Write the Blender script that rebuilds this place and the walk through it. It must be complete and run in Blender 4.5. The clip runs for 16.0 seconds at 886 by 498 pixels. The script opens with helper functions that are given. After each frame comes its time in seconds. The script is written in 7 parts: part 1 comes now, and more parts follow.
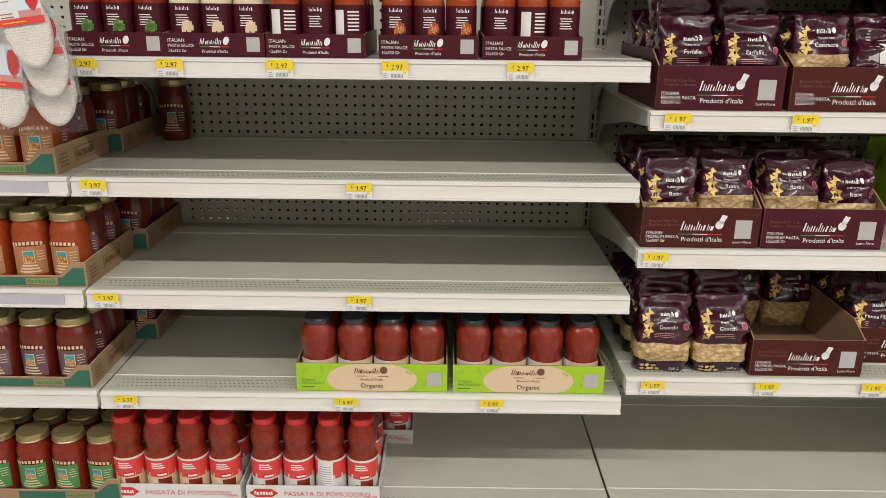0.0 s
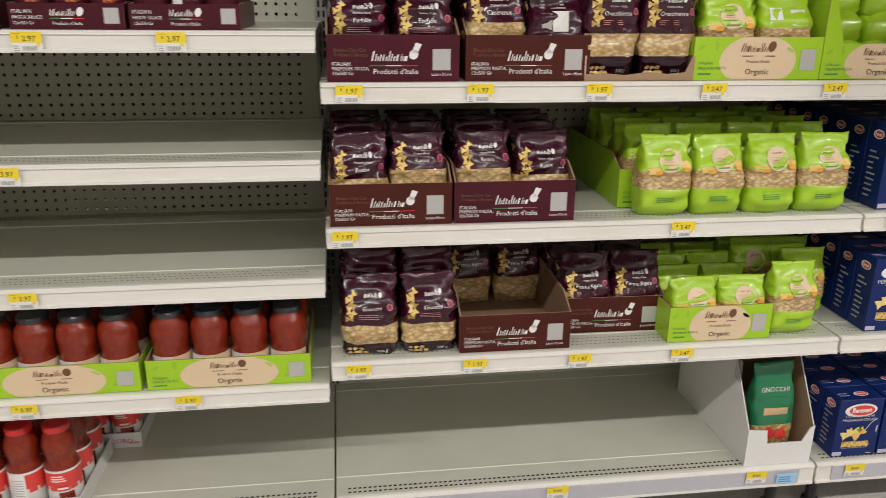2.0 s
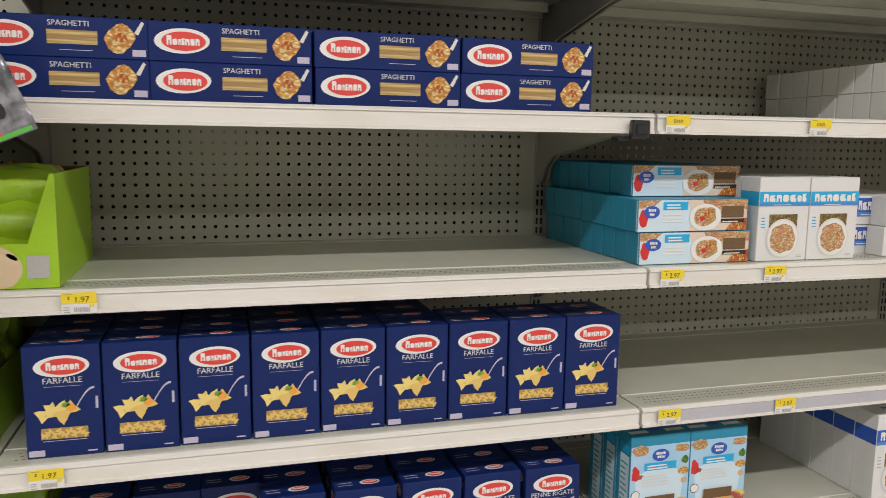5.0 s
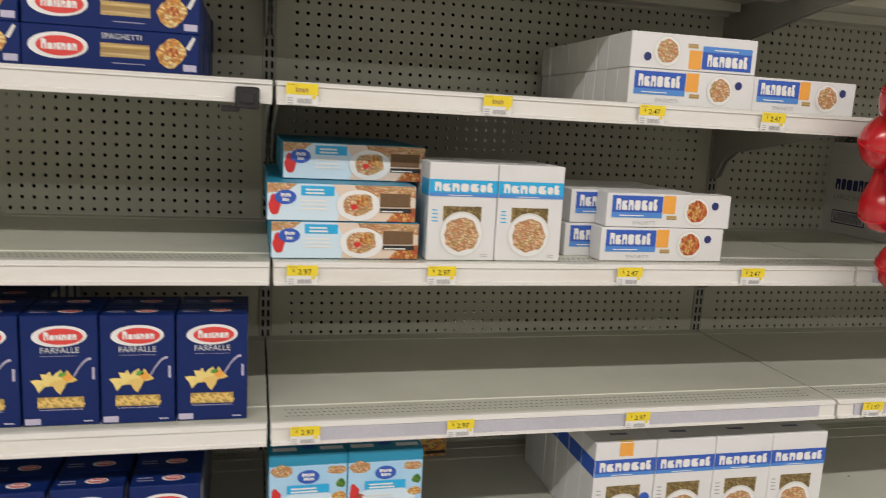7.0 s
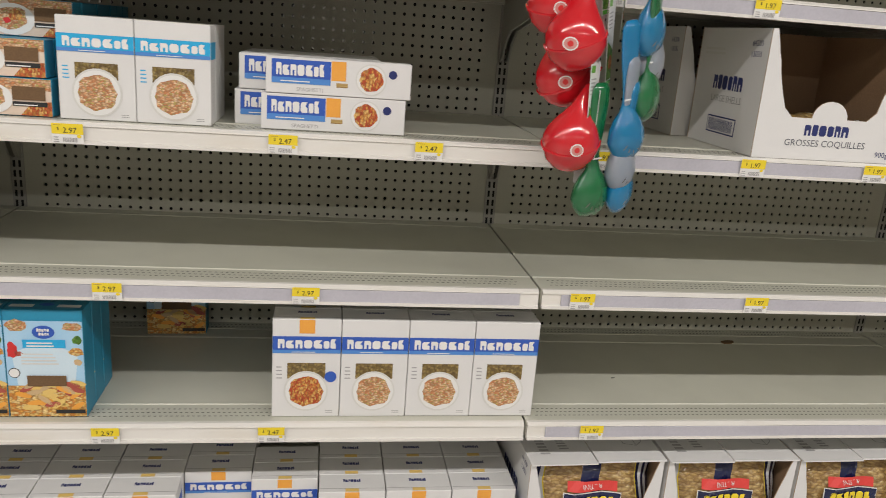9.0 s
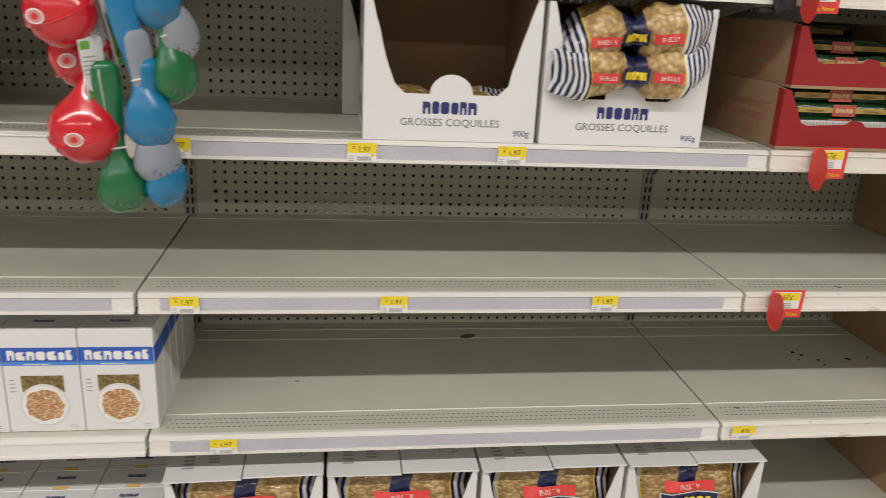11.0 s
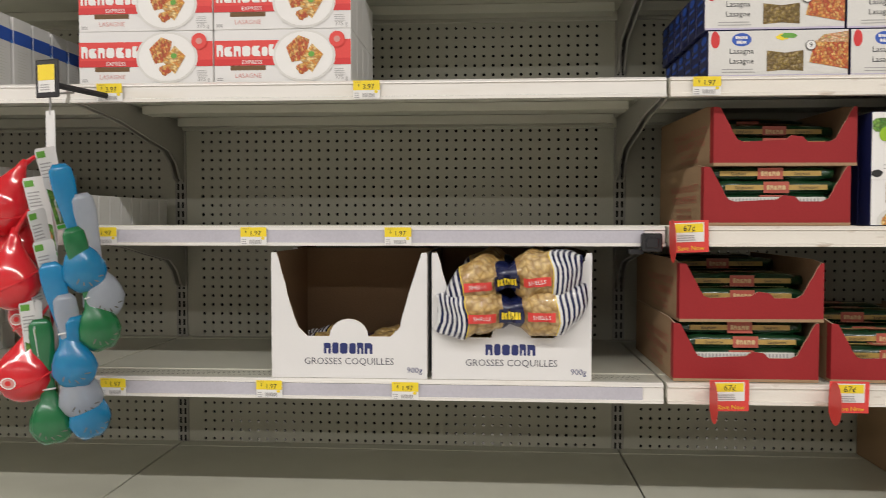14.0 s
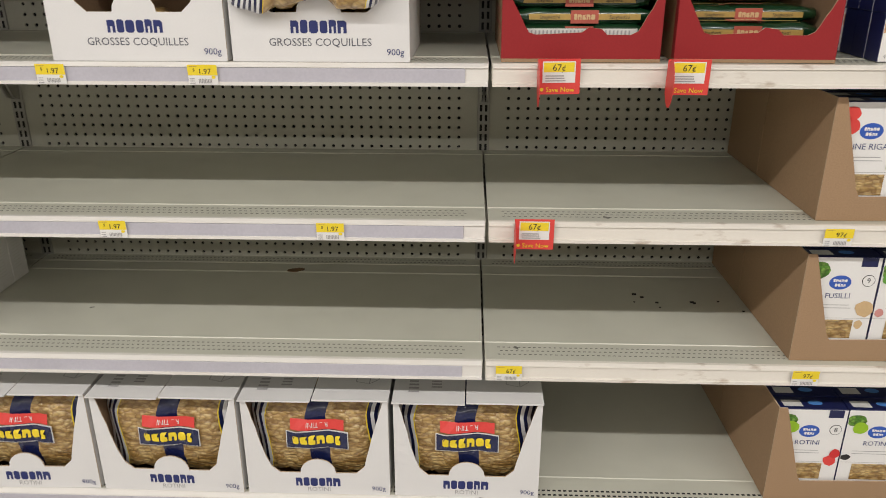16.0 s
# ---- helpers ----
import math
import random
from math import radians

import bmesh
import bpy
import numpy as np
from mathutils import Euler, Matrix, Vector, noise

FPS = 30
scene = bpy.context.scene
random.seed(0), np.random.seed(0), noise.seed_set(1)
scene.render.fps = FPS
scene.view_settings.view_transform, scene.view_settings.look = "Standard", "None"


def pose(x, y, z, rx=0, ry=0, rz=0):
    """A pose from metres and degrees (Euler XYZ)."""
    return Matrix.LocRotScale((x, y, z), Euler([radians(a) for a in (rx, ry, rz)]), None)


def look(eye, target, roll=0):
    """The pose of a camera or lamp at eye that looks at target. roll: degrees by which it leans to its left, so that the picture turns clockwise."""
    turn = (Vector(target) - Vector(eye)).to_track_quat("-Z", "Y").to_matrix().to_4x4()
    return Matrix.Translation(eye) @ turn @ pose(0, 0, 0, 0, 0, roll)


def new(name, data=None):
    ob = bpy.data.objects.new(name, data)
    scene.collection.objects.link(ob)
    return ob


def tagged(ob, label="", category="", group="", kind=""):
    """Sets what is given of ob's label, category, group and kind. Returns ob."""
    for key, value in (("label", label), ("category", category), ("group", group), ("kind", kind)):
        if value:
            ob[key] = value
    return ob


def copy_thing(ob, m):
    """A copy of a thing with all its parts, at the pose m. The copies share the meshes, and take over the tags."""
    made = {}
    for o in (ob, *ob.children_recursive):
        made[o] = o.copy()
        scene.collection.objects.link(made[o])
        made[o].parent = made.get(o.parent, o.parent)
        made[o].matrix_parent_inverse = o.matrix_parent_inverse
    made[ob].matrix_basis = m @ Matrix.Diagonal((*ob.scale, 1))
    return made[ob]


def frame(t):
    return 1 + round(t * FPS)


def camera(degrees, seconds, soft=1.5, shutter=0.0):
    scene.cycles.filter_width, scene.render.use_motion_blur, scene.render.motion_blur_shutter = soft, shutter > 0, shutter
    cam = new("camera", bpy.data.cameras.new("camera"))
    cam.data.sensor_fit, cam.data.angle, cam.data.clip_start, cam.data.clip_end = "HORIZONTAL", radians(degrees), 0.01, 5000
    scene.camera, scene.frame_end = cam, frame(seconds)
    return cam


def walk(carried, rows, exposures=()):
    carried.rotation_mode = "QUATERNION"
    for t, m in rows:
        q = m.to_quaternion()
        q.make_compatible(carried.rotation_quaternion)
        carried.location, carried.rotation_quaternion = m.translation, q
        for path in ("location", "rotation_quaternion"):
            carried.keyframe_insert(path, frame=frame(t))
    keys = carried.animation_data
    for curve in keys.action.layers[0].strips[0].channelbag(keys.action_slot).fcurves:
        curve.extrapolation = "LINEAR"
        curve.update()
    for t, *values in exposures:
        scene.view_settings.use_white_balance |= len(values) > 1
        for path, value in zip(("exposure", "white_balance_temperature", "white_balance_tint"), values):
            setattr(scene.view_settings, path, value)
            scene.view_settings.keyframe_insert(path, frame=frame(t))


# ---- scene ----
cam = camera(60.2, 16.0, soft=0.75, shutter=0.24)
PATH = [
    (0, (0.802, -2.159, 1.333), (0.797, -0.251, 0.733), 0.6),
    (0.5, (0.814, -2.161, 1.331), (0.827, -0.256, 0.721), 0.7),
    (1, (0.879, -2.182, 1.316), (0.96, -0.282, 0.696), 0.7),
    (1.5, (1.0, -2.171, 1.32), (1.248, -0.292, 0.681), 0.0),
    (2, (1.257, -2.107, 1.304), (1.515, -0.228, 0.671), 0.6),
    (2.5, (1.459, -2.029, 1.332), (1.752, -0.18, 0.63), 0.85),
    (3, (1.755, -2.033, 1.365), (2.207, -0.208, 0.684), 1.4),
    (3.5, (2.089, -2.057, 1.371), (2.701, -0.243, 0.791), 0.75),
    (4, (2.357, -1.949, 1.371), (3.041, -0.107, 1.0), 0.8),
    (4.2, (2.458, -1.919, 1.368), (3.133, -0.059, 1.079), 0.5),
    (6.3, (3.281, -1.965, 1.435), (3.682, -0.029, 1.155), 0.7),
    (6.5, (3.352, -1.914, 1.399), (3.84, 0.009, 1.149), 1.8),
    (7, (3.627, -1.916, 1.399), (4.107, -0.003, 1.065), 3.1),
    (7.5, (3.875, -2.01, 1.375), (4.28, -0.109, 0.904), 5.1),
    (8, (4.057, -2.04, 1.353), (4.461, -0.159, 0.807), 5.1),
    (8.2, (4.133, -2.032, 1.318), (4.525, -0.143, 0.783), 5.1),
    (10.5, (5.012, -2.045, 1.386), (5.207, -0.142, 0.805), 1.8),
    (11, (5.255, -1.967, 1.382), (5.524, -0.082, 0.77), 2.9),
    (11.5, (5.496, -1.954, 1.4), (5.72, -0.054, 0.817), 1.2),
    (12, (5.658, -2.032, 1.462), (5.733, -0.065, 1.107), 0.6),
    (12.5, (5.698, -2.095, 1.468), (5.612, -0.102, 1.327), -0.1),
    (13, (5.703, -2.101, 1.466), (5.534, -0.11, 1.385), -0.2),
    (13.5, (5.706, -2.098, 1.474), (5.529, -0.107, 1.418), -0.3),
    (14, (5.749, -2.106, 1.456), (5.622, -0.111, 1.387), 0.0),
    (14.5, (5.838, -2.108, 1.436), (5.896, -0.131, 1.141), 0.1),
    (15, (5.905, -2.05, 1.38), (6.038, -0.135, 0.819), -0.9),
    (15.5, (5.997, -1.966, 1.328), (6.062, -0.083, 0.657), -1.3),
    (16, (6.058, -1.965, 1.328), (5.994, -0.104, 0.596), -0.0),
]
walk(cam, [(t, look(eye, aim, roll)) for t, eye, aim, roll in PATH], exposures=[(0, 0.05), (1.5, 0.0), (3, -0.12), (8, -0.12), (10.5, -0.12), (11.4, 0.0), (12, 0.12), (12.6, -0.03), (14, -0.03), (16, 0.0)])
LAMP_AISLE, LAMP_FAR, LAMP_NEXT = 438, 284, 90

# ---------- world and lights ----------
world = bpy.data.worlds.new("store_air")
scene.world = world
world.use_nodes = True
world.node_tree.nodes["Background"].inputs[0].default_value = (1.0, 0.93, 0.82, 1)
world.node_tree.nodes["Background"].inputs[1].default_value = 0.006


def lamp_row(name, x, y, z, length, width, watts, colour=(0.99, 0.95, 0.93)):
    """A row of ceiling tubes that runs along the aisle."""
    data = bpy.data.lights.new(name, "AREA")
    data.shape, data.size, data.size_y, data.energy, data.color = "RECTANGLE", length, width, watts, colour
    ob = new(name, data)
    ob.matrix_world = Matrix.Translation((x, y, z))
    return ob


lamp_row("ceiling_tubes", 3.6, -3.55, 3.9, 16.0, 0.12, LAMP_AISLE)
lamp_row("ceiling_tubes_far_aisle", 3.6, -7.6, 3.9, 16.0, 0.12, LAMP_FAR)
lamp_row("ceiling_tubes_next_aisle", 3.6, 2.4, 3.9, 15.0, 0.14, LAMP_NEXT)

# ---------- materials ----------
MATS = {}


def mk(name, colour, rough=0.5, metal=0.0, grain=0.0, scale=60.0, stain=0.0, stain_scale=5.0, bump=0.0, coat=0.0, second=None, stain_at=(0.45, 0.75), stretch=(1, 1, 1), shine=0.5):
    """A painted, printed or moulded surface: fine grain and broad stains vary its colour and relief."""
    m = bpy.data.materials.new(name)
    m.use_nodes = True
    nt = m.node_tree
    b = nt.nodes["Principled BSDF"]
    b.inputs["Base Color"].default_value = (*colour, 1)
    b.inputs["Roughness"].default_value = rough
    b.inputs["Metallic"].default_value = metal
    b.inputs["Specular IOR Level"].default_value = shine
    if coat:
        b.inputs["Coat Weight"].default_value = coat
        b.inputs["Coat Roughness"].default_value = 0.05
    if grain or stain or bump:
        co = nt.nodes.new("ShaderNodeTexCoord")
        mp = nt.nodes.new("ShaderNodeMapping")
        mp.inputs["Scale"].default_value = stretch
        nt.links.new(co.outputs["Object"], mp.inputs["Vector"])
        fine = nt.nodes.new("ShaderNodeTexNoise")
        fine.inputs["Scale"].default_value, fine.inputs["Detail"].default_value = scale, 4
        nt.links.new(mp.outputs[0], fine.inputs["Vector"])
        broad = nt.nodes.new("ShaderNodeTexNoise")
        broad.inputs["Scale"].default_value, broad.inputs["Detail"].default_value = stain_scale, 5
        nt.links.new(mp.outputs[0], broad.inputs["Vector"])
        ramp = nt.nodes.new("ShaderNodeMapRange")
        ramp.inputs["From Min"].default_value, ramp.inputs["From Max"].default_value = stain_at
        nt.links.new(broad.outputs["Fac"], ramp.inputs["Value"])
        other = second or tuple(c * 0.6 for c in colour)
        mix = nt.nodes.new("ShaderNodeMix")
        mix.data_type = "RGBA"
        mix.inputs[6].default_value, mix.inputs[7].default_value = (*colour, 1), (*other, 1)
        k = nt.nodes.new("ShaderNodeMath")
        k.operation = "MULTIPLY"
        k.inputs[1].default_value = stain
        nt.links.new(ramp.outputs[0], k.inputs[0])
        nt.links.new(k.outputs[0], mix.inputs[0])
        mix2 = nt.nodes.new("ShaderNodeMix")
        mix2.data_type = "RGBA"
        mix2.blend_type = "OVERLAY"
        mix2.inputs[0].default_value = grain
        nt.links.new(mix.outputs[2], mix2.inputs[6])
        nt.links.new(fine.outputs["Fac"], mix2.inputs[7])
        nt.links.new(mix2.outputs[2], b.inputs["Base Color"])
        if bump:
            bp = nt.nodes.new("ShaderNodeBump")
            bp.inputs["Strength"].default_value, bp.inputs["Distance"].default_value = bump, 0.002
            nt.links.new(fine.outputs["Fac"], bp.inputs["Height"])
            nt.links.new(bp.outputs[0], b.inputs["Normal"])
    MATS[name] = m
    return m


def mk_cells(name, colours, scale=90.0, rough=0.5, bump=0.6, stretch=(1, 1, 1), coat=0.0):
    """Heaped pasta, sauce or herbs: cells in several colours, with rounded relief and shade painted between them."""
    m = bpy.data.materials.new(name)
    m.use_nodes = True
    nt = m.node_tree
    b = nt.nodes["Principled BSDF"]
    b.inputs["Roughness"].default_value = rough
    if coat:
        b.inputs["Coat Weight"].default_value = coat
    co = nt.nodes.new("ShaderNodeTexCoord")
    mp = nt.nodes.new("ShaderNodeMapping")
    mp.inputs["Scale"].default_value = stretch
    nt.links.new(co.outputs["Object"], mp.inputs["Vector"])
    v = nt.nodes.new("ShaderNodeTexVoronoi")
    v.inputs["Scale"].default_value = scale
    bend = nt.nodes.new("ShaderNodeTexNoise")
    bend.inputs["Scale"].default_value, bend.inputs["Detail"].default_value = scale * 0.55, 2
    nt.links.new(mp.outputs[0], bend.inputs["Vector"])
    push = nt.nodes.new("ShaderNodeVectorMath")
    push.operation = "MULTIPLY_ADD"
    push.inputs[1].default_value = (1.6 / scale,) * 3
    nt.links.new(bend.outputs["Color"], push.inputs[0])
    nt.links.new(mp.outputs[0], push.inputs[2])
    nt.links.new(push.outputs[0], v.inputs["Vector"])
    sep = nt.nodes.new("ShaderNodeSeparateColor")
    nt.links.new(v.outputs["Color"], sep.inputs[0])
    r = nt.nodes.new("ShaderNodeValToRGB")
    r.color_ramp.interpolation = "CONSTANT"
    while len(r.color_ramp.elements) < len(colours):
        r.color_ramp.elements.new(0.5)
    for i, c in enumerate(colours):
        r.color_ramp.elements[i].position = i / len(colours)
        r.color_ramp.elements[i].color = (*c, 1)
    nt.links.new(sep.outputs[0], r.inputs[0])
    # crevice shade as colour: darker away from each cell's centre
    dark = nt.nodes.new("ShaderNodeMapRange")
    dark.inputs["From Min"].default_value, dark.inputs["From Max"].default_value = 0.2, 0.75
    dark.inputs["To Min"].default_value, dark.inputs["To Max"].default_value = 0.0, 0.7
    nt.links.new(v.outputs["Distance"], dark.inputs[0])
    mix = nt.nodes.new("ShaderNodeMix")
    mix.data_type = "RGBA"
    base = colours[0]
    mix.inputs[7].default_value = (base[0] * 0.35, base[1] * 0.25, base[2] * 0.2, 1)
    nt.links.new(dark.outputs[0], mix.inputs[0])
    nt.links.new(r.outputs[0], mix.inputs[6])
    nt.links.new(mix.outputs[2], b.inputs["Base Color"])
    bp = nt.nodes.new("ShaderNodeBump")
    bp.invert = True
    bp.inputs["Strength"].default_value, bp.inputs["Distance"].default_value = bump, 0.003
    nt.links.new(v.outputs["Distance"], bp.inputs["Height"])
    nt.links.new(bp.outputs[0], b.inputs["Normal"])
    MATS[name] = m
    return m


def mk_clear(name, tint=(0.95, 0.97, 1.0), rough=0.12):
    m = bpy.data.materials.new(name)
    m.use_nodes = True
    b = m.node_tree.nodes["Principled BSDF"]
    b.inputs["Base Color"].default_value = (*tint, 1)
    b.inputs["Roughness"].default_value = rough
    b.inputs["Transmission Weight"].default_value = 0.92
    b.inputs["IOR"].default_value = 1.12
    b.inputs["Alpha"].default_value = 0.22
    MATS[name] = m
    return m


def paint(name, r, g, b, rough=0.45, **kw):
    return mk(name, (r, g, b), rough, grain=0.12, scale=260, **kw)


# shelving
mk("deck_paint", (0.57, 0.565, 0.475), 0.32, grain=0.10, scale=420, stain=0.35, stain_scale=7, second=(0.46, 0.455, 0.375), bump=0.04)
mk("peg_paint", (0.49, 0.485, 0.40), 0.5, grain=0.12, scale=300, stain=0.25, stain_scale=3, second=(0.42, 0.415, 0.34), bump=0.05)
mk("rail_white", (0.76, 0.735, 0.68), 0.24, grain=0.08, scale=300, stain=0.6, stain_scale=9, second=(0.66, 0.60, 0.49), stretch=(0.5, 1, 2.5), stain_at=(0.52, 0.8), coat=0.25)
mk("rail_worn", (0.76, 0.72, 0.64), 0.30, grain=0.12, scale=200, stain=0.85, stain_scale=19, second=(0.27, 0.17, 0.09), stretch=(0.6, 1, 1.6), stain_at=(0.60, 0.74), coat=0.2)
mk("channel_grey", (0.50, 0.485, 0.53), 0.35, grain=0.1, scale=200, stain=0.2, stain_scale=10)
mk("steel_grey", (0.36, 0.35, 0.31), 0.4, grain=0.1, scale=200)
# near-black: the shade of the gap behind the holes, put into the rear panel's colour
mk("rear_gap_shade", (0.02, 0.019, 0.018), 0.7, grain=0.1, scale=200)
mk("slot_black", (0.012, 0.012, 0.012), 0.8)
mk("perf_grey", (0.17, 0.165, 0.14), 0.8)
mk("gap_black", (0.02, 0.02, 0.02), 0.9)
mk("floor_vinyl", (0.50, 0.475, 0.435), 0.22, grain=0.25, scale=120, stain=0.35, stain_scale=3)
mk("wall_paint", (0.40, 0.38, 0.345), 0.7, grain=0.1, scale=80, stain=0.2, stain_scale=1.5)
mk("ceiling_paint", (0.55, 0.54, 0.52), 0.8, grain=0.1, scale=60, stain=0.1, stain_scale=1)
mk("chip_brown", (0.16, 0.09, 0.04), 0.8, grain=0.3, scale=300)
mk("crumb_black", (0.025, 0.02, 0.018), 0.9)
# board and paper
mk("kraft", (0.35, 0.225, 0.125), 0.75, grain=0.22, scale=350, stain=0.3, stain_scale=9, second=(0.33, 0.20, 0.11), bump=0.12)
# darker copy of kraft for tray insides, their shade put into the colour
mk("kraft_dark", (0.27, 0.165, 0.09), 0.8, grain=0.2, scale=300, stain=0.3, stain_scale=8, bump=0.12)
mk("torn_edge", (0.55, 0.42, 0.29), 0.9, grain=0.3, scale=400, bump=0.3)
mk("board_white", (0.74, 0.73, 0.71), 0.5, grain=0.06, scale=250, stain=0.12, stain_scale=6, bump=0.03)
mk("board_grey", (0.62, 0.615, 0.60), 0.6, grain=0.08, scale=250, stain=0.15, stain_scale=6)
mk("board_red", (0.30, 0.022, 0.024), 0.55, shine=0.25, grain=0.12, scale=250, stain=0.25, stain_scale=10, second=(0.27, 0.022, 0.024), bump=0.05)
mk("board_maroon", (0.06, 0.007, 0.014), 0.38, grain=0.1, scale=200, stain=0.8, stain_scale=11, second=(0.10, 0.008, 0.026), shine=0.25)
mk("board_brown", (0.070, 0.014, 0.010), 0.45, shine=0.2, grain=0.12, scale=250, stain=0.4, stain_scale=8)
mk("board_lime", (0.36, 0.60, 0.02), 0.42, grain=0.1, scale=200, stain=0.35, stain_scale=16, second=(0.28, 0.50, 0.015))
mk("board_cream", (0.72, 0.55, 0.36), 0.5, grain=0.1, scale=200)
mk("print_green", (0.03, 0.14, 0.09), 0.5, grain=0.15, scale=200)
mk("board_navy", (0.004, 0.018, 0.115), 0.36, shine=0.3, grain=0.1, scale=200, stain=0.3, stain_scale=8, second=(0.012, 0.035, 0.16))
mk("board_teal", (0.02, 0.26, 0.42), 0.4, grain=0.1, scale=200, stain=0.3, stain_scale=8)
mk("board_sky", (0.36, 0.60, 0.80), 0.4, grain=0.08, scale=200, stain=0.4, stain_scale=12, second=(0.55, 0.73, 0.86))
mk("board_ink", (0.010, 0.014, 0.075), 0.35, grain=0.1, scale=200)
for _n, _c in (("ink_white", (0.80, 0.79, 0.76)), ("ink_navy", (0.02, 0.03, 0.14)), ("ink_black", (0.02, 0.02, 0.02)), ("ink_red", (0.62, 0.03, 0.03)), ("ink_bright_red", (0.72, 0.06, 0.05)),
               ("ink_blue", (0.03, 0.10, 0.46)), ("ink_cyan", (0.02, 0.40, 0.72)), ("ink_yellow", (0.86, 0.66, 0.03)), ("ink_gold", (0.44, 0.29, 0.08)), ("label_tan", (0.42, 0.19, 0.075)), ("label_mauve", (0.14, 0.075, 0.085)), ("label_green", (0.07, 0.25, 0.07)), ("ink_orange", (0.85, 0.38, 0.06)),
               ("ink_green", (0.06, 0.26, 0.06)), ("ink_lime", (0.30, 0.52, 0.02)), ("ink_grey", (0.38, 0.37, 0.36)), ("ink_pale", (0.68, 0.67, 0.63)), ("ink_brown", (0.16, 0.07, 0.03)),
               ("ink_tan", (0.60, 0.42, 0.22)), ("ink_pink", (0.62, 0.28, 0.25)), ("ink_maroon", (0.10, 0.012, 0.025)), ("ink_magenta", (0.28, 0.02, 0.08)), ("ink_teal", (0.03, 0.30, 0.34)), ("ink_leaf", (0.13, 0.36, 0.05)),
               ("ink_blue_mid", (0.08, 0.25, 0.62)), ("ink_lilac", (0.52, 0.48, 0.60)), ("ink_kraft_red", (0.42, 0.09, 0.06)), ("ink_charcoal", (0.11, 0.11, 0.13)), ("ink_amber", (0.78, 0.54, 0.16)), ("ink_maize", (0.84, 0.66, 0.22)), ("ink_stone", (0.46, 0.45, 0.43)), ("ink_cream", (0.74, 0.60, 0.48)), ("ink_haze", (0.62, 0.76, 0.84))):
    paint(_n, *_c)
# film and food
mk("film_maroon", (0.034, 0.003, 0.012), 0.24, grain=0.15, scale=75, stain=0.6, stain_scale=16, second=(0.075, 0.006, 0.026), bump=0.9, coat=0.7, shine=0.2)
mk("film_plum", (0.022, 0.003, 0.011), 0.24, grain=0.15, scale=70, bump=0.8, coat=0.6, shine=0.2)
mk("film_lime", (0.36, 0.58, 0.02), 0.33, grain=0.12, scale=50, stain=0.4, stain_scale=18, second=(0.24, 0.44, 0.012), bump=0.5, coat=0.35)
mk("film_green", (0.006, 0.036, 0.012), 0.25, grain=0.15, scale=70, bump=0.5, coat=0.6)
mk("film_emerald", (0.01, 0.17, 0.07), 0.28, grain=0.1, scale=150, bump=0.2, coat=0.5)
mk("film_navy", (0.008, 0.013, 0.06), 0.25, grain=0.1, scale=150, bump=0.2, coat=0.5)
mk("film_white", (0.70, 0.70, 0.69), 0.28, grain=0.08, scale=150, bump=0.2, coat=0.5)
mk("film_grey", (0.36, 0.36, 0.39), 0.14, grain=0.25, scale=45, stain=0.95, stain_scale=30, second=(0.07, 0.07, 0.08), bump=1.0, coat=0.9, stain_at=(0.38, 0.62))
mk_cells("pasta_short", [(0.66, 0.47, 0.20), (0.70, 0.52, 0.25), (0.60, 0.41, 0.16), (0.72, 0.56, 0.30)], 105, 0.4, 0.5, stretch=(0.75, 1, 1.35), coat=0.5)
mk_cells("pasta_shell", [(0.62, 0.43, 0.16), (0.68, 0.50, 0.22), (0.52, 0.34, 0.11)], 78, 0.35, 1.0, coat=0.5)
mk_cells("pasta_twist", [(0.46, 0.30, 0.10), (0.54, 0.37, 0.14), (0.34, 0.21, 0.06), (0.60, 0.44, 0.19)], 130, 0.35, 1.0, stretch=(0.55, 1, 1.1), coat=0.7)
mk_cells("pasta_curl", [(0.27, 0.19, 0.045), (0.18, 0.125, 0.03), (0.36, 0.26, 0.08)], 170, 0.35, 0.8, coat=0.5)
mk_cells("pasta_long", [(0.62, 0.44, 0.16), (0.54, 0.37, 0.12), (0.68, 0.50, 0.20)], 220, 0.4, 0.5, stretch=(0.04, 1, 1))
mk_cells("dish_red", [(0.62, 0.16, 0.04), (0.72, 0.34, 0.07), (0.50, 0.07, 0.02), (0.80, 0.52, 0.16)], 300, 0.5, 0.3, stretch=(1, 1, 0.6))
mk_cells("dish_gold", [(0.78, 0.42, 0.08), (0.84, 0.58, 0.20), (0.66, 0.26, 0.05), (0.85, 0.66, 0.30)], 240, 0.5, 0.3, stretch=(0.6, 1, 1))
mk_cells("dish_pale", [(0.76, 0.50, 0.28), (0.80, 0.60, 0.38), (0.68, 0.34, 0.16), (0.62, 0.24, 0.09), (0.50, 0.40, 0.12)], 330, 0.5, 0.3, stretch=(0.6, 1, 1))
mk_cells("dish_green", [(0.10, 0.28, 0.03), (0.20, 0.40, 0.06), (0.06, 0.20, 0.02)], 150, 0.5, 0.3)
mk("sauce_red", (0.20, 0.017, 0.006), 0.3, grain=0.35, scale=150, stain=0.6, stain_scale=45, second=(0.29, 0.045, 0.013), coat=0.9, shine=0.1)
mk("sauce_dark", (0.12, 0.013, 0.006), 0.3, shine=0.1, grain=0.25, scale=90, stain=0.5, stain_scale=30, second=(0.18, 0.025, 0.010), coat=0.9)
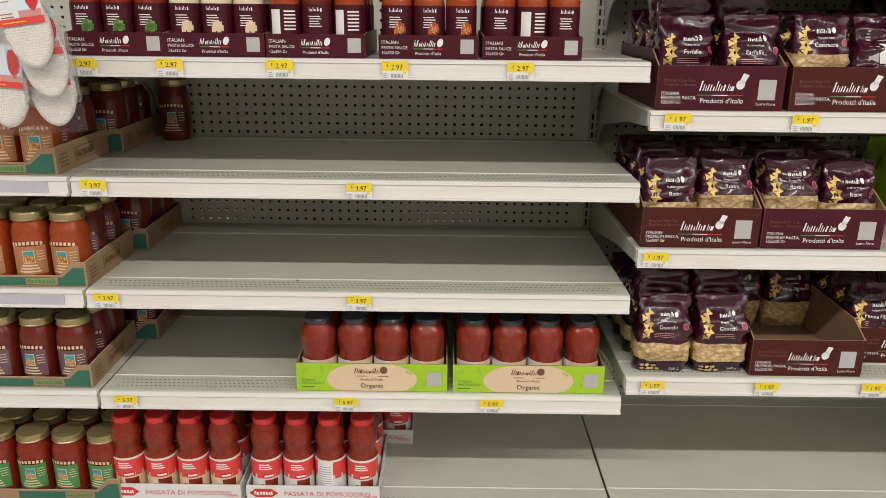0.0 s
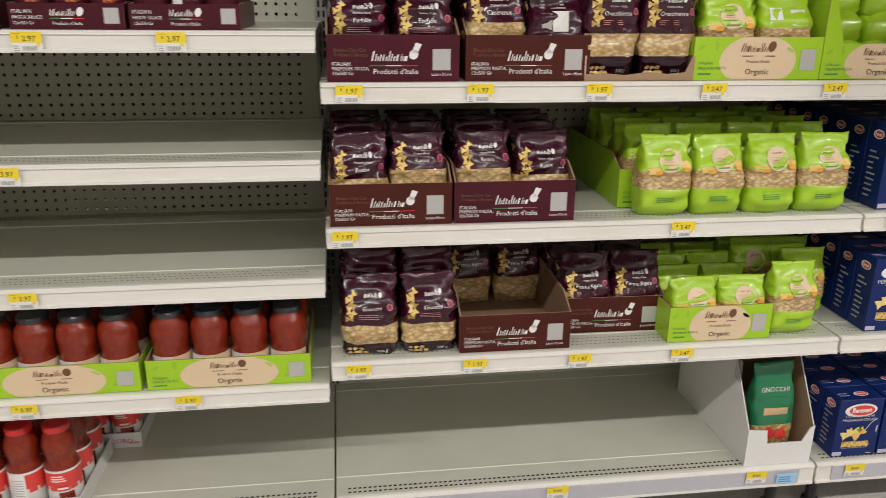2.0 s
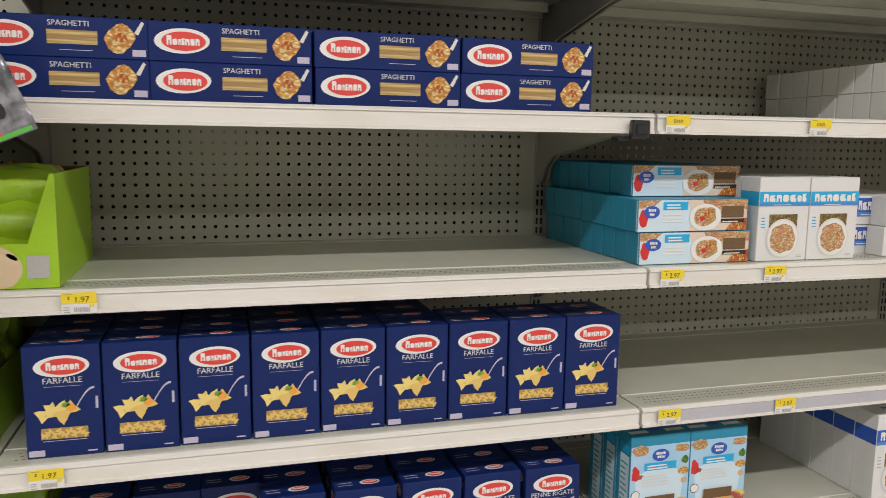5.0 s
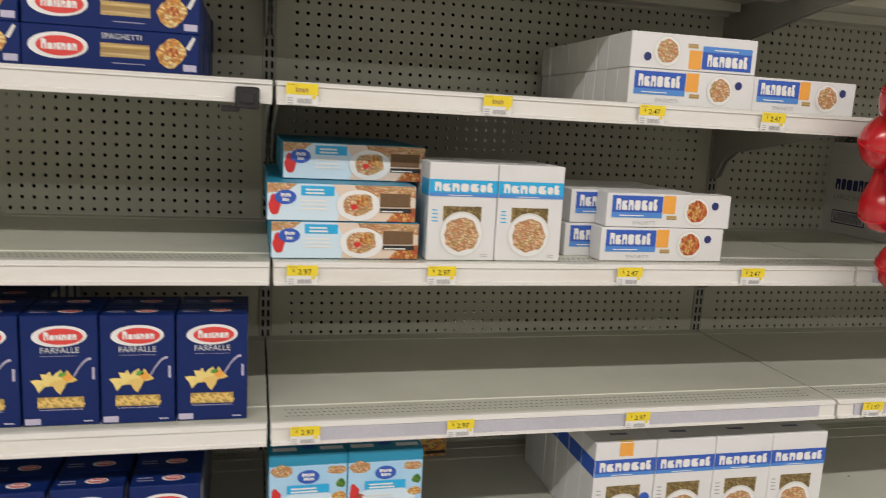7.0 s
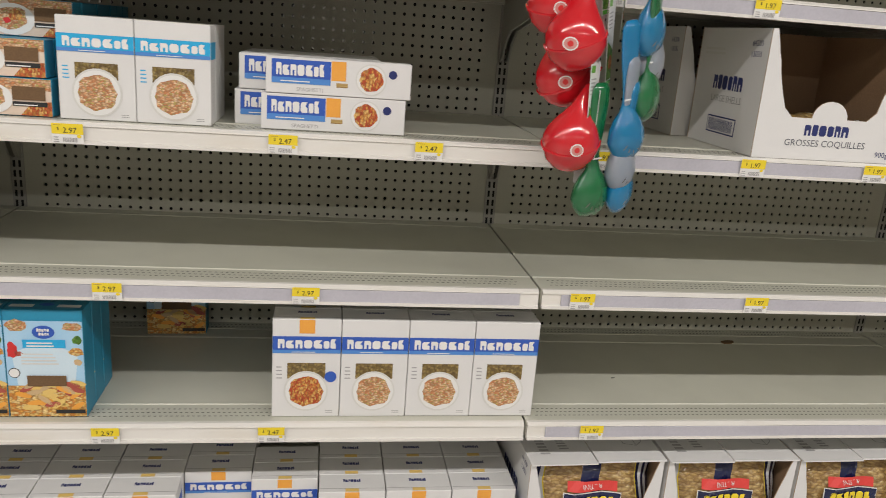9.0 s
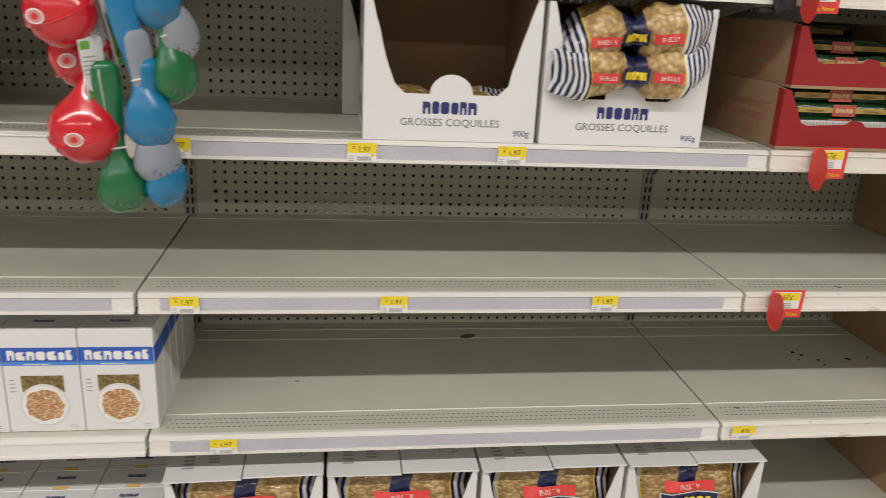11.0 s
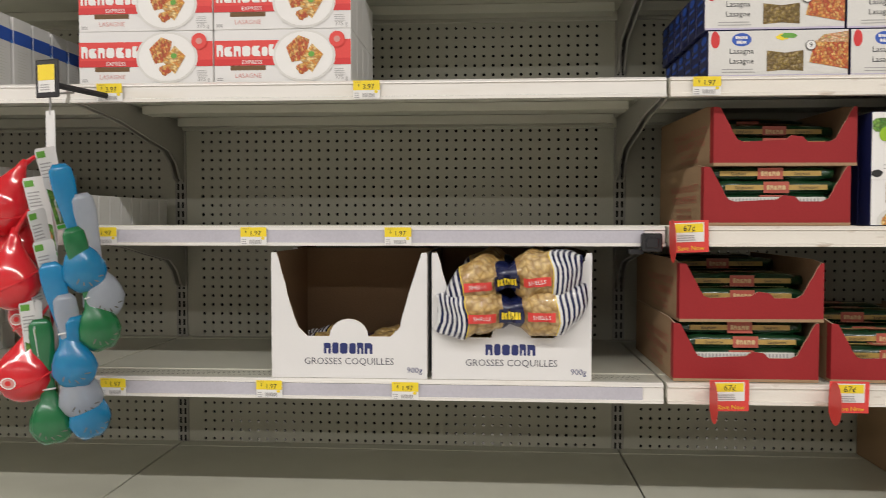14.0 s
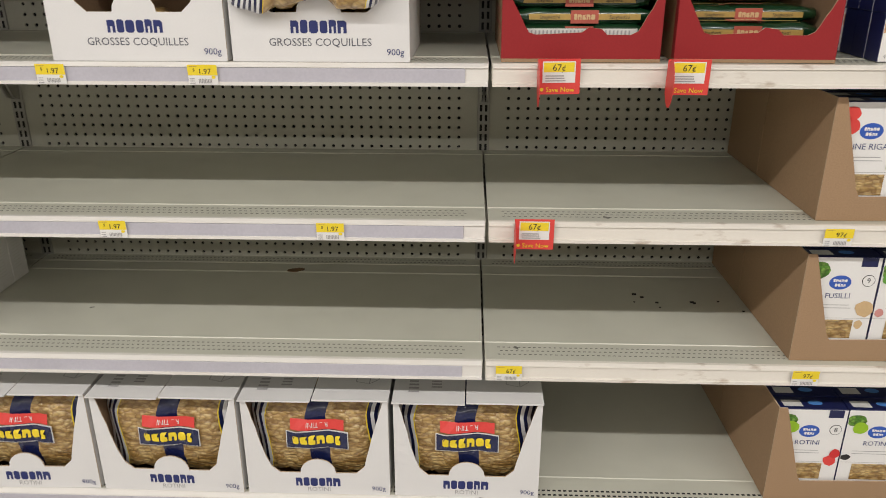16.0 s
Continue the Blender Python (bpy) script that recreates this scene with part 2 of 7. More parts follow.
mk("sauce_orange", (0.30, 0.045, 0.008), 0.3, grain=0.3, scale=150, stain=0.5, stain_scale=40, second=(0.40, 0.085, 0.016), coat=0.9, shine=0.1)
mk("sauce_cream", (0.70, 0.62, 0.45), 0.18, grain=0.1, scale=90, coat=0.9)
mk("lid_gold", (0.42, 0.34, 0.16), 0.32, 0.75, grain=0.15, scale=200)
mk("lid_navy", (0.018, 0.022, 0.03), 0.3, grain=0.1, scale=200, coat=0.4)
mk("lid_red", (0.60, 0.02, 0.02), 0.28, grain=0.1, scale=200, coat=0.5)
# hanging goods
mk("plastic_red", (0.60, 0.012, 0.02), 0.16, grain=0.08, scale=80, coat=0.8)
mk("plastic_blue", (0.01, 0.30, 0.62), 0.2, grain=0.08, scale=80, coat=0.6)
mk("plastic_green", (0.012, 0.19, 0.06), 0.22, grain=0.08, scale=80, coat=0.6)
mk("plastic_frost", (0.50, 0.55, 0.62), 0.3, grain=0.08, scale=80, coat=0.5)
mk("plastic_yellow", (0.86, 0.60, 0.01), 0.25, grain=0.06, scale=80, coat=0.5)
mk("plastic_lime", (0.10, 0.50, 0.06), 0.25, grain=0.06, scale=80, coat=0.5)
mk("plastic_black", (0.02, 0.02, 0.022), 0.35, grain=0.1, scale=120)
mk("plastic_white", (0.74, 0.74, 0.72), 0.35, grain=0.06, scale=120)
mk("terry_white", (0.80, 0.76, 0.68), 0.85, grain=0.3, scale=260, bump=1.0, stain=0.2, stain_scale=20)
mk("metal_wire", (0.5, 0.5, 0.5), 0.3, 0.9)


def weave(name):
    """Raised squares of a waffle weave, 5 mm apart, over an existing cotton material."""
    nt = MATS[name].node_tree
    co = nt.nodes.new("ShaderNodeTexCoord")
    waves = []
    for axis in ("X", "Z"):
        w = nt.nodes.new("ShaderNodeTexWave")
        w.bands_direction = axis
        w.inputs["Scale"].default_value = 62
        w.inputs["Distortion"].default_value = 0.6
        nt.links.new(co.outputs["Object"], w.inputs["Vector"])
        waves.append(w)
    k = nt.nodes.new("ShaderNodeMath")
    k.operation = "MAXIMUM"
    for q, w in enumerate(waves):
        nt.links.new(w.outputs["Fac"], k.inputs[q])
    bp = nt.nodes.new("ShaderNodeBump")
    bp.inputs["Strength"].default_value, bp.inputs["Distance"].default_value = 0.6, 0.002
    nt.links.new(k.outputs[0], bp.inputs["Height"])
    nt.links.new(bp.outputs[0], nt.nodes["Principled BSDF"].inputs["Normal"])


weave("terry_white")
for _n, _k in (("plastic_blue", 0.45), ("plastic_green", 0.30), ("plastic_frost", 0.50)):
    MATS[_n].node_tree.nodes["Principled BSDF"].inputs["Transmission Weight"].default_value = _k
mk_clear("clear_bag")

# ---------- shape helpers ----------


def as_list(material):
    return [MATS[k] if isinstance(k, str) else k for k in (material if isinstance(material, (list, tuple)) else [material])]


def part(name, bm, material, parent, label="", smooth=False):
    """Links a bmesh as one mesh object under a thing or under a part."""
    me = bpy.data.meshes.new(name)
    bm.normal_update()
    bm.to_mesh(me)
    bm.free()
    for m in as_list(material):
        me.materials.append(m)
    if smooth:
        me.polygons.foreach_set("use_smooth", [True] * len(me.polygons))
    ob = new(name, me)
    ob.parent = parent
    if label:
        tagged(ob, label)
    return ob


def reuse(name, source, parent, m):
    """A second part on the mesh of an existing one."""
    ob = new(name, source.data)
    ob.parent = parent
    ob.matrix_basis = m
    return ob


def thing(name, label, category, group="", kind="", m=None):
    ob = new(name)
    ob.empty_display_size = 0.02
    tagged(ob, label, category, group, kind)
    if m is not None:
        ob.matrix_basis = m
    return ob


def add_box(bm, x0, x1, y0, y1, z0, z1, bevel=0.0, mat=0):
    r = bmesh.ops.create_cube(bm, size=1, matrix=Matrix.Translation(((x0 + x1) / 2, (y0 + y1) / 2, (z0 + z1) / 2)) @ Matrix.Diagonal((x1 - x0, y1 - y0, z1 - z0, 1)))
    vs = set(r["verts"])
    faces = {f for v in vs for f in v.link_faces}
    for f in faces:
        f.material_index = mat
    if bevel:
        edges = list({e for v in vs for e in v.link_edges})
        bmesh.ops.bevel(bm, geom=edges, offset=bevel, segments=1, affect="EDGES", profile=0.5)
    return bm


def box_bm(x0, x1, y0, y1, z0, z1, bevel=0.0):
    return add_box(bmesh.new(), x0, x1, y0, y1, z0, z1, bevel)


def prism(bm, pts, axis, a, b, cap_a=0, cap_b=0, rim=0):
    """Extrudes a flat outline from a to b along an axis; the two caps and the rim may differ in material."""
    def at(p, k):
        u, v = p
        return {"x": (k, u, v), "y": (u, k, v), "z": (u, v, k)}[axis]
    va = [bm.verts.new(at(p, a)) for p in pts]
    vb = [bm.verts.new(at(p, b)) for p in pts]
    f = bm.faces.new(va)
    f.material_index = cap_a
    f = bm.faces.new(vb[::-1])
    f.material_index = cap_b
    n = len(pts)
    for i in range(n):
        f = bm.faces.new((va[i], vb[i], vb[(i + 1) % n], va[(i + 1) % n]))
        f.material_index = rim
    return bm


def fix(bm):
    bmesh.ops.recalc_face_normals(bm, faces=bm.faces)
    return bm


def lathe(profile, n=20, flat=0.0, bm=None, at=(0, 0)):
    """Turns (radius, height) pairs round z; flat > 0 squares the round off."""
    bm = bm or bmesh.new()
    rings = []
    for r, z in profile:
        ring = []
        for i in range(n):
            a = 2 * math.pi * i / n
            k = 1.0
            if flat:
                k = 1 / (1 - flat * (0.5 - 0.5 * math.cos(4 * a))) * (1 - flat)
            ring.append(bm.verts.new((at[0] + r * k * math.cos(a), at[1] + r * k * math.sin(a), z)))
        rings.append(ring)
    for p, q in zip(rings, rings[1:]):
        for i in range(n):
            bm.faces.new((p[i], p[(i + 1) % n], q[(i + 1) % n], q[i]))
    bm.faces.new(rings[0][::-1])
    bm.faces.new(rings[-1])
    return bm


TEXTS = {}


def text_polys(body, size, align):
    key = (body, round(size, 4), align)
    if key not in TEXTS:
        cu = bpy.data.curves.new("lettering", "FONT")
        cu.body, cu.size, cu.align_x, cu.resolution_u = body, size, align, 2
        ob = bpy.data.objects.new("lettering", cu)
        scene.collection.objects.link(ob)
        dg = bpy.context.evaluated_depsgraph_get()
        me = bpy.data.meshes.new_from_object(ob.evaluated_get(dg))
        TEXTS[key] = ([tuple(v.co) for v in me.vertices], [tuple(p.vertices) for p in me.polygons])
        bpy.data.objects.remove(ob)
        bpy.data.curves.remove(cu)
        bpy.data.meshes.remove(me)
    return TEXTS[key]


class Print:
    """Flat printing on a face: u to the right, v up, in metres; later layers lie a hair higher."""

    def __init__(self):
        self.bm, self.mats, self.rng = bmesh.new(), [], random.Random(7)

    def idx(self, mat):
        if mat not in self.mats:
            self.mats.append(mat)
        return self.mats.index(mat)

    def poly(self, pts, mat, layer=1):
        vs = [self.bm.verts.new((u, v, layer * 0.0005)) for u, v in pts]
        f = self.bm.faces.new(vs)
        f.material_index = self.idx(mat)
        return self

    def rect(self, u0, v0, u1, v1, mat, layer=1):
        return self.poly([(u0, v0), (u1, v0), (u1, v1), (u0, v1)], mat, layer)

    def ell(self, cu, cv, ru, rv, mat, layer=1, n=20, tilt=0.0):
        c, s = math.cos(tilt), math.sin(tilt)
        pts = []
        for i in range(n):
            a = 2 * math.pi * i / n
            x, y = ru * math.cos(a), rv * math.sin(a)
            pts.append((cu + x * c - y * s, cv + x * s + y * c))
        return self.poly(pts, mat, layer)

    def blob(self, cu, cv, ru, rv, mat, layer=1, n=16, rough=0.22, seed=1):
        g = random.Random(seed)
        pts = []
        for i in range(n):
            a = 2 * math.pi * i / n
            k = 1 - rough * g.random()
            pts.append((cu + ru * k * math.cos(a), cv + rv * k * math.sin(a)))
        return self.poly(pts, mat, layer)

    def text(self, body, u, v, size, mat, layer=2, align="LEFT", turn=False):
        co, faces = text_polys(body, size, align)
        s = -1 if turn else 1
        vs = [self.bm.verts.new((u + s * x, v + s * y, layer * 0.0005)) for x, y, _ in co]
        k = self.idx(mat)
        for f in faces:
            try:
                self.bm.faces.new([vs[i] for i in f]).material_index = k
            except ValueError:
                pass
        return self

    def marks(self, u0, v0, u1, v1, n, mat, layer=2, seed=3, low=0.8, first=True, slim=0.0, slant=0.0):
        """A wordmark as a row of plain blocks, or of thin strokes where slim is given."""
        g = random.Random(seed)
        ws = [0.7 + 0.6 * g.random() for _ in range(n)]
        total, u = sum(ws) * 1.2, u0
        for i, w in enumerate(ws):
            w = w / total * (u1 - u0)
            h = v1 - v0 if (i == 0 and first) or g.random() < 0.25 else (v1 - v0) * (low + 0.1 * g.random())
            c, kind = min(w, h) * 0.22, g.randrange(3)
            a, b, t = u, u + w, v0 + h
            if slim:
                s, d = w * slim, slant * h
                if kind == 0:
                    self.poly([(a, v0), (a + s, v0), (a + s + d, t), (a + d, t)], mat, layer).poly([(b - s, v0), (b, v0), (b + d * 0.7, v0 + h * 0.7), (b - s + d * 0.7, v0 + h * 0.7)], mat, layer)
                elif kind == 1:
                    self.poly([(a + w * 0.1, v0), (b - w * 0.1, v0), (b - w * 0.1 + d * 0.7, v0 + h * 0.7), (a + w * 0.1 + d * 0.7, v0 + h * 0.7)], mat, layer)
                else:
                    self.poly([(a + w * 0.2, v0), (a + w * 0.2 + s * 1.5, v0), (a + w * 0.2 + s * 1.5 + d, t), (a + w * 0.2 + d, t)], mat, layer)
            elif kind == 0:
                self.poly([(a + c, v0), (b - c, v0), (b, v0 + c), (b, t - c), (b - c, t), (a + c, t), (a, t - c), (a, v0 + c)], mat, layer)
            elif kind == 1:
                self.poly([(a, v0), (a + w * 0.36, v0), (a + w * 0.36, v0 + h * 0.5), (b - w * 0.36, v0 + h * 0.5), (b - w * 0.36, v0), (b, v0), (b, t - c), (b - c, t), (a, t)], mat, layer)
            else:
                self.poly([(a + c, v0), (b, v0), (b, t * 0.45 + v0 * 0.55), (b - w * 0.3, t * 0.62 + v0 * 0.38), (b, t), (a + c, t), (a, t - c), (a, v0 + c)], mat, layer)
            u += w * 1.2
        return self

    def lines(self, u0, v0, u1, v1, n, mat, layer=2, seed=5, fill=0.5):
        """Small print that cannot be read: plain bars."""
        g = random.Random(seed)
        step = (v1 - v0) / n
        for i in range(n):
            e = u1 - (u1 - u0) * 0.35 * g.random()
            self.rect(u0, v0 + i * step, e, v0 + i * step + step * fill, mat, layer)
        return self

    def done(self, name, parent, label="", face="front", w=0.0, d=0.0, h=0.0):
        """Puts the print on a face of a box w wide, d deep and h high whose front lies at y = 0."""
        m = {"front": Matrix(((1, 0, 0, 0), (0, 0, -1, 0), (0, 1, 0, 0), (0, 0, 0, 1))),
             "top": Matrix(((1, 0, 0, 0), (0, 1, 0, 0), (0, 0, 1, h), (0, 0, 0, 1))),
             "left": Matrix(((0, 0, -1, -w / 2), (-1, 0, 0, d), (0, 1, 0, 0), (0, 0, 0, 1))),
             "right": Matrix(((0, 0, 1, w / 2), (1, 0, 0, 0), (0, 1, 0, 0), (0, 0, 0, 1)))}[face]
        self.bm.transform(m)
        return part(name, self.bm, self.mats, parent, label)


def wave(x, y, z, f=18.0):
    return noise.noise(Vector((x * f, y * f, z * f)))

# ---------- the store round the aisle ----------
W = 1.219
DEEP = 0.56


def slab(name, x0, x1, y0, y1, z0, z1, material, label, category):
    ob = part(name, box_bm(x0, x1, y0, y1, z0, z1), material, None)
    return tagged(ob, label, category, kind="structure")


slab("floor", -6, 13, -9.2, 7, -0.1, 0.0, "floor_vinyl", "pale grey polished vinyl floor of the aisle", "floor")
slab("ceiling", -6, 13, -9.2, 7, 4.6, 4.7, "ceiling_paint", "plain off-white store ceiling", "ceiling")
slab("wall_south", -6, 13, -9.3, -9.2, 0, 4.6, "wall_paint", "plain beige wall behind the aisle", "wall")
slab("wall_north", -6, 13, 7, 7.1, 0, 4.6, "wall_paint", "plain beige wall beyond the shelving", "wall")
slab("wall_west", -6.1, -6, -9.3, 7.1, 0, 4.6, "wall_paint", "plain beige end wall", "wall")
slab("wall_east", 13, 13.1, -9.3, 7.1, 0, 4.6, "wall_paint", "plain beige end wall", "wall")

# ---------- shelving ----------
PITCH = 0.0254


def pegboard_mesh():
    """A steel back panel with rows of round holes, 25.4 mm apart."""
    nx, nz = 44, 78
    hole, half = 0.0044, PITCH / 2
    x_start, z_start = -nx * PITCH / 2, 0.12
    verts, faces = [], []
    n = 8
    sq = [(half, 0), (half, half), (0, half), (-half, half), (-half, 0), (-half, -half), (0, -half), (half, -half)]
    for i in range(nx):
        for j in range(nz):
            cx, cz = x_start + (i + 0.5) * PITCH, z_start + (j + 0.5) * PITCH
            k = len(verts)
            for q in range(n):
                verts.append((cx + sq[q][0], 0.0, cz + sq[q][1]))
            for depth in (0.0, 0.0035):
                for q in range(n):
                    a = 2 * math.pi * q / n
                    verts.append((cx + hole * math.cos(a), depth, cz + hole * math.sin(a)))
            for q in range(n):
                r = (q + 1) % n
                faces.append((k + q, k + r, k + n + r, k + n + q))
                faces.append((k + n + q, k + n + r, k + 2 * n + r, k + 2 * n + q))
    e, h = W / 2 - 0.002, 2.2
    xa, xb, za, zb = x_start, -x_start, z_start, z_start + nz * PITCH
    for x0, x1, z0, z1 in ((-e, xa, 0.05, h), (xb, e, 0.05, h), (xa, xb, 0.05, za), (xa, xb, zb, h)):
        k = len(verts)
        verts += [(x0, 0, z0), (x1, 0, z0), (x1, 0, z1), (x0, 0, z1)]
        faces.append((k, k + 1, k + 2, k + 3))
    me = bpy.data.meshes.new("pegboard")
    me.from_pydata(verts, [], faces)
    me.materials.append(MATS["peg_paint"])
    me.update()
    return me


PEG = pegboard_mesh()
# rear copy of the panel, coloured dark so the shaded gap shows through the holes
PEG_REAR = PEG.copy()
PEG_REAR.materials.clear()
PEG_REAR.materials.append(MATS["rear_gap_shade"])


def deck_bm(front, ridged=False):
    """A pressed shelf deck: back ridge, shallow grooves, front ridge, turned-down hem."""
    e = W / 2 - 0.0025
    f = -front
    top = [(0.0, 0.0), (-0.045, 0.0), (-0.0462, 0.0016), (-0.049, 0.0016), (-0.0502, 0.0), (f + 0.083, 0.0), (f + 0.0815, 0.0018), (f + 0.0785, 0.0018), (f + 0.077, 0.0), (f + 0.004, 0.0), (f, -0.003)]
    if ridged:
        top[5:5] = [(-0.103, 0.0), (-0.105, 0.0022), (-0.109, 0.0022), (-0.112, 0.0)]
    low = [(f, -0.032), (f + 0.014, -0.032), (f + 0.014, -0.004), (-0.012, -0.004), (-0.012, -0.03), (0.0, -0.03)]
    return fix(prism(bmesh.new(), top + low, "x", -e, e))


def slots_bm(front, ridged=False, base=False):
    bm = bmesh.new()
    if base:
        for i in range(94):
            x = -W / 2 + 0.03 + i * (W - 0.07) / 94
            for y in (-front + 0.012, -front + 0.027):
                add_flat(bm, x, x + 0.0075, y, y + 0.0055, 0.0004)
        return bm
    n = 104
    for row, off in ((0, 0.0), (1, 0.5), (2, 0.0)) + (((3, 0.0), (4, 0.5)) if ridged else ()):
        y = -front + 0.024 + row * 0.0155 if row < 3 else -0.035 + (row - 3) * 0.017
        for i in range(n):
            x = -W / 2 + 0.03 + (i + off) * (W - 0.07) / n
            add_flat(bm, x, x + 0.0055, y, y + 0.0034, 0.0004)
    return bm


def add_flat(bm, x0, x1, y0, y1, z):
    bm.faces.new([bm.verts.new(p) for p in ((x0, y0, z), (x1, y0, z), (x1, y1, z), (x0, y1, z))])


def rail_bm(front, high=0.04):
    """The bullnose price rail on the front hem, with a lip above and below."""
    e = W / 2 - 0.004
    f = -front
    pts = [(f + 0.002, 0.0005), (f - 0.005, 0.0), (f - 0.012, -0.005), (f - 0.0125, -0.0075), (f - 0.0095, -0.0085), (f - 0.0105, -high + 0.0075), (f - 0.0145, -high + 0.006), (f - 0.0145, -high), (f + 0.002, -high)]
    return fix(prism(bmesh.new(), pts, "x", -e, e))


def bracket_bm():
    pts = [(-0.535, -0.005), (-0.535, -0.036), (-0.36, -0.05), (-0.22, -0.075), (-0.10, -0.095), (-0.055, -0.125), (-0.03, -0.165), (-0.004, -0.175), (-0.004, -0.005)]
    return fix(prism(bmesh.new(), pts, "x", -0.0025, 0.0025))


def rib_bm():
    return add_box(box_bm(-W / 2 + 0.03, W / 2 - 0.03, -0.30, -0.24, -0.024, -0.005), -W / 2 + 0.03, W / 2 - 0.03, -0.09, -0.04, -0.028, -0.005)


def post_bm():
    return box_bm(-0.016, 0.016, -0.004, 0.03, 0.0, 2.2, 0.001)


def post_slots_bm():
    bm = bmesh.new()
    for i in range(int(2.05 / PITCH)):
        z = 0.1 + i * PITCH
        for x in (-0.0095, 0.0035):
            vs = [bm.verts.new(p) for p in ((x, -0.0046, z), (x + 0.006, -0.0046, z), (x + 0.006, -0.0046, z + 0.017), (x, -0.0046, z + 0.017))]
            bm.faces.new(vs)
    return bm


class Kit:
    made = {}


TOP_DEEP = 0.40


def gondola(i, tops, label, worn=False, strips=()):
    """One 1.22 m section: back panel, posts, base deck and shelves at the given heights."""
    g = thing("shelving_section", label, "store shelving", "sections of the shelf run", m=Matrix.Translation(((i + 0.5) * W, 0, 0)))
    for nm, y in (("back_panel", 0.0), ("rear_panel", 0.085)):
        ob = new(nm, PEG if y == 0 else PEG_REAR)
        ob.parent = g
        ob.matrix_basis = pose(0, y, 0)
    # unseen cap, added to stop light leaking down between the panels
    part("top_cap", box_bm(-W / 2 + 0.001, W / 2 - 0.001, -0.006, 0.095, 2.2, 2.215, 0.002), "steel_grey", g)
    part("foot_plate", box_bm(-W / 2 + 0.001, W / 2 - 0.001, 0.004, 0.082, 0.0, 0.05, 0.002), "steel_grey", g)
    k = Kit.made
    for side in (-1, 1):
        x = side * W / 2
        if side > 0 and i != 5:
            continue
        if "post_ob" not in k:
            p = part("upright", post_bm(), "steel_grey", g)
            s = part("slot_column", post_slots_bm(), "slot_black", p, "black punched bracket slots")
            k["post_ob"], k["slot_ob"] = p, s
            p.matrix_basis = pose(x, 0, 0)
        else:
            p = reuse("upright", k["post_ob"], g, pose(x, 0, 0))
            s = reuse("slot_column", k["slot_ob"], p, Matrix.Identity(4))
            tagged(s, "black punched bracket slots")
    rail = "rail_worn" if worn else "rail_white"
    for n, z in enumerate(tops):
        base = n == 0
        ridged = n == 1 or (n == 2 and tops is SAUCE)
        deep = TOP_DEEP if n == 6 else DEEP
        key = "base" if base else "ridged_shelf" if ridged else "top_shelf" if n == 6 else "shelf"
        sh = None
        if key not in k:
            k[key] = part(key + "_deck", deck_bm(deep, ridged), "deck_paint", g)
            k[key + "_perf"] = part("perforation", slots_bm(deep, ridged, base), "slot_black" if base else "perf_grey", k[key])
            tagged(k[key + "_perf"], "rows of small dark punched slots", kind="stuff")
            sh = k[key]
            sh.matrix_basis = pose(0, 0, z)
        else:
            sh = reuse(key + "_deck", k[key], g, pose(0, 0, z))
            tagged(reuse("perforation", k[key + "_perf"], sh, Matrix.Identity(4)), "rows of small dark punched slots", kind="stuff")
        rk = rail + key
        if rk not in k:
            k[rk] = part("price_rail", rail_bm(deep, 0.055 if base else 0.04), rail, sh, "stained white price rail" if worn else "glossy white price rail")
        else:
            tagged(reuse("price_rail", k[rk], sh, Matrix.Identity(4)), "stained white price rail" if worn else "glossy white price rail")
        if n in strips:
            hk = "strip" + key
            if hk not in k:
                e = W / 2 - 0.045
                hi = 0.05 if base else 0.034
                k[hk] = part("ticket_strip", box_bm(-e, e, -DEEP - 0.0130, -DEEP - 0.0098, -hi, -0.0085, 0.0005), "channel_grey", sh, "lilac-grey paper ticket strip")
            else:
                tagged(reuse("ticket_strip", k[hk], sh, Matrix.Identity(4)), "lilac-grey paper ticket strip")
        if not base:
            if "rib" not in k:
                k["rib"] = part("stiffener", rib_bm(), "deck_paint", sh)
            else:
                reuse("stiffener", k["rib"], sh, Matrix.Identity(4))
            for side in (-1, 1):
                m = pose(side * (W / 2 - 0.008), 0, 0) @ Matrix.Diagonal((1, deep / DEEP, 1, 1))
                if "bracket" not in k:
                    k["bracket"] = part("bracket", bracket_bm(), "steel_grey", sh)
                    k["bracket"].matrix_basis = m
                else:
                    reuse("bracket", k["bracket"], sh, m)
        else:
            for side in (-1, 1):
                m = pose(side * (W / 2 - 0.06), -DEEP + 0.07, -z)
                if "leg" not in k:
                    k["leg"] = part("leg", fix(lathe([(0.022, 0.0), (0.022, 0.01), (0.014, 0.014), (0.014, z - 0.005)], 12)), "plastic_black", g, "black levelling foot")
                    k["leg"].matrix_basis = pose(side * (W / 2 - 0.06), -DEEP + 0.07, 0)
                else:
                    tagged(reuse("leg", k["leg"], g, pose(side * (W / 2 - 0.06), -DEEP + 0.07, 0)), "black levelling foot")
    return g


SAUCE = (0.168, 0.475, 0.727, 0.983, 1.234)
PASTA = (0.172, 0.527, 0.836, 1.136, 1.449)
TALL = PASTA + (1.743,)
TOP = TALL + (2.03,)
gondola(-1, SAUCE, "grey steel shelving section stocked with jars of pasta sauce", strips=(0, 2, 3, 4))
gondola(0, SAUCE, "grey steel shelving section, mostly empty, with some sauce jars", strips=(0,))
gondola(1, PASTA, "grey steel shelving section holding maroon and lime pasta bags", strips=(0,))
gondola(2, TALL, "grey steel shelving section holding navy pasta boxes", strips=(0,))
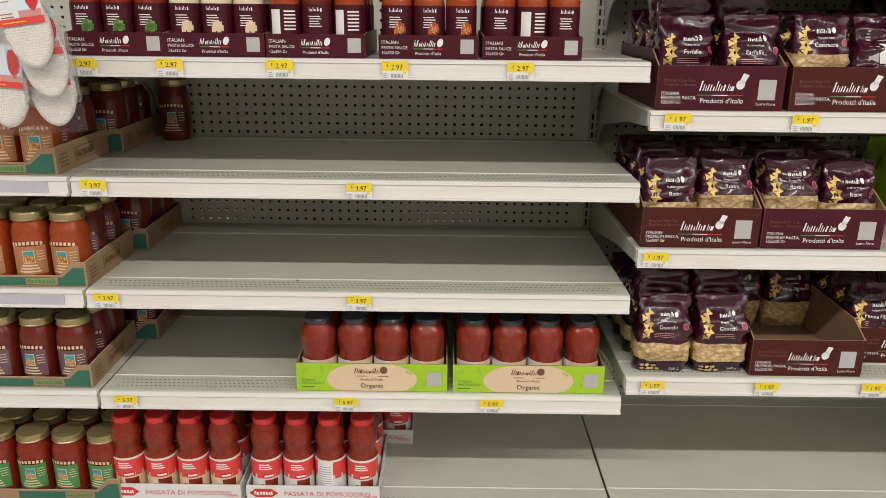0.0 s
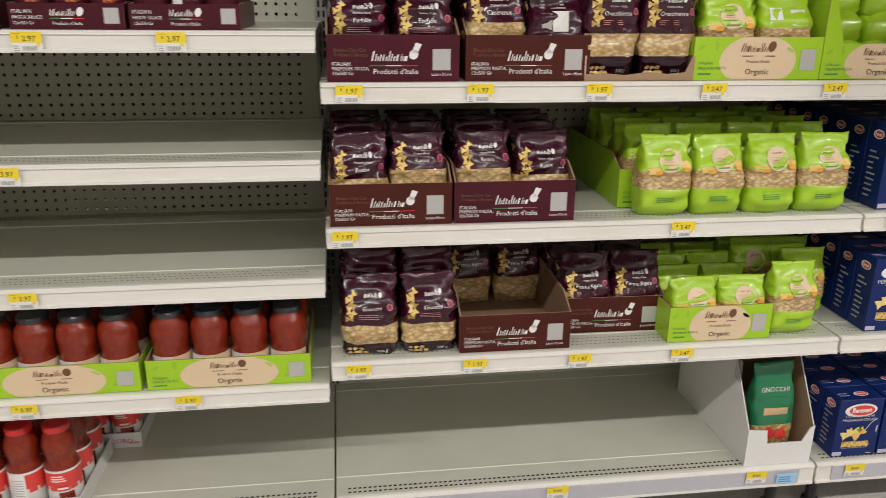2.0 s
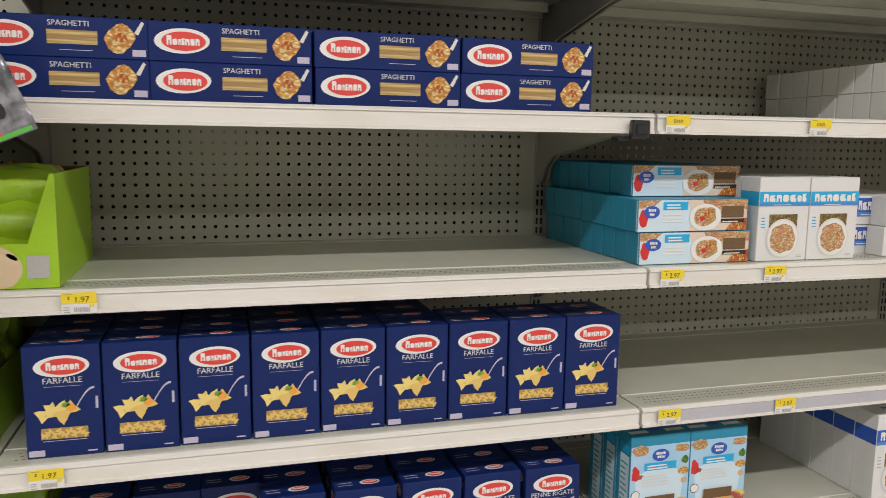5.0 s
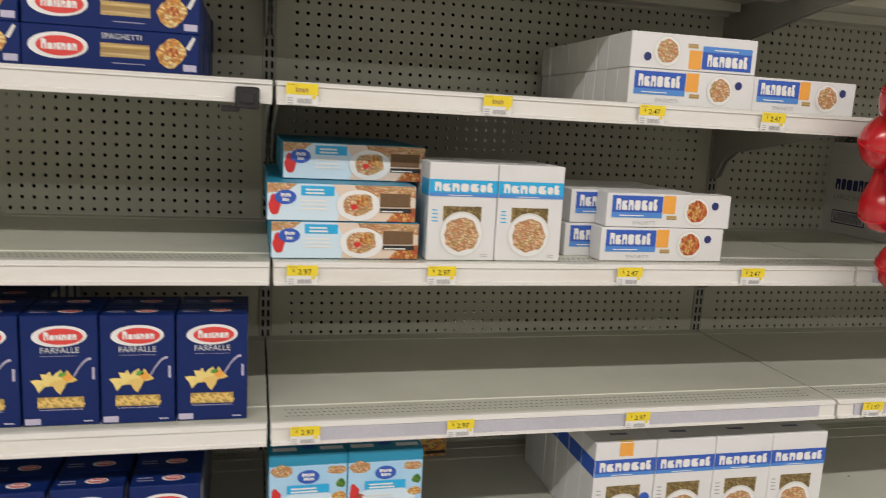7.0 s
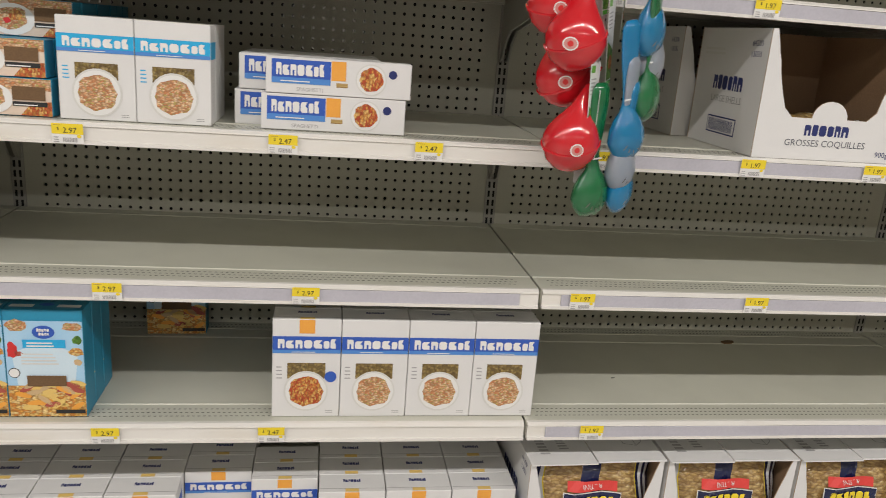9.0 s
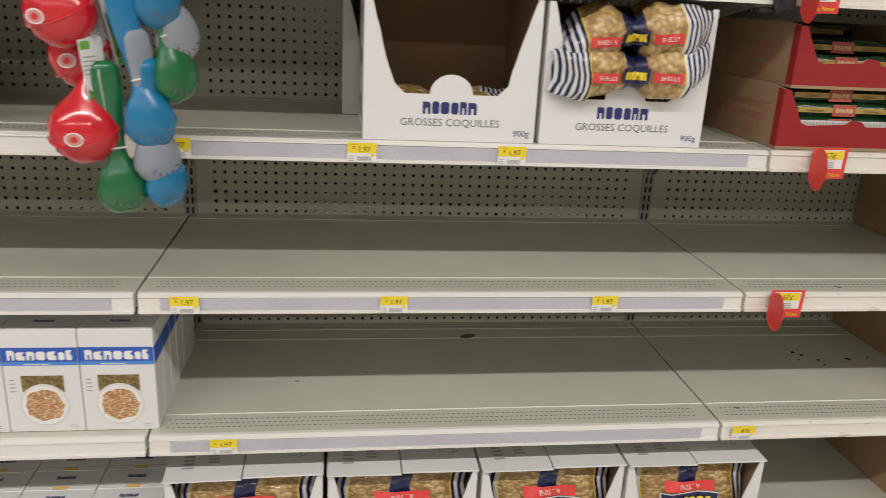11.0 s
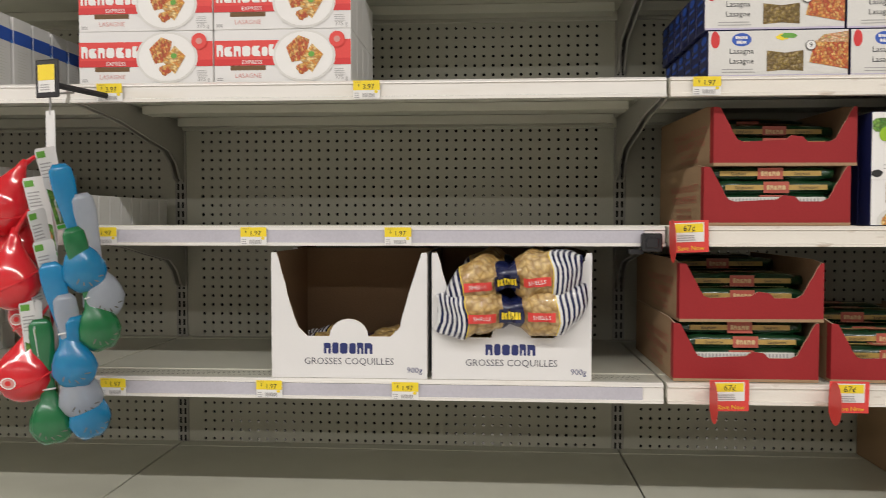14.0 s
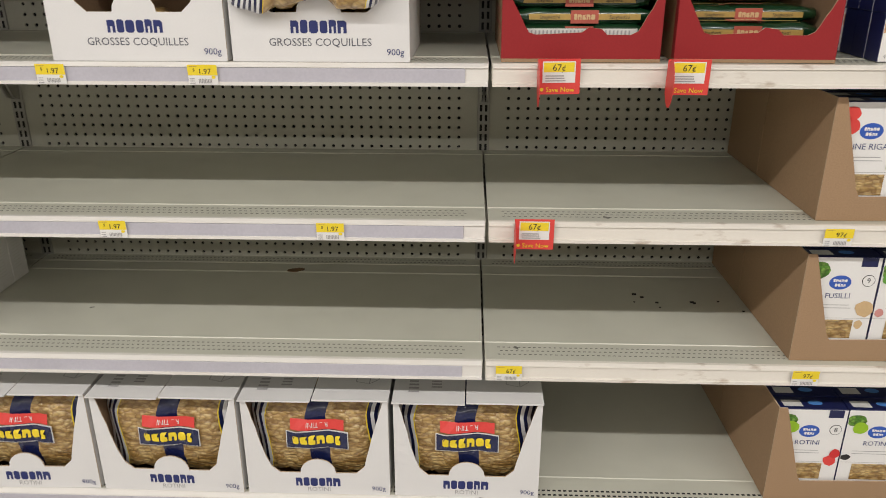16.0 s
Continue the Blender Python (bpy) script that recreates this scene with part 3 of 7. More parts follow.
gondola(3, TOP, "grey steel shelving section holding white and sky-blue pasta boxes", strips=(2,))
gondola(4, TOP, "grey steel shelving section, nearly empty, with two white cartons", strips=(0, 1, 2, 3, 4))
gondola(5, TOP, "stained grey steel shelving section with red trays and pasta cartons", worn=True)

# what lies on the bare decks
chip = part("cardboard_chip", fix(prism(bmesh.new(), [(-0.022, -0.006), (-0.012, -0.011), (0.006, -0.012), (0.02, -0.004), (0.024, 0.006), (0.01, 0.012), (-0.008, 0.010), (-0.02, 0.004)], "z", 0, 0.002)), "chip_brown", None)
chip.matrix_basis = pose(5.60, -0.10, PASTA[1] + 0.0008, 0, 0, 8)
tagged(chip, "torn brown scrap of cardboard lying on a bare shelf", "litter")
rng = random.Random(11)
bm = bmesh.new()
for q in range(9):
    x, y = 6.62 + 0.16 * (rng.random() - 0.5) * 2, -0.27 + 0.05 * (rng.random() - 0.5) * 2
    s = 0.002 + 0.003 * rng.random()
    add_box(bm, x - s, x + s, y - s * 0.7, y + s * 0.7, PASTA[1] + 0.0002, PASTA[1] + 0.0022)
tagged(part("crumbs", bm, "crumb_black", None), "scattered black crumbs on a bare shelf deck", "litter", kind="stuff")

for x, y, z, size, seed in ((6.165, -0.505, PASTA[1], 0.010, 3), (5.16, -0.34, PASTA[1], 0.007, 5), (6.33, -0.535, PASTA[2], 0.012, 8), (0.52, -0.10, SAUCE[3], 0.013, 9), (0.46, -0.49, SAUCE[2], 0.008, 12)):
    bm = bmesh.new()
    g = random.Random(seed)
    pts = [(size * (0.5 + 0.5 * g.random()) * math.cos(2 * math.pi * q / 11), size * 0.45 * (0.4 + 0.6 * g.random()) * math.sin(2 * math.pi * q / 11)) for q in range(11)]
    fleck = part("scuff", fix(prism(bm, pts, "z", 0.0003, 0.0010)), "perf_grey", None)
    fleck.matrix_basis = pose(x, y, z, 0, 0, 40 * seed)
    tagged(fleck, "small dark scuff on a bare grey shelf deck", "stain", "scuffs on the decks")

# ---------- makers of goods ----------
# Every maker builds one at the origin, front at y = 0 facing -y, standing on z = 0, centred on x = 0.


def put(ob, x, y, z, turn=0.0, tilt=0.0, lean=0.0):
    """The built one goes to its place; copies follow with again()."""
    ob.matrix_basis = pose(x, y, z, tilt, lean, turn)
    return ob


def again(ob, x, y, z, turn=0.0, tilt=0.0, lean=0.0):
    return copy_thing(ob, pose(x, y, z, tilt, lean, turn))


class Stock:
    """The first call places the built one, the later calls place copies."""

    def __init__(self, ob):
        self.ob, self.fresh = ob, True

    def at(self, *a, **k):
        if self.fresh:
            self.fresh = False
            return put(self.ob, *a, **k)
        return again(self.ob, *a, **k)


def carton_body(parent, w, d, h, material, bevel=0.0012, label=""):
    return part("carton", box_bm(-w / 2, w / 2, 0, d, 0, h, bevel), material, parent, label)


def jar_classic(label_mat, art, label, sauce="sauce_red"):
    j = thing("sauce_jar", label, "sauce jar", "mason jars of pasta sauce")
    part("glass", lathe([(0.034, 0), (0.0395, 0.004), (0.0405, 0.012), (0.0405, 0.101), (0.0398, 0.110), (0.0372, 0.119), (0.0338, 0.125), (0.0325, 0.129), (0.0325, 0.135)], 28, 0.07), sauce, j, smooth=True)
    part("lid", lathe([(0.0345, 0.1310), (0.0362, 0.1318), (0.0365, 0.1335), (0.0352, 0.1350), (0.0355, 0.1450), (0.0345, 0.1478), (0.0320, 0.1488), (0.0305, 0.1480), (0.0240, 0.1476), (0.0228, 0.1484)], 28), "lid_gold", j, "gold screw lid")
    bm = bmesh.new()
    wrap(bm, 0.0412, 0.020, 0.080, -50, 50, 10)
    lb = part("paper_label", bm, label_mat, j)
    bm = bmesh.new()
    wrap(bm, 0.0417, 0.0445, 0.0715, -15, 17, 5, 0)
    wrap(bm, 0.0421, 0.046, 0.058, -13, 15, 5, 1)
    wrap(bm, 0.0421, 0.058, 0.070, -13, 15, 5, 2)
    wrap(bm, 0.0424, 0.053, 0.062, -7, 6, 3, 1)
    part("label_picture", bm, ["board_cream", art, "ink_teal"], lb, "small framed landscape")
    bm = bmesh.new()
    g = random.Random(4)
    for q in range(8):
        a = -46 + q * 11.6
        wrap(bm, 0.0418, 0.0835 - 0.004 * (a / 46) ** 2, 0.0905 - 0.004 * (a / 46) ** 2 + 0.002 * (q == 0), a, a + 7.4, 2)
    for q in range(3):
        wrap(bm, 0.0418, 0.025 + q * 0.0065, 0.028 + q * 0.0065, -32 + 5 * q, 30 - 4 * q, 6)
    for q in range(4):
        wrap(bm, 0.0418, 0.050 + q * 0.006, 0.0515 + q * 0.006, 23, 44, 3)
    part("label_lettering", bm, "board_cream", lb)
    for ob in (*j.children, *lb.children):
        ob.data.transform(Matrix.Diagonal((1.05, 1.05, 1.10, 1)))
    return j


def wrap(bm, r, z0, z1, a0, a1, n, mat=0, r1=None):
    """A strip round an upright axis; angle 0 faces the front (-y)."""
    r1 = r if r1 is None else r1
    prev = None
    for i in range(n + 1):
        a = math.radians(a0 + (a1 - a0) * i / n)
        p = (bm.verts.new((r * math.sin(a), -r * math.cos(a), z0)), bm.verts.new((r1 * math.sin(a), -r1 * math.cos(a), z1)))
        if prev:
            bm.faces.new((prev[0], p[0], p[1], prev[1])).material_index = mat
        prev = p


def jar_tall(sauce, label, art, back=False):
    j = thing("sauce_jar", label, "sauce jar", "tall jars of pasta sauce")
    part("glass", lathe([(0.027, 0), (0.031, 0.004), (0.0318, 0.015), (0.0318, 0.098), (0.0305, 0.112), (0.025, 0.133), (0.0235, 0.142), (0.0235, 0.15)], 22), sauce, j, smooth=True)
    part("lid", lathe([(0.0255, 0.148), (0.0262, 0.149), (0.0262, 0.162), (0.025, 0.164)], 22), "lid_navy", j, "dark screw lid")
    bm = bmesh.new()
    wrap(bm, 0.0323, 0.012, 0.100, -115, 115, 18)
    lb = part("paper_label", bm, "board_maroon", j, "maroon wrap label")
    bm = bmesh.new()
    if back:
        wrap(bm, 0.0328, 0.018, 0.090, -50, -12, 4)
        for q in range(6):
            wrap(bm, 0.0328, 0.050 + q * 0.007, 0.053 + q * 0.007, 2, 45, 4)
        wrap(bm, 0.0328, 0.018, 0.042, 8, 40, 4)
    else:
        for q in range(8):
            wrap(bm, 0.0328, 0.087, 0.0915 + 0.003 * (q % 3 == 0), -22 + q * 5, -22 + q * 5 + 2.2, 1)
        wrap(bm, 0.0328, 0.0865, 0.093, 19, 24, 1)
        for q in range(5):
            wrap(bm, 0.0328, 0.057 + q * 0.0048, 0.0588 + q * 0.0048, -24 + 3 * (q % 2), 22 - 5 * (q % 3), 5)
    part("label_lettering", bm, "ink_white", lb)
    if art:
        bm = bmesh.new()
        for q in range(7):
            a = -4 + 9 * (q % 4) + 4 * (q // 4)
            z = 0.044 + 0.010 * (q // 4) + 0.003 * (q % 2)
            wrap(bm, 0.0332, z, z + 0.011, a, a + 14, 3, r1=0.0332)
        part("label_picture", bm, art, lb)
    return j


def jar_organic():
    j = thing("sauce_jar", "round-shouldered glass jar of red sauce with a black lid", "sauce jar", "jars of organic sauce")
    part("glass", lathe([(0.035, 0), (0.0395, 0.004), (0.041, 0.015), (0.041, 0.06), (0.0382, 0.074), (0.0380, 0.084), (0.0400, 0.096), (0.0415, 0.110), (0.0412, 0.124), (0.0385, 0.138), (0.0330, 0.148), (0.0295, 0.153), (0.0290, 0.158)], 28), "sauce_red", j, smooth=True)
    part("lid", lathe([(0.0308, 0.1555), (0.0322, 0.1565), (0.0325, 0.165), (0.0310, 0.1685), (0.0262, 0.1690), (0.0250, 0.1675)], 28), "lid_navy", j, "black screw lid")
    bm = bmesh.new()
    wrap(bm, 0.0416, 0.010, 0.070, -100, -20, 8, 0)
    wrap(bm, 0.0416, 0.010, 0.070, -20, 90, 10, 1)
    part("paper_label", bm, ["ink_pale", "board_cream"], j)
    return j


def bottle_passata(kind):
    j = thing("passata_bottle", "glass bottle of tomato passata with a red lid", "sauce bottle", "bottles of passata")
    part("glass", lathe([(0.032, 0), (0.036, 0.004), (0.0375, 0.012), (0.0375, 0.104), (0.0362, 0.112), (0.0325, 0.122), (0.0315, 0.128), (0.0330, 0.137), (0.0358, 0.149), (0.0366, 0.160), (0.0352, 0.172), (0.0310, 0.186), (0.0268, 0.195), (0.0255, 0.199)], 24), "sauce_red", j, smooth=True)
    part("lid", lathe([(0.0272, 0.197), (0.0286, 0.1985), (0.0289, 0.209), (0.0275, 0.2125), (0.0225, 0.2140), (0.0212, 0.2122)], 24), "lid_red", j, "red twist lid")
    bm = bmesh.new()
    wrap(bm, 0.0380, 0.010, 0.108, -150, 150, 22, 0)
    wrap(bm, 0.0384, 0.066, 0.103, -120, 120, 16, 1)
    for q in range(6):
        wrap(bm, 0.0384, 0.056, 0.066, -100 + q * 34, -100 + q * 34 + 26, 3, 1)
    wrap(bm, 0.0388, 0.1025, 0.106, -120, 120, 16, 2)
    if kind == 2:
        wrap(bm, 0.0392, 0.012, 0.106, -32, 28, 6, 2)
        for q in range(10):
            wrap(bm, 0.0396, 0.030 + q * 0.0065, 0.032 + q * 0.0065, -26, 22, 5, 4)
    else:
        for q in range(3):
            wrap(bm, 0.0388, 0.080 + q * 0.006, 0.083 + q * 0.006, -22, 26 - q * 5, 5, 2)
        wrap(bm, 0.0390, 0.056, 0.069, -8, 34, 5, 3)
        wrap(bm, 0.0394, 0.060, 0.065, -3, 29, 4, 2)
    lb = part("paper_label", bm, ["board_cream" if kind == 0 else "ink_pale", "ink_bright_red", "ink_white", "ink_red", "ink_grey"], j)
    if kind != 2:
        bm = bmesh.new()
        wrap(bm, 0.0392, 0.012, 0.052, -2, 46, 6, 0)
        wrap(bm, 0.0394, 0.012, 0.040, -20, 0, 4, 0)
        part("label_picture", bm, "sauce_red", lb)
    return j


def tray(w, d, hf, hs, hb, out, inn, label, group="", name="display_tray", dip=None, edge=None, slope=0.06):
    """An open carton tray: floor, front, back and two sides with cut-down front corners; board 3 mm thick."""
    t = thing(name, label, "display tray", group)
    b = 0.003
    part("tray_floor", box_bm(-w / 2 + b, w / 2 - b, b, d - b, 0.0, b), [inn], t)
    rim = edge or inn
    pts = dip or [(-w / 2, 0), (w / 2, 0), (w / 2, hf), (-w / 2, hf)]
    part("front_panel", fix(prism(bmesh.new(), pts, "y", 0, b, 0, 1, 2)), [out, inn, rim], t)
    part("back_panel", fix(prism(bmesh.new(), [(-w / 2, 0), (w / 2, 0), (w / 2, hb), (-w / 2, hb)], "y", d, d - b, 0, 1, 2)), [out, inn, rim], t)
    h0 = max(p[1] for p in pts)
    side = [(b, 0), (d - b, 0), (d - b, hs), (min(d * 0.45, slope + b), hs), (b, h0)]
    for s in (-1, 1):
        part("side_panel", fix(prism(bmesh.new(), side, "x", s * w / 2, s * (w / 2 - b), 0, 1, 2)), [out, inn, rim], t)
    return t


def maroon_print(t, w, h, board="board_maroon", sauce=False, wide=True):
    p = Print()
    u = -w / 2
    if sauce:
        p.text("ITALIAN", u + 0.006, h * 0.62, 0.0095, "ink_white").text("PASTA SAUCE", u + 0.006, h * 0.40, 0.0085, "ink_white").text("12x350 Gr", u + 0.006, h * 0.18, 0.0085, "ink_white")
        p.marks(-0.03, h * 0.52, 0.015, h * 0.78, 9, "ink_white", low=0.6, slim=0.3, slant=0.25)
        p.ell(0.024, h * 0.68, 0.006, h * 0.19, "ink_white", 2, 10, -0.4)
        p.text("Prodotti d'Italia", 0.0, h * 0.16, 0.0085, "ink_white", align="CENTER")
        a, z0 = h * 0.40, 0.0016
        sq = (w / 2 - 0.036, h * 0.22, w / 2 - 0.009, h * 0.84)
    else:
        p.text("ITALIAN", u + 0.010, h * 0.34, 0.0098, "ink_white").text("PREMIUM PASTA,", u + 0.010, h * 0.24, 0.0098, "ink_white").text("12x500 Gr", u + 0.010, h * 0.14, 0.0098, "ink_white")
        p.text("Bronze Dye Cut", u + 0.014, h * 0.64, 0.0095, "ink_brown").text("Trafilatea al Bronzo", u + 0.014, h * 0.54, 0.0085, "ink_brown")
        p.marks(-0.046, h * 0.44, 0.028, h * 0.66, 9, "ink_white", low=0.6, seed=9, slim=0.28, slant=0.25)
        p.ell(0.040, h * 0.58, 0.009, h * 0.11, "ink_white", 2, 12, -0.4).poly([(0.036, h * 0.62), (0.047, h * 0.60), (0.056, h * 0.80), (0.044, h * 0.84)], "ink_white", 2)
        p.text("Prodotti d'Italia", 0.004, h * 0.16, 0.0145, "ink_white", align="CENTER")
        a, z0 = h * 0.33, 0.0016
        sq = (w / 2 - 0.054, h * 0.24, w / 2 - 0.018, h * 0.70)
        p.text("Learn More", w / 2 - 0.036, h * 0.12, 0.0085, "ink_white", align="CENTER")
    s = 0.03 if sauce else 0.048
    p.rect(-s, a, -s / 3, a + z0, "ink_green").rect(-s / 3, a, s / 3, a + z0, "ink_white").rect(s / 3, a, s, a + z0, "ink_red")
    p.done("front_print", t, "white lettering and emblem")
    Print().rect(*sq, "ink_stone").done("code_square", t, "plain grey square")


def lime_print(t, w, h):
    p = Print()
    u = -w / 2
    oval = Print().ell(-0.0, h * 0.44, w * 0.30, h * 0.62, "board_cream", 1, 28)
    keep_below(oval, h)
    oval.done("oval_panel", t, "cream oval panel")
    p.marks(-0.042, h * 0.66, 0.018, h * 0.86, 9, "ink_brown", 3, low=0.6, seed=5, slim=0.28, slant=0.25)
    p.ell(0.028, h * 0.78, 0.009, h * 0.13, "ink_brown", 3, 12, -0.4)
    p.rect(-0.036, h * 0.55, -0.012, h * 0.57, "ink_brown", 3).rect(0.014, h * 0.55, 0.038, h * 0.57, "ink_brown", 3)
    p.text("Prodotti d'Italia", 0.0, h * 0.40, 0.0085, "ink_brown", 3, "CENTER")
    p.done("maker_mark", t, "brown printed wordmark")
    Print().text("Organic", 0.0, h * 0.13, 0.017, "ink_black", 3, "CENTER").done("title", t, "black lettering")
    p = Print()
    p.text("ITALIAN", u + 0.012, h * 0.36, 0.0085, "ink_green", 2).text("PASTA SAUCE" if h < 0.075 else "PREMIUM PASTA", u + 0.012, h * 0.24, 0.0085, "ink_green", 2)
    p.lines(u + 0.012, h * 0.12, u + 0.05, h * 0.2, 1, "ink_green")
    p.done("front_print", t, "small green lettering")
    Print().rect(w / 2 - 0.048, h * 0.22, w / 2 - 0.014, h * 0.72, "ink_stone", 2).done("code_square", t, "plain grey square")
    for q, (du, dv) in enumerate(((0.02, 0.75), (0.06, 0.8), (0.26, 0.7), (0.3, 0.3))):
        Print().ell(u + du * w / 0.35, h * dv, 0.010, 0.004, "ink_lime", 1, 8, 0.6 + q).done("leaf_print", t, "lime printed leaf")


def keep_below(p, h):
    for v in p.bm.verts:
        v.co.y = min(max(v.co.y, 0.001), h - 0.001)


def bag_bm(w, h, d, seed, nu=36, nv=26, crimp=0.035, rough=1.0, slump=0.0):
    """A filled film bag: rounded block with creases, drawn in to a flat crimped top."""
    rows = []
    s = seed * 3.7
    for j in range(nv + 1):
        v = j / nv
        z = v * h
        body = h - crimp
        if z < body:
            q = z / body
            belly = min(1.0, 0.90 + 0.10 * math.sin(math.pi * min(1, q * 1.05)))
            depth = d * (min(1.0, 0.55 + 2.6 * q) if q < 0.18 else 1.0) * (1.0 if q < 0.7 else 1 - 0.62 * ((q - 0.7) / 0.3) ** 1.5)
            width = w * belly * (1.0 if q < 0.85 else 1 - 0.03 * (q - 0.85) / 0.15)
        else:
            q = (z - body) / crimp
            depth = d * 0.38 * max(0.02, (1 - 1.25 * q))
            width = w * (0.90 + 0.05 * q)
        ring = []
        for i in range(nu):
            a = 2 * math.pi * i / nu
            ca, sa = math.cos(a), math.sin(a)
            e = 0.42
            x = math.copysign(abs(ca) ** e, ca) * width / 2
            y = math.copysign(abs(sa) ** e, sa) * depth / 2
            k = rough * (0.0035 * wave(x * 1.0 + s, y + s, z * 1.6, 26) + 0.0028 * abs(wave(x + s * 2, y, z, 48)) * (1 + 1.5 * max(0, v - 0.6)))
            nx, ny = ca, sa
            x, y = x + nx * k, y + ny * k * 1.6
            ring.append((x, y + d / 2 + slump * v * v + 0.004 * wave(x + s, 0, z, 9) * v, z + 0.004 * wave(x * 2, s, 0, 20) * (v > 0.9)))
        rows.append(ring)
    return rows


def bag_parts(parent, rows, bands, prefix=""):
    """Cuts the bag into parts by height: (name, fraction from, to, material, label)."""
    nv = len(rows) - 1
    nu = len(rows[0])
    for name, f0, f1, material, label in bands:
        j0, j1 = round(f0 * nv), round(f1 * nv)
        bm = bmesh.new()
        vs = [[bm.verts.new(p) for p in rows[j]] for j in range(j0, j1 + 1)]
        for a, b in zip(vs, vs[1:]):
            for i in range(nu):
                bm.faces.new((a[i], a[(i + 1) % nu], b[(i + 1) % nu], b[i]))
        if j0 == 0:
            bm.faces.new(vs[0][::-1])
        if j1 == nv:
            bm.faces.new(vs[-1])
        part(name, bm, material, parent, label, smooth=True)


def drape(p, rows, w, h):
    """Lays flat print onto the front of a bag."""
    nv, nu = len(rows) - 1, len(rows[0])
    lo, hi = round(nu * 0.5), nu
    for v in p.bm.verts:
        x, z, lift = v.co.x, v.co.y, v.co.z
        j = min(nv - 1, max(0, z / h * nv))
        j0 = int(j)
        best = 0.0
        for jj, wt in ((j0, 1 - (j - j0)), (j0 + 1, j - j0)):
            front = sorted(rows[jj][lo:hi])
            y = front[0][1]
            for a, b in zip(front, front[1:]):
                if a[0] <= x <= b[0]:
                    k = (x - a[0]) / max(1e-6, b[0] - a[0])
                    y = a[1] + k * (b[1] - a[1])
                    break
            best += wt * y
        v.co = Vector((x, best - 0.0012 - lift * 1.6, z))


def bag_maroon(title, seed, w=0.12, h=0.188, d=0.075, window=(0.17, 0.40), art=True, back=False, low=True, plain=False):
    b = thing("pasta_bag", "glossy maroon film bag of dried pasta with a clear window", "pasta bag", "maroon bags of pasta")
    rows = bag_bm(w, h, d, seed, nu=44, nv=34, rough=2.3)
    w0, w1 = window
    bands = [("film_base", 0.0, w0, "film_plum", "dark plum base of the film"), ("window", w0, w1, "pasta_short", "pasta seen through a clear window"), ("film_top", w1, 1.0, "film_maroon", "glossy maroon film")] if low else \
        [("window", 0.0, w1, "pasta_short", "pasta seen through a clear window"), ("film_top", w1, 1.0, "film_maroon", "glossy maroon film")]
    if plain:
        bands = [("film_top", 0.0, 1.0, "film_maroon", "glossy maroon film")]
    bag_parts(b, rows, bands)
    p = Print()
    m = h * (w1 + 0.04) if low or w1 < 0.45 else h * w1 - 0.010
    if plain:
        p.lines(-0.022, m + 0.03, 0.026, m + 0.05, 3, "ink_grey", 1, fill=0.3)
    elif back:
        p.rect(-0.012, m + 0.01, 0.022, m + 0.05, "ink_pale", 1).rect(-0.035, m + 0.0, -0.014, m + 0.045, "ink_grey", 1).lines(-0.035, m + 0.055, 0.03, m + 0.08, 4, "ink_grey", 1)
    else:
        p.marks(-0.012, m + 0.052, 0.018, m + 0.062, 8, "ink_white", 1, low=0.6, slim=0.35, slant=0.2)
        p.ell(0.024, m + 0.058, 0.004, 0.006, "ink_white", 1, 10)
        p.text("Prodotti d'Italia", 0.006, m + 0.042, 0.0055, "ink_white", 1, "CENTER")
        p.text(title, 0.006, m + 0.026, 0.0125, "ink_white", 1, "CENTER")
        if low or w1 < 0.45:
            p.lines(-0.024, m + 0.008, 0.036, m + 0.020, 3, "ink_pink", 1, fill=0.22)
        p.ell(0.045, m + 0.034, 0.0062, 0.0075, "ink_pink", 1, 12).ell(0.045, m + 0.034, 0.0050, 0.0062, "ink_magenta", 2, 12)
    drape(p, rows, w, h)
    p.done("front_print", b, "white lettering", "top")
    b.children[-1].matrix_basis = Matrix.Identity(4)
    if art and not back and not plain:
        p = Print()
        g = random.Random(seed)
        for q in range(6):
            p.poly(bow(-w * 0.35 + 0.007 * (q % 2), m + 0.010 + q * 0.0095, 0.0085, 0.0068, 0.8 * q), "ink_amber" if q % 3 else "ink_gold", 1 + q % 2)
        if low:
            for q in range(7):
                p.blob(-w * 0.36 + 0.011 * (q % 4) + 0.004 * g.random(), h * 0.045 + 0.010 * (q // 4), 0.0068, 0.0052, "ink_amber" if q % 2 else "ink_tan", 1, 8, 0.35, q + 20)
            p.text("500 g", w * 0.22, h * 0.045, 0.011, "ink_white", 1, "CENTER")
        drape(p, rows, w, h)
        p.done("pasta_picture", b, "printed golden pasta shapes", "top")
        b.children[-1].matrix_basis = Matrix.Identity(4)
    return b


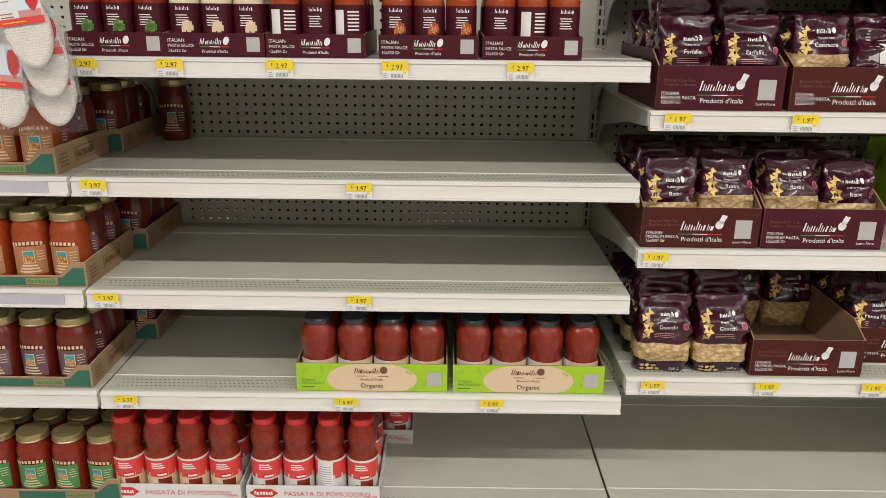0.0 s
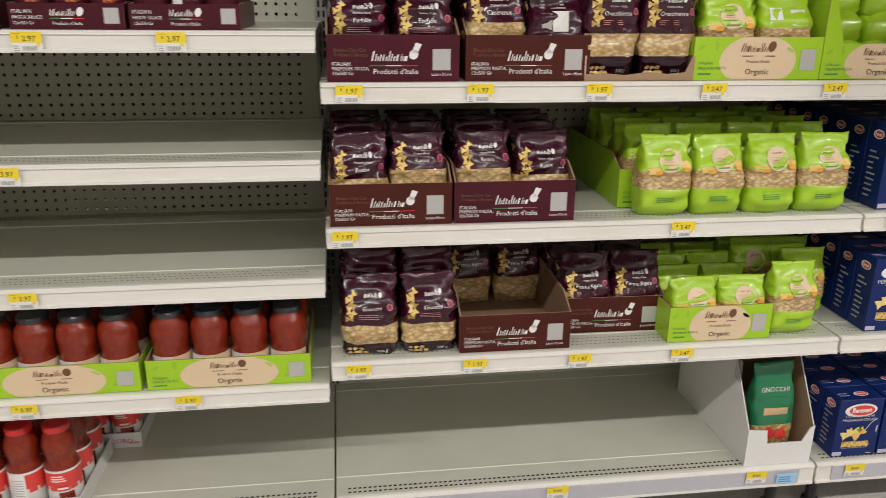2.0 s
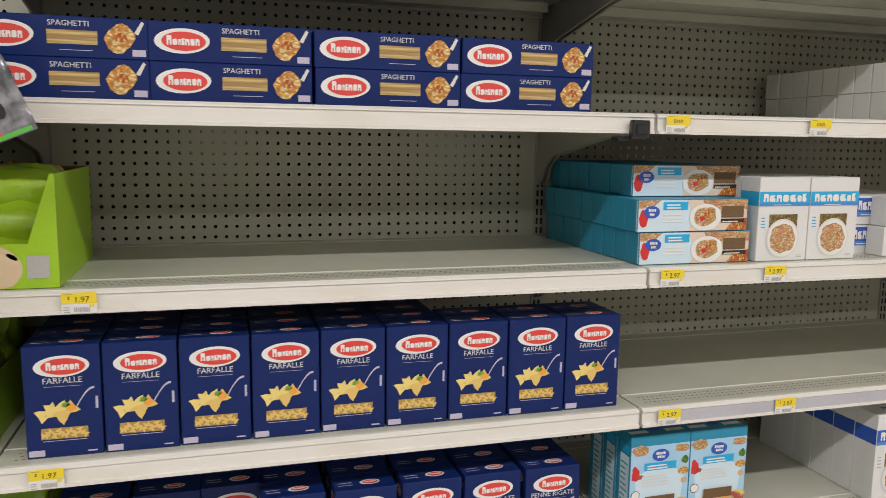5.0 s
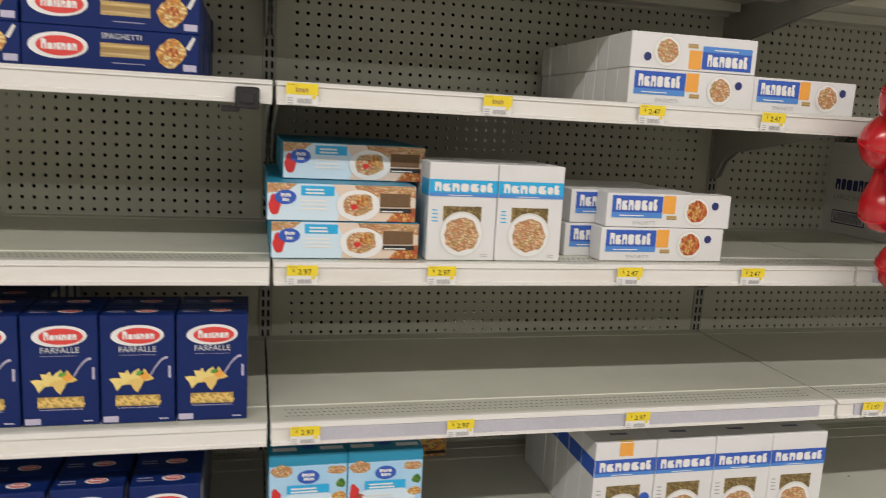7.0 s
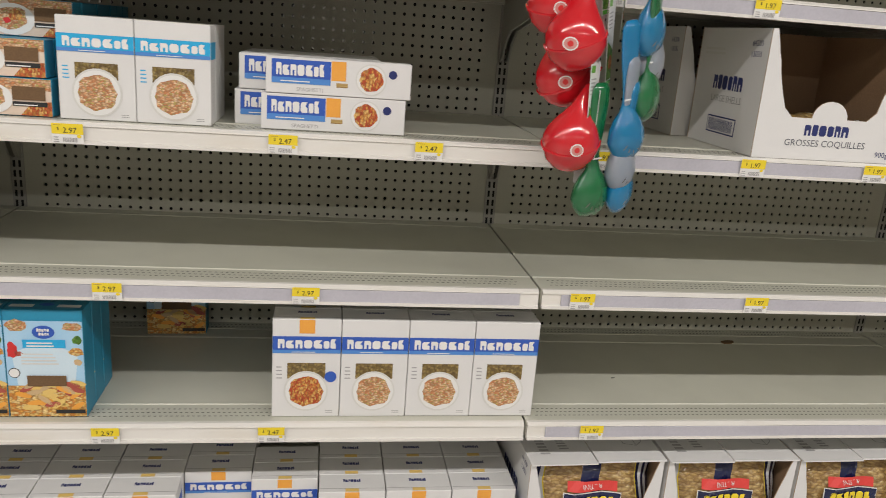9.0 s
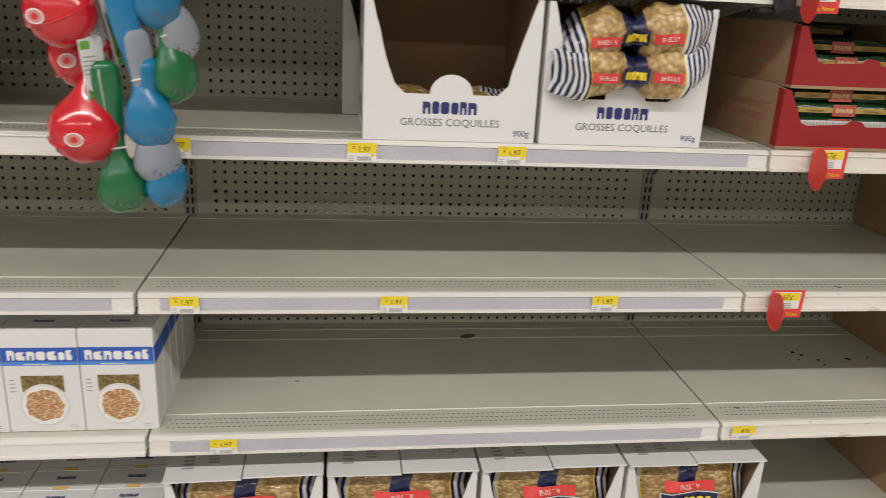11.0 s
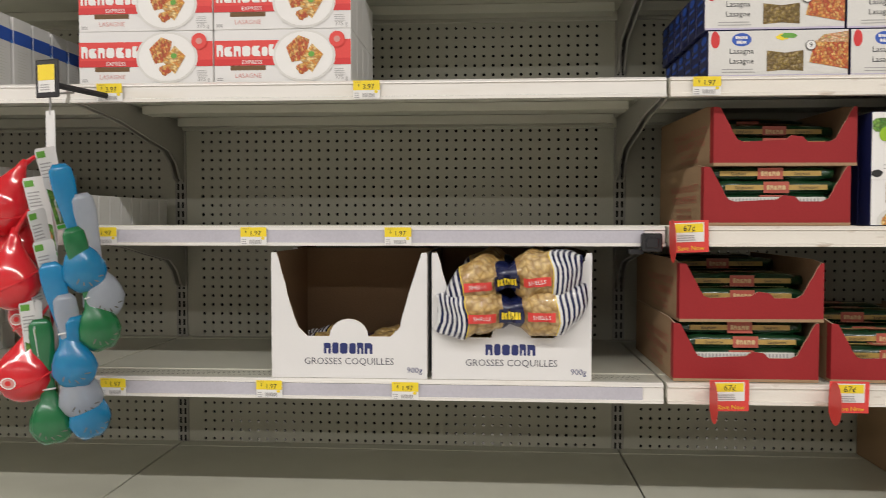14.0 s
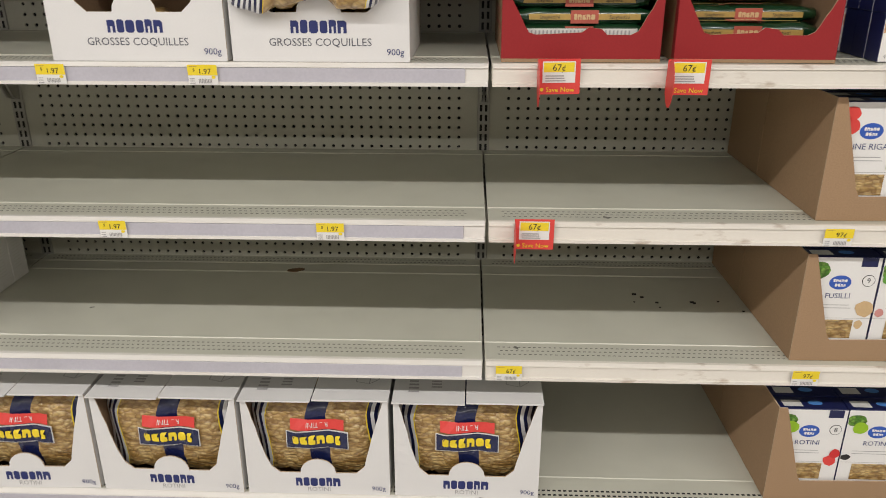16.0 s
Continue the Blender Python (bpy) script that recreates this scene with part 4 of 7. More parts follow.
def bag_lime(seed, w=0.118, h=0.205, d=0.075, window=(0.36, 0.56), back=False):
    b = thing("pasta_bag", "lime-green film bag of organic pasta with a clear window", "pasta bag", "lime bags of pasta")
    rows = bag_bm(w, h, d, seed, rough=1.5)
    bag_parts(b, rows, [("film_base", 0.0, window[0], "film_lime", "lime-green film"), ("window", window[0], window[1], "pasta_short", "pasta seen through a clear window"), ("film_top", window[1], 1.0, "film_lime", "lime-green film")])
    p = Print()
    if back:
        p.rect(0.008, h * 0.60, 0.040, h * 0.78, "ink_pale", 1).rect(-0.04, h * 0.66, -0.012, h * 0.80, "ink_white", 1)
    else:
        p.ell(0.004, h * 0.70, 0.027, 0.030, "board_cream", 1, 22)
        p.marks(-0.014, h * 0.765, 0.014, h * 0.788, 8, "ink_brown", 2, low=0.6, slim=0.3, slant=0.25)
        p.lines(-0.012, h * 0.66, 0.018, h * 0.74, 3, "ink_tan", 2, fill=0.35)
        p.rect(-0.010, h * 0.600, 0.018, h * 0.615, "ink_leaf", 2)
    drape(p, rows, w, h)
    p.done("front_print", b, "pale printed panels" if back else "cream oval and small brown lettering", "top")
    if not back:
        p = Print().rect(-0.020, h * 0.22, 0.026, h * 0.28, "board_lime", 1).lines(-0.024, h * 0.19, 0.030, h * 0.27, 3, "ink_green", 2, fill=0.4)
        drape(p, rows, w, h)
        p.done("small_print", b, "green printed lines", "top")
        p = Print()
        p.blob(-0.034, h * 0.585, 0.019, 0.012, "ink_amber", 1, 14, 0.4, 3).blob(-0.024, h * 0.565, 0.012, 0.007, "ink_orange", 2, 12, 0.4, 6).blob(0.038, h * 0.655, 0.014, 0.016, "ink_amber", 1, 14, 0.4, 5).blob(0.040, h * 0.60, 0.010, 0.008, "ink_orange", 2, 12, 0.4, 8)
        drape(p, rows, w, h)
        p.done("food_picture", b, "printed orange vegetables", "top")
        b.children[-1].matrix_basis = Matrix.Identity(4)
    return b


def oval_logo(p, cu, cv, ru, rv, outer="ink_white", inner="ink_bright_red", word="ink_white", n=7, layer=1):
    p.ell(cu, cv, ru, rv, outer, layer, 26, 0.03)
    p.ell(cu + ru * 0.06, cv - rv * 0.02, ru * 0.80, rv * 0.76, inner, layer + 1, 26)
    p.marks(cu - ru * 0.55, cv - rv * 0.34, cu + ru * 0.66, cv + rv * 0.42, n, word, layer + 2, low=0.62, seed=2)


def bow(cu, cv, ru, rv, tilt):
    """The outline of a bow-shaped piece of pasta."""
    c, s = math.cos(tilt), math.sin(tilt)
    pts = [(-ru, -rv), (-ru * 0.45, -rv * 0.75), (0, -rv * 0.32), (ru * 0.5, -rv * 0.8), (ru, -rv), (ru * 0.9, 0), (ru, rv), (ru * 0.45, rv * 0.75), (0, rv * 0.32), (-ru * 0.5, rv * 0.8), (-ru, rv), (-ru * 0.9, 0)]
    return [(cu + x * c - y * s, cv + x * s + y * c) for x, y in pts]


def box_navy(lines, seed, full=True, w=0.122, h=0.198, d=0.068):
    b = thing("pasta_box", "navy-blue cardboard pasta box with a red and white oval", "pasta box", "navy pasta boxes")
    carton_body(b, w, d, h, "board_navy")
    p = Print()
    oval_logo(p, 0.012, d * 0.42, 0.020, 0.011)
    p.lines(-w * 0.42, d * 0.3, -w * 0.12, d * 0.6, 2, "ink_lilac", 1, fill=0.25)
    p.done("top_print", b, "small red oval and lettering on the top flap", "top", h=h)
    if full:
        p = Print()
        oval_logo(p, 0.0, h * 0.815, 0.044, 0.019)
        p.done("logo", b, "red and white oval")
        p = Print()
        for q, s in enumerate(lines):
            p.text(s, 0.0, h * (0.665 if len(lines) == 1 else 0.69) - q * 0.011, 0.0145 if len(lines) == 1 else 0.0105, "ink_pale", 1, "CENTER")
        p.rect(-0.03, h * 0.635, 0.03, h * 0.638, "ink_lilac", 1)
        p.done("title", b, "pale printed pasta name")
        Print().rect(-w / 2 + 0.003, 0.003, -w / 2 + 0.028, 0.014, "ink_lilac", 1).done("weight_print", b, "pale weight panel")
        Print().lines(w / 2 - 0.026, 0.006, w / 2 - 0.006, 0.012, 1, "ink_lilac", 1, fill=0.4).done("small_print", b, "pale small print")
        Print().rect(w / 2 - 0.010, h * 0.42, w / 2 - 0.006, h * 0.53, "ink_lilac", 1).done("edge_print", b, "pale upright print")
        Print().rect(-0.035, h * 0.145, 0.035, h * 0.15, "ink_lilac", 1).done("rule", b, "pale printed rule")
        p = Print()
        for q, (u, v, a) in enumerate(((-0.026, 0.405, 0.5), (-0.010, 0.385, -0.5), (-0.012, 0.435, 0.2), (0.006, 0.41, 0.7))):
            p.poly(bow(u, h * v, 0.0175, 0.0125, a), ("ink_maize", "ink_amber")[q % 2], 1 + q)
        p.blob(0.011, h * 0.445, 0.009, 0.008, "ink_orange", 6, 12, 0.3, seed + 1).blob(0.004, h * 0.475, 0.009, 0.006, "ink_leaf", 6, 10, 0.4, seed + 2)
        for q in range(7):
            u0, v0 = 0.020 + 0.030 * (q / 7), h * 0.44 + 0.034 * math.sin(q / 7 * 1.6)
            u1, v1 = 0.020 + 0.030 * ((q + 1) / 7), h * 0.44 + 0.034 * math.sin((q + 1) / 7 * 1.6)
            p.poly([(u0, v0 - 0.002), (u1, v1 - 0.002), (u1, v1 + 0.002), (u0, v0 + 0.002)], "ink_lilac", 2)
        p.done("picture", b, "printed golden pasta on a fork")
        p = Print()
        p.rect(-0.037, h * 0.165, 0.037, h * 0.265, "ink_gold", 1)
        for q in range(9):
            p.poly(bow(-0.032 + q * 0.008, h * (0.20 + 0.03 * (q % 2)), 0.0055, 0.006, 0.7 * q), "ink_amber", 2 + q % 3)
        p.done("window", b, "window with pasta behind it")
    p = Print()
    oval_logo(p, d * 0.5, h * 0.86, 0.018, 0.011)
    p.done("side_logo", b, "small red oval", "left", w=w, d=d)
    p = Print()
    g = random.Random(3)
    for q in range(9):
        p.rect(d * 0.2, h * 0.12 + q * 0.013, d * 0.2 + d * (0.25 + 0.3 * g.random()), h * 0.12 + q * 0.013 + 0.004, "ink_grey", 1)
    p.done("side_print", b, "grey small print", "left", w=w, d=d)
    p = Print()
    p.rect(d * 0.22, h * 0.06, d * 0.84, h * 0.92, "ink_stone", 1).lines(d * 0.26, h * 0.10, d * 0.82, h * 0.88, 16, "ink_grey", 2, fill=0.3)
    p.done("side_panel", b, "pale panel of small print", "right", w=w, d=d)
    return b


def box_long_navy(w=0.272, h=0.066, d=0.052, full=True):
    b = thing("spaghetti_box", "long navy-blue spaghetti box lying on its side", "pasta box", "navy spaghetti boxes")
    carton_body(b, w, d, h, "board_navy")
    if full:
        p = Print()
        oval_logo(p, -w * 0.30, h * 0.52, 0.045, 0.021)
        p.done("logo", b, "red and white oval")
        p = Print()
        p.text("SPAGHETTI", 0.015, h * 0.76, 0.0125, "ink_pale", 1, "CENTER")
        p.done("title", b, "pale printed pasta name")
        Print().rect(0.0, h * 0.17, 0.05, h * 0.185, "ink_lilac", 1).done("small_print", b, "pale small print")
        Print().rect(w / 2 - 0.025, 0.005, w / 2 - 0.004, 0.016, "ink_lilac", 1).done("weight_print", b, "pale weight panel")
        p = Print().poly([(0.115, h * 0.65), (0.127, h * 0.95), (0.131, h * 0.9), (0.121, h * 0.6)], "ink_pale", 2)
        p.done("fork_picture", b, "pale printed fork")
        p = Print()
        p.rect(-0.018, h * 0.32, 0.058, h * 0.66, "pasta_long", 1)
        p.done("window", b, "window with spaghetti behind it")
        p = Print()
        p.blob(0.092, h * 0.50, 0.026, 0.026, "dish_gold", 1, 18, 0.25, 4).blob(0.094, h * 0.52, 0.012, 0.011, "dish_red", 2, 12, 0.3, 5)
        p.done("picture", b, "printed nest of spaghetti")
    return b


def dish(p, cu, cv, r, food, layer=1, seed=1, rim="ink_white"):
    p.ell(cu, cv, r, r, "ink_pale", layer, 26)
    p.ell(cu, cv, r * 0.92, r * 0.92, rim, layer + 1, 26)
    p.blob(cu, cv, r * 0.82, r * 0.80, food, layer + 2, 22, 0.14, seed)


def box_white(w, h, d, band, food, label, window=True, stripe="ink_blue_mid", tab=True, title="", full=True):
    """An upright white pasta box with a coloured band and a bowl."""
    b = thing("pasta_box", label, "pasta box", "white pasta boxes")
    carton_body(b, w, d, h, "board_white")
    p = Print()
    p.rect(-w / 2 + 0.002, d * 0.18, w / 2 - 0.002, d * 0.2, "ink_grey", 1)
    p.marks(-0.02, d * 0.55, 0.02, d * 0.72, 7, "ink_navy", 1)
    if tab:
        p.rect(-0.015, 0.0, 0.015, d * 0.17, "ink_amber", 2)
    p.done("top_print", b, "small lettering on the top flap", "top", h=h)
    if not full:
        return b
    p = Print()
    v0, v1 = h * 0.66, h * 0.83
    p.rect(-w / 2 + 0.0005, v0, w / 2 - 0.0005, v1, band, 1).rect(-w / 2 + 0.0005, v0, w / 2 - 0.0005, v0 + h * 0.035, stripe, 2)
    p.marks(-w * 0.42, v0 + h * 0.05, w * 0.44, v1 - h * 0.025, 7, "ink_white", 2, low=0.8)
    p.lines(-w * 0.22, v0 + h * 0.010, w * 0.22, v0 + h * 0.024, 1, "ink_white", 3)
    if tab:
        p.rect(-0.016, h * 0.86, 0.016, h - 0.001, "ink_orange", 1)
    p.done("brand_band", b, "coloured band with a white wordmark")
    p = Print()
    if title:
        p.text(title, 0, h * 0.585, h * 0.05, "ink_grey", 1, "CENTER")
    p.lines(-w * 0.44, h * 0.40, -w * 0.33, h * 0.55, 4, "ink_grey" if band != "ink_cyan" else "ink_cyan", 1, fill=0.3)
    p.lines(w * 0.30, h * 0.04, w * 0.44, h * 0.08, 2, "ink_grey", 1, fill=0.3)
    p.done("lettering", b, "grey printed lettering")
    if window:
        p = Print()
        p.rect(-w * 0.28, h * 0.40, w * 0.28, h * 0.56, "pasta_curl", 1)
        p.done("window", b, "window with pasta behind it")
    p = Print()
    dish(p, 0.0, h * 0.27, w * 0.33, food, 2)
    if tab:
        p.ell(w * 0.36, h * 0.42, w * 0.09, w * 0.09, "ink_blue", 3, 14)
    p.done("picture", b, "printed bowl of pasta")
    p = Print()
    p.rect(0.001, v0, d - 0.001, v1, band, 1)
    p.done("side_band", b, "coloured band", "left", w=w, d=d)
    p = Print()
    p.lines(d * 0.2, h * 0.15, d * 0.8, h * 0.6, 12, "ink_pale", 1, fill=0.3)
    p.done("side_print", b, "pale small print", "left", w=w, d=d)
    p = Print()
    p.rect(0.001, v0, d - 0.001, v1, band, 1)
    p.done("side_band", b, "coloured band", "right", w=w, d=d)
    p = Print()
    p.lines(d * 0.2, h * 0.15, d * 0.8, h * 0.6, 12, "ink_pale", 1, fill=0.3)
    p.done("side_print", b, "pale small print", "right", w=w, d=d)
    return b


def box_long_white(w=0.286, h=0.068, d=0.05, food="dish_red", turned=False, full=True):
    b = thing("spaghetti_box", "long white spaghetti box with a blue band, lying flat", "pasta box", "white spaghetti boxes")
    carton_body(b, w, d, h, "board_white")
    if full:
        s = -1 if turned else 1

        def rr(u0, v0, u1, v1):
            return (u0, v0, u1, v1) if s > 0 else (-u1, h - v1, -u0, h - v0)
        p = Print()
        p.rect(*rr(-w * 0.46, h * 0.28, -w * 0.06, h * 0.93), "ink_blue", 1).rect(*rr(-w * 0.46, h * 0.28, -w * 0.06, h * 0.44), "ink_blue_mid", 2)
        p.marks(*rr(-w * 0.43, h * 0.50, -w * 0.10, h * 0.84), 7, "ink_white", 3, low=0.8)
        p.rect(*rr(-w * 0.055, h * 0.42, w * 0.045, h * 0.95), "ink_orange", 1)
        p.lines(*rr(-w * 0.40, h * 0.33, -w * 0.15, h * 0.39), 1, "ink_white", 3)
        p.done("brand_band", b, "blue band with a white wordmark")
        p = Print()
        dish(p, s * w * 0.22, h * 0.5, h * 0.44, food, 1, 3)
        p.ell(s * w * 0.37, h * (0.68 if s > 0 else 0.32), h * 0.12, h * 0.12, "ink_navy", 2, 14)
        p.done("picture", b, "printed plate of spaghetti")
        p = Print()
        if s > 0:
            p.text("SPAGHETTI", -w * 0.2, h * 0.08, 0.010, "ink_grey", 1, "CENTER")
        p.rect(*rr(-w * 0.02, h * 0.24, w * 0.06, h * 0.36), "pasta_long", 1)
        p.done("lettering", b, "grey printed lettering")
    return b


def box_long_sky(w=0.27, h=0.068, d=0.05, full=True):
    b = thing("spaghetti_box", "long sky-blue spaghetti box printed with a pasta dish", "pasta box", "sky-blue spaghetti boxes")
    carton_body(b, w, d, h, "board_teal")
    if full:
        p = Print()
        p.rect(-w / 2 + 0.001, 0.001, w / 2 - 0.001, h - 0.001, "ink_haze", 1)
        p.poly([(-0.01, 0.001), (w / 2 - 0.001, 0.001), (w / 2 - 0.001, h - 0.001), (-0.02, h - 0.001), (0.0, h * 0.5)], "ink_cream", 2)
        p.poly([(0.03, h * 0.7), (w / 2 - 0.001, h * 0.68), (w / 2 - 0.001, h - 0.001), (0.02, h - 0.001)], "dish_pale", 3)
        p.ell(0.028, h * 0.44, 0.040, h * 0.42, "ink_white", 4, 26).blob(0.028, h * 0.46, 0.032, h * 0.34, "dish_pale", 5, 18, 0.2, 2).blob(0.035, h * 0.55, 0.014, 0.011, "dish_red", 6, 12, 0.2, 6).blob(0.020, h * 0.40, 0.008, 0.006, "ink_red", 6, 10, 0.3, 9)
        p.poly([(0.08, 0.001), (w / 2 - 0.001, 0.001), (w / 2 - 0.001, h * 0.4), (0.10, h * 0.36)], "dish_red", 3)
        p.blob(-w * 0.45, h * 0.42, 0.012, h * 0.30, "ink_red", 2, 14, 0.2, 8)
        p.poly([(-w / 2 + 0.001, h * 0.72), (-w * 0.36, h * 0.80), (-w * 0.30, h - 0.001), (-w / 2 + 0.001, h - 0.001)], "dish_pale", 2)
        p.done("picture", b, "printed dish and tomatoes")
        p = Print()
        p.ell(-w * 0.38, h * 0.62, 0.019, 0.013, "ink_blue", 3, 22).marks(-w * 0.41, h * 0.63, -w * 0.345, h * 0.73, 5, "ink_white", 4).marks(-w * 0.40, h * 0.51, -w * 0.355, h * 0.60, 4, "ink_white", 4, seed=5)
        p.done("logo", b, "blue oval emblem")
        p = Print()
        p.rect(-w * 0.28, h * 0.68, -w * 0.06, h * 0.93, "ink_cyan", 3).lines(-w * 0.25, h * 0.72, -w * 0.09, h * 0.90, 2, "ink_white", 4)
        p.lines(-w * 0.28, h * 0.3, -w * 0.05, h * 0.62, 3, "ink_white", 3, fill=0.45)
        p.done("lettering", b, "pale printed lettering")
        p = Print()
        p.rect(w * 0.25, h * 0.42, w * 0.46, h * 0.78, "chip_brown", 5).rect(w * 0.25, h * 0.26, w * 0.47, h * 0.38, "ink_black", 5)
        p.lines(w * 0.26, h * 0.28, w * 0.45, h * 0.34, 1, "ink_white", 6)
        p.done("window", b, "window with spaghetti behind it")
        p = Print()
        p.rect(d * 0.90, h * 0.03, d * 0.97, h * 0.97, "ink_haze", 1)
        p.done("side_print", b, "pale printed edge", "left", w=w, d=d)
    return b


def box_sky(w=0.148, h=0.232, d=0.06):
    b = thing("pasta_box", "upright sky-blue pasta box printed with penne and vegetables", "pasta box", "sky-blue pasta boxes")
    carton_body(b, w, d, h, "board_teal")
    p = Print()
    p.ell(0, d * 0.5, 0.014, 0.008, "ink_blue", 1, 16).rect(-w * 0.45, d * 0.25, -w * 0.15, d * 0.5, "ink_white", 1).rect(w * 0.15, d * 0.25, w * 0.45, d * 0.5, "ink_white", 1)
    p.done("top_print", b, "blue emblem on the top flap", "top", h=h)
    p = Print()
    e = 0.001
    p.rect(-w / 2 + e, e, w / 2 - e, h * 0.90, "board_sky", 1).poly([(-w * 0.36, h * 0.28), (w * 0.36, h * 0.28), (w * 0.42, h * 0.60), (0, h * 0.72), (-w * 0.42, h * 0.60)], "ink_haze", 1.5)
    p.rect(-w / 2 + e, e, w / 2 - e, h * 0.30, "dish_gold", 2)
    g = random.Random(2)
    for q in range(30):
        a = g.uniform(-0.7, 0.7)
        p.ell(-w * 0.42 + w * 0.84 * g.random(), 0.02 + h * 0.25 * g.random(), 0.0165, 0.0056, ("ink_orange", "ink_amber", "ink_tan", "ink_kraft_red", "ink_amber")[q % 5], 3 + q % 4, 10, a)
    p.blob(-w * 0.42, h * 0.63, 0.013, 0.020, "ink_red", 2, 14, 0.55, 4).blob(-w * 0.33, h * 0.60, 0.010, 0.008, "ink_kraft_red", 2, 12, 0.5, 14).blob(w * 0.40, h * 0.62, 0.016, 0.012, "dish_gold", 2, 12, 0.3, 5).blob(w * 0.42, h * 0.52, 0.01, 0.008, "ink_tan", 2, 10, 0.3, 6)
    p.blob(-w * 0.34, h * 0.86, 0.022, 0.014, "dish_pale", 2, 12, 0.3, 7).blob(w * 0.36, h * 0.85, 0.022, 0.010, "dish_pale", 2, 12, 0.3, 9).blob(w * 0.42, h * 0.73, 0.010, 0.012, "dish_green", 2, 10, 0.4, 3)
    p.done("picture", b, "printed penne, peppers and herbs")
    p = Print()
    p.ell(0, h * 0.80, 0.021, 0.014, "ink_blue", 3, 22).marks(-0.012, h * 0.805, 0.012, h * 0.835, 5, "ink_white", 4).marks(-0.009, h * 0.77, 0.011, h * 0.797, 4, "ink_white", 4, seed=6)
    p.done("logo", b, "blue oval emblem")
    p = Print()
    p.rect(-w * 0.27, h * 0.655, w * 0.27, h * 0.73, "ink_cyan", 3).lines(-w * 0.22, h * 0.665, w * 0.22, h * 0.72, 2, "ink_white", 4)
    p.lines(-w * 0.3, h * 0.50, w * 0.3, h * 0.62, 4, "ink_pale", 3, fill=0.4)
    p.ell(-w * 0.40, h * 0.42, 0.011, 0.011, "ink_black", 3, 16).ell(-w * 0.40, h * 0.42, 0.0095, 0.0095, "ink_white", 4, 16)
    p.rect(w * 0.10, h * 0.04, w * 0.48, h * 0.075, "ink_black", 7)
    p.done("lettering", b, "pale printed lettering")
    p = Print()
    p.rect(-w * 0.24, h * 0.30, w * 0.26, h * 0.40, "chip_brown", 7)
    p.done("window", b, "window with pasta behind it")
    p = Print()
    p.rect(d * 0.30, h * 0.08, d * 0.92, h * 0.80, "ink_haze", 1).lines(d * 0.36, h * 0.12, d * 0.86, h * 0.76, 12, "ink_teal", 2, fill=0.3).rect(d * 0.30, h * 0.82, d * 0.92, h * 0.9, "ink_cyan", 1)
    p.done("side_print", b, "pale panel of small print", "left", w=w, d=d)
    return b


def box_lasagne(w=0.286, h=0.109, d=0.07):
    b = thing("lasagne_box", "long white and red box of lasagne lying on its side", "pasta box", "red and white lasagne boxes")
    carton_body(b, w, d, h, "board_white")
    p = Print()
    p.rect(-w / 2 + 0.0005, h * 0.33, w / 2 - 0.0005, h * 0.80, "ink_bright_red", 1).rect(-w / 2 + 0.0005, h * 0.33, w / 2 - 0.0005, h * 0.45, "ink_red", 2)
    p.marks(-w * 0.48, h * 0.50, -w * 0.05, h * 0.72, 7, "ink_white", 3, low=0.8)
    p.text("EXPRESS", -w * 0.22, h * 0.355, 0.0115, "ink_white", 3, "CENTER")
    p.done("brand_band", b, "red band with a white wordmark")
    p = Print()
    p.rect(-w * 0.38, h * 0.24, -w * 0.12, h * 0.325, "chip_brown", 1)
    p.done("window", b, "window with pasta behind it")
    p = Print()
    p.text("LASAGNE", -w * 0.25, h * 0.10, 0.013, "ink_pink", 1, "CENTER")
    Print().text("375 g", w * 0.43, h * 0.05, 0.012, "ink_grey", 1, "CENTER").done("weight_print", b, "grey weight")
    p.lines(-w * 0.48, h * 0.05, -w * 0.42, h * 0.12, 2, "ink_grey", 1).lines(w * 0.38, h * 0.14, w * 0.48, h * 0.28, 4, "ink_grey", 1, fill=0.3)
    p.done("lettering", b, "red and grey printed lettering")
    p = Print()
    p.ell(w * 0.16, h * 0.50, h * 0.60, h * 0.49, "ink_pale", 3, 28).ell(w * 0.16, h * 0.50, h * 0.55, h * 0.45, "ink_white", 4, 28)
    p.poly([(w * 0.03, h * 0.66), (w * 0.12, h * 0.88), (w * 0.20, h * 0.80), (w * 0.17, h * 0.42), (w * 0.07, h * 0.38)], "dish_red", 5)
    p.poly([(w * 0.13, h * 0.42), (w * 0.22, h * 0.72), (w * 0.30, h * 0.52), (w * 0.22, h * 0.18)], "dish_gold", 6)
    p.blob(w * 0.15, h * 0.26, w * 0.05, h * 0.12, "dish_red", 5, 12, 0.3, 3).blob(w * 0.215, h * 0.52, 0.007, 0.007, "ink_leaf", 7, 8, 0.3, 4)
    p.done("picture", b, "printed plate of lasagne")
    Print().ell(w * 0.40, h * 0.80, h * 0.15, h * 0.15, "ink_bright_red", 5, 18).ell(w * 0.40, h * 0.80, h * 0.06, h * 0.06, "ink_pink", 6, 12).done("badge", b, "round red badge")
    return b


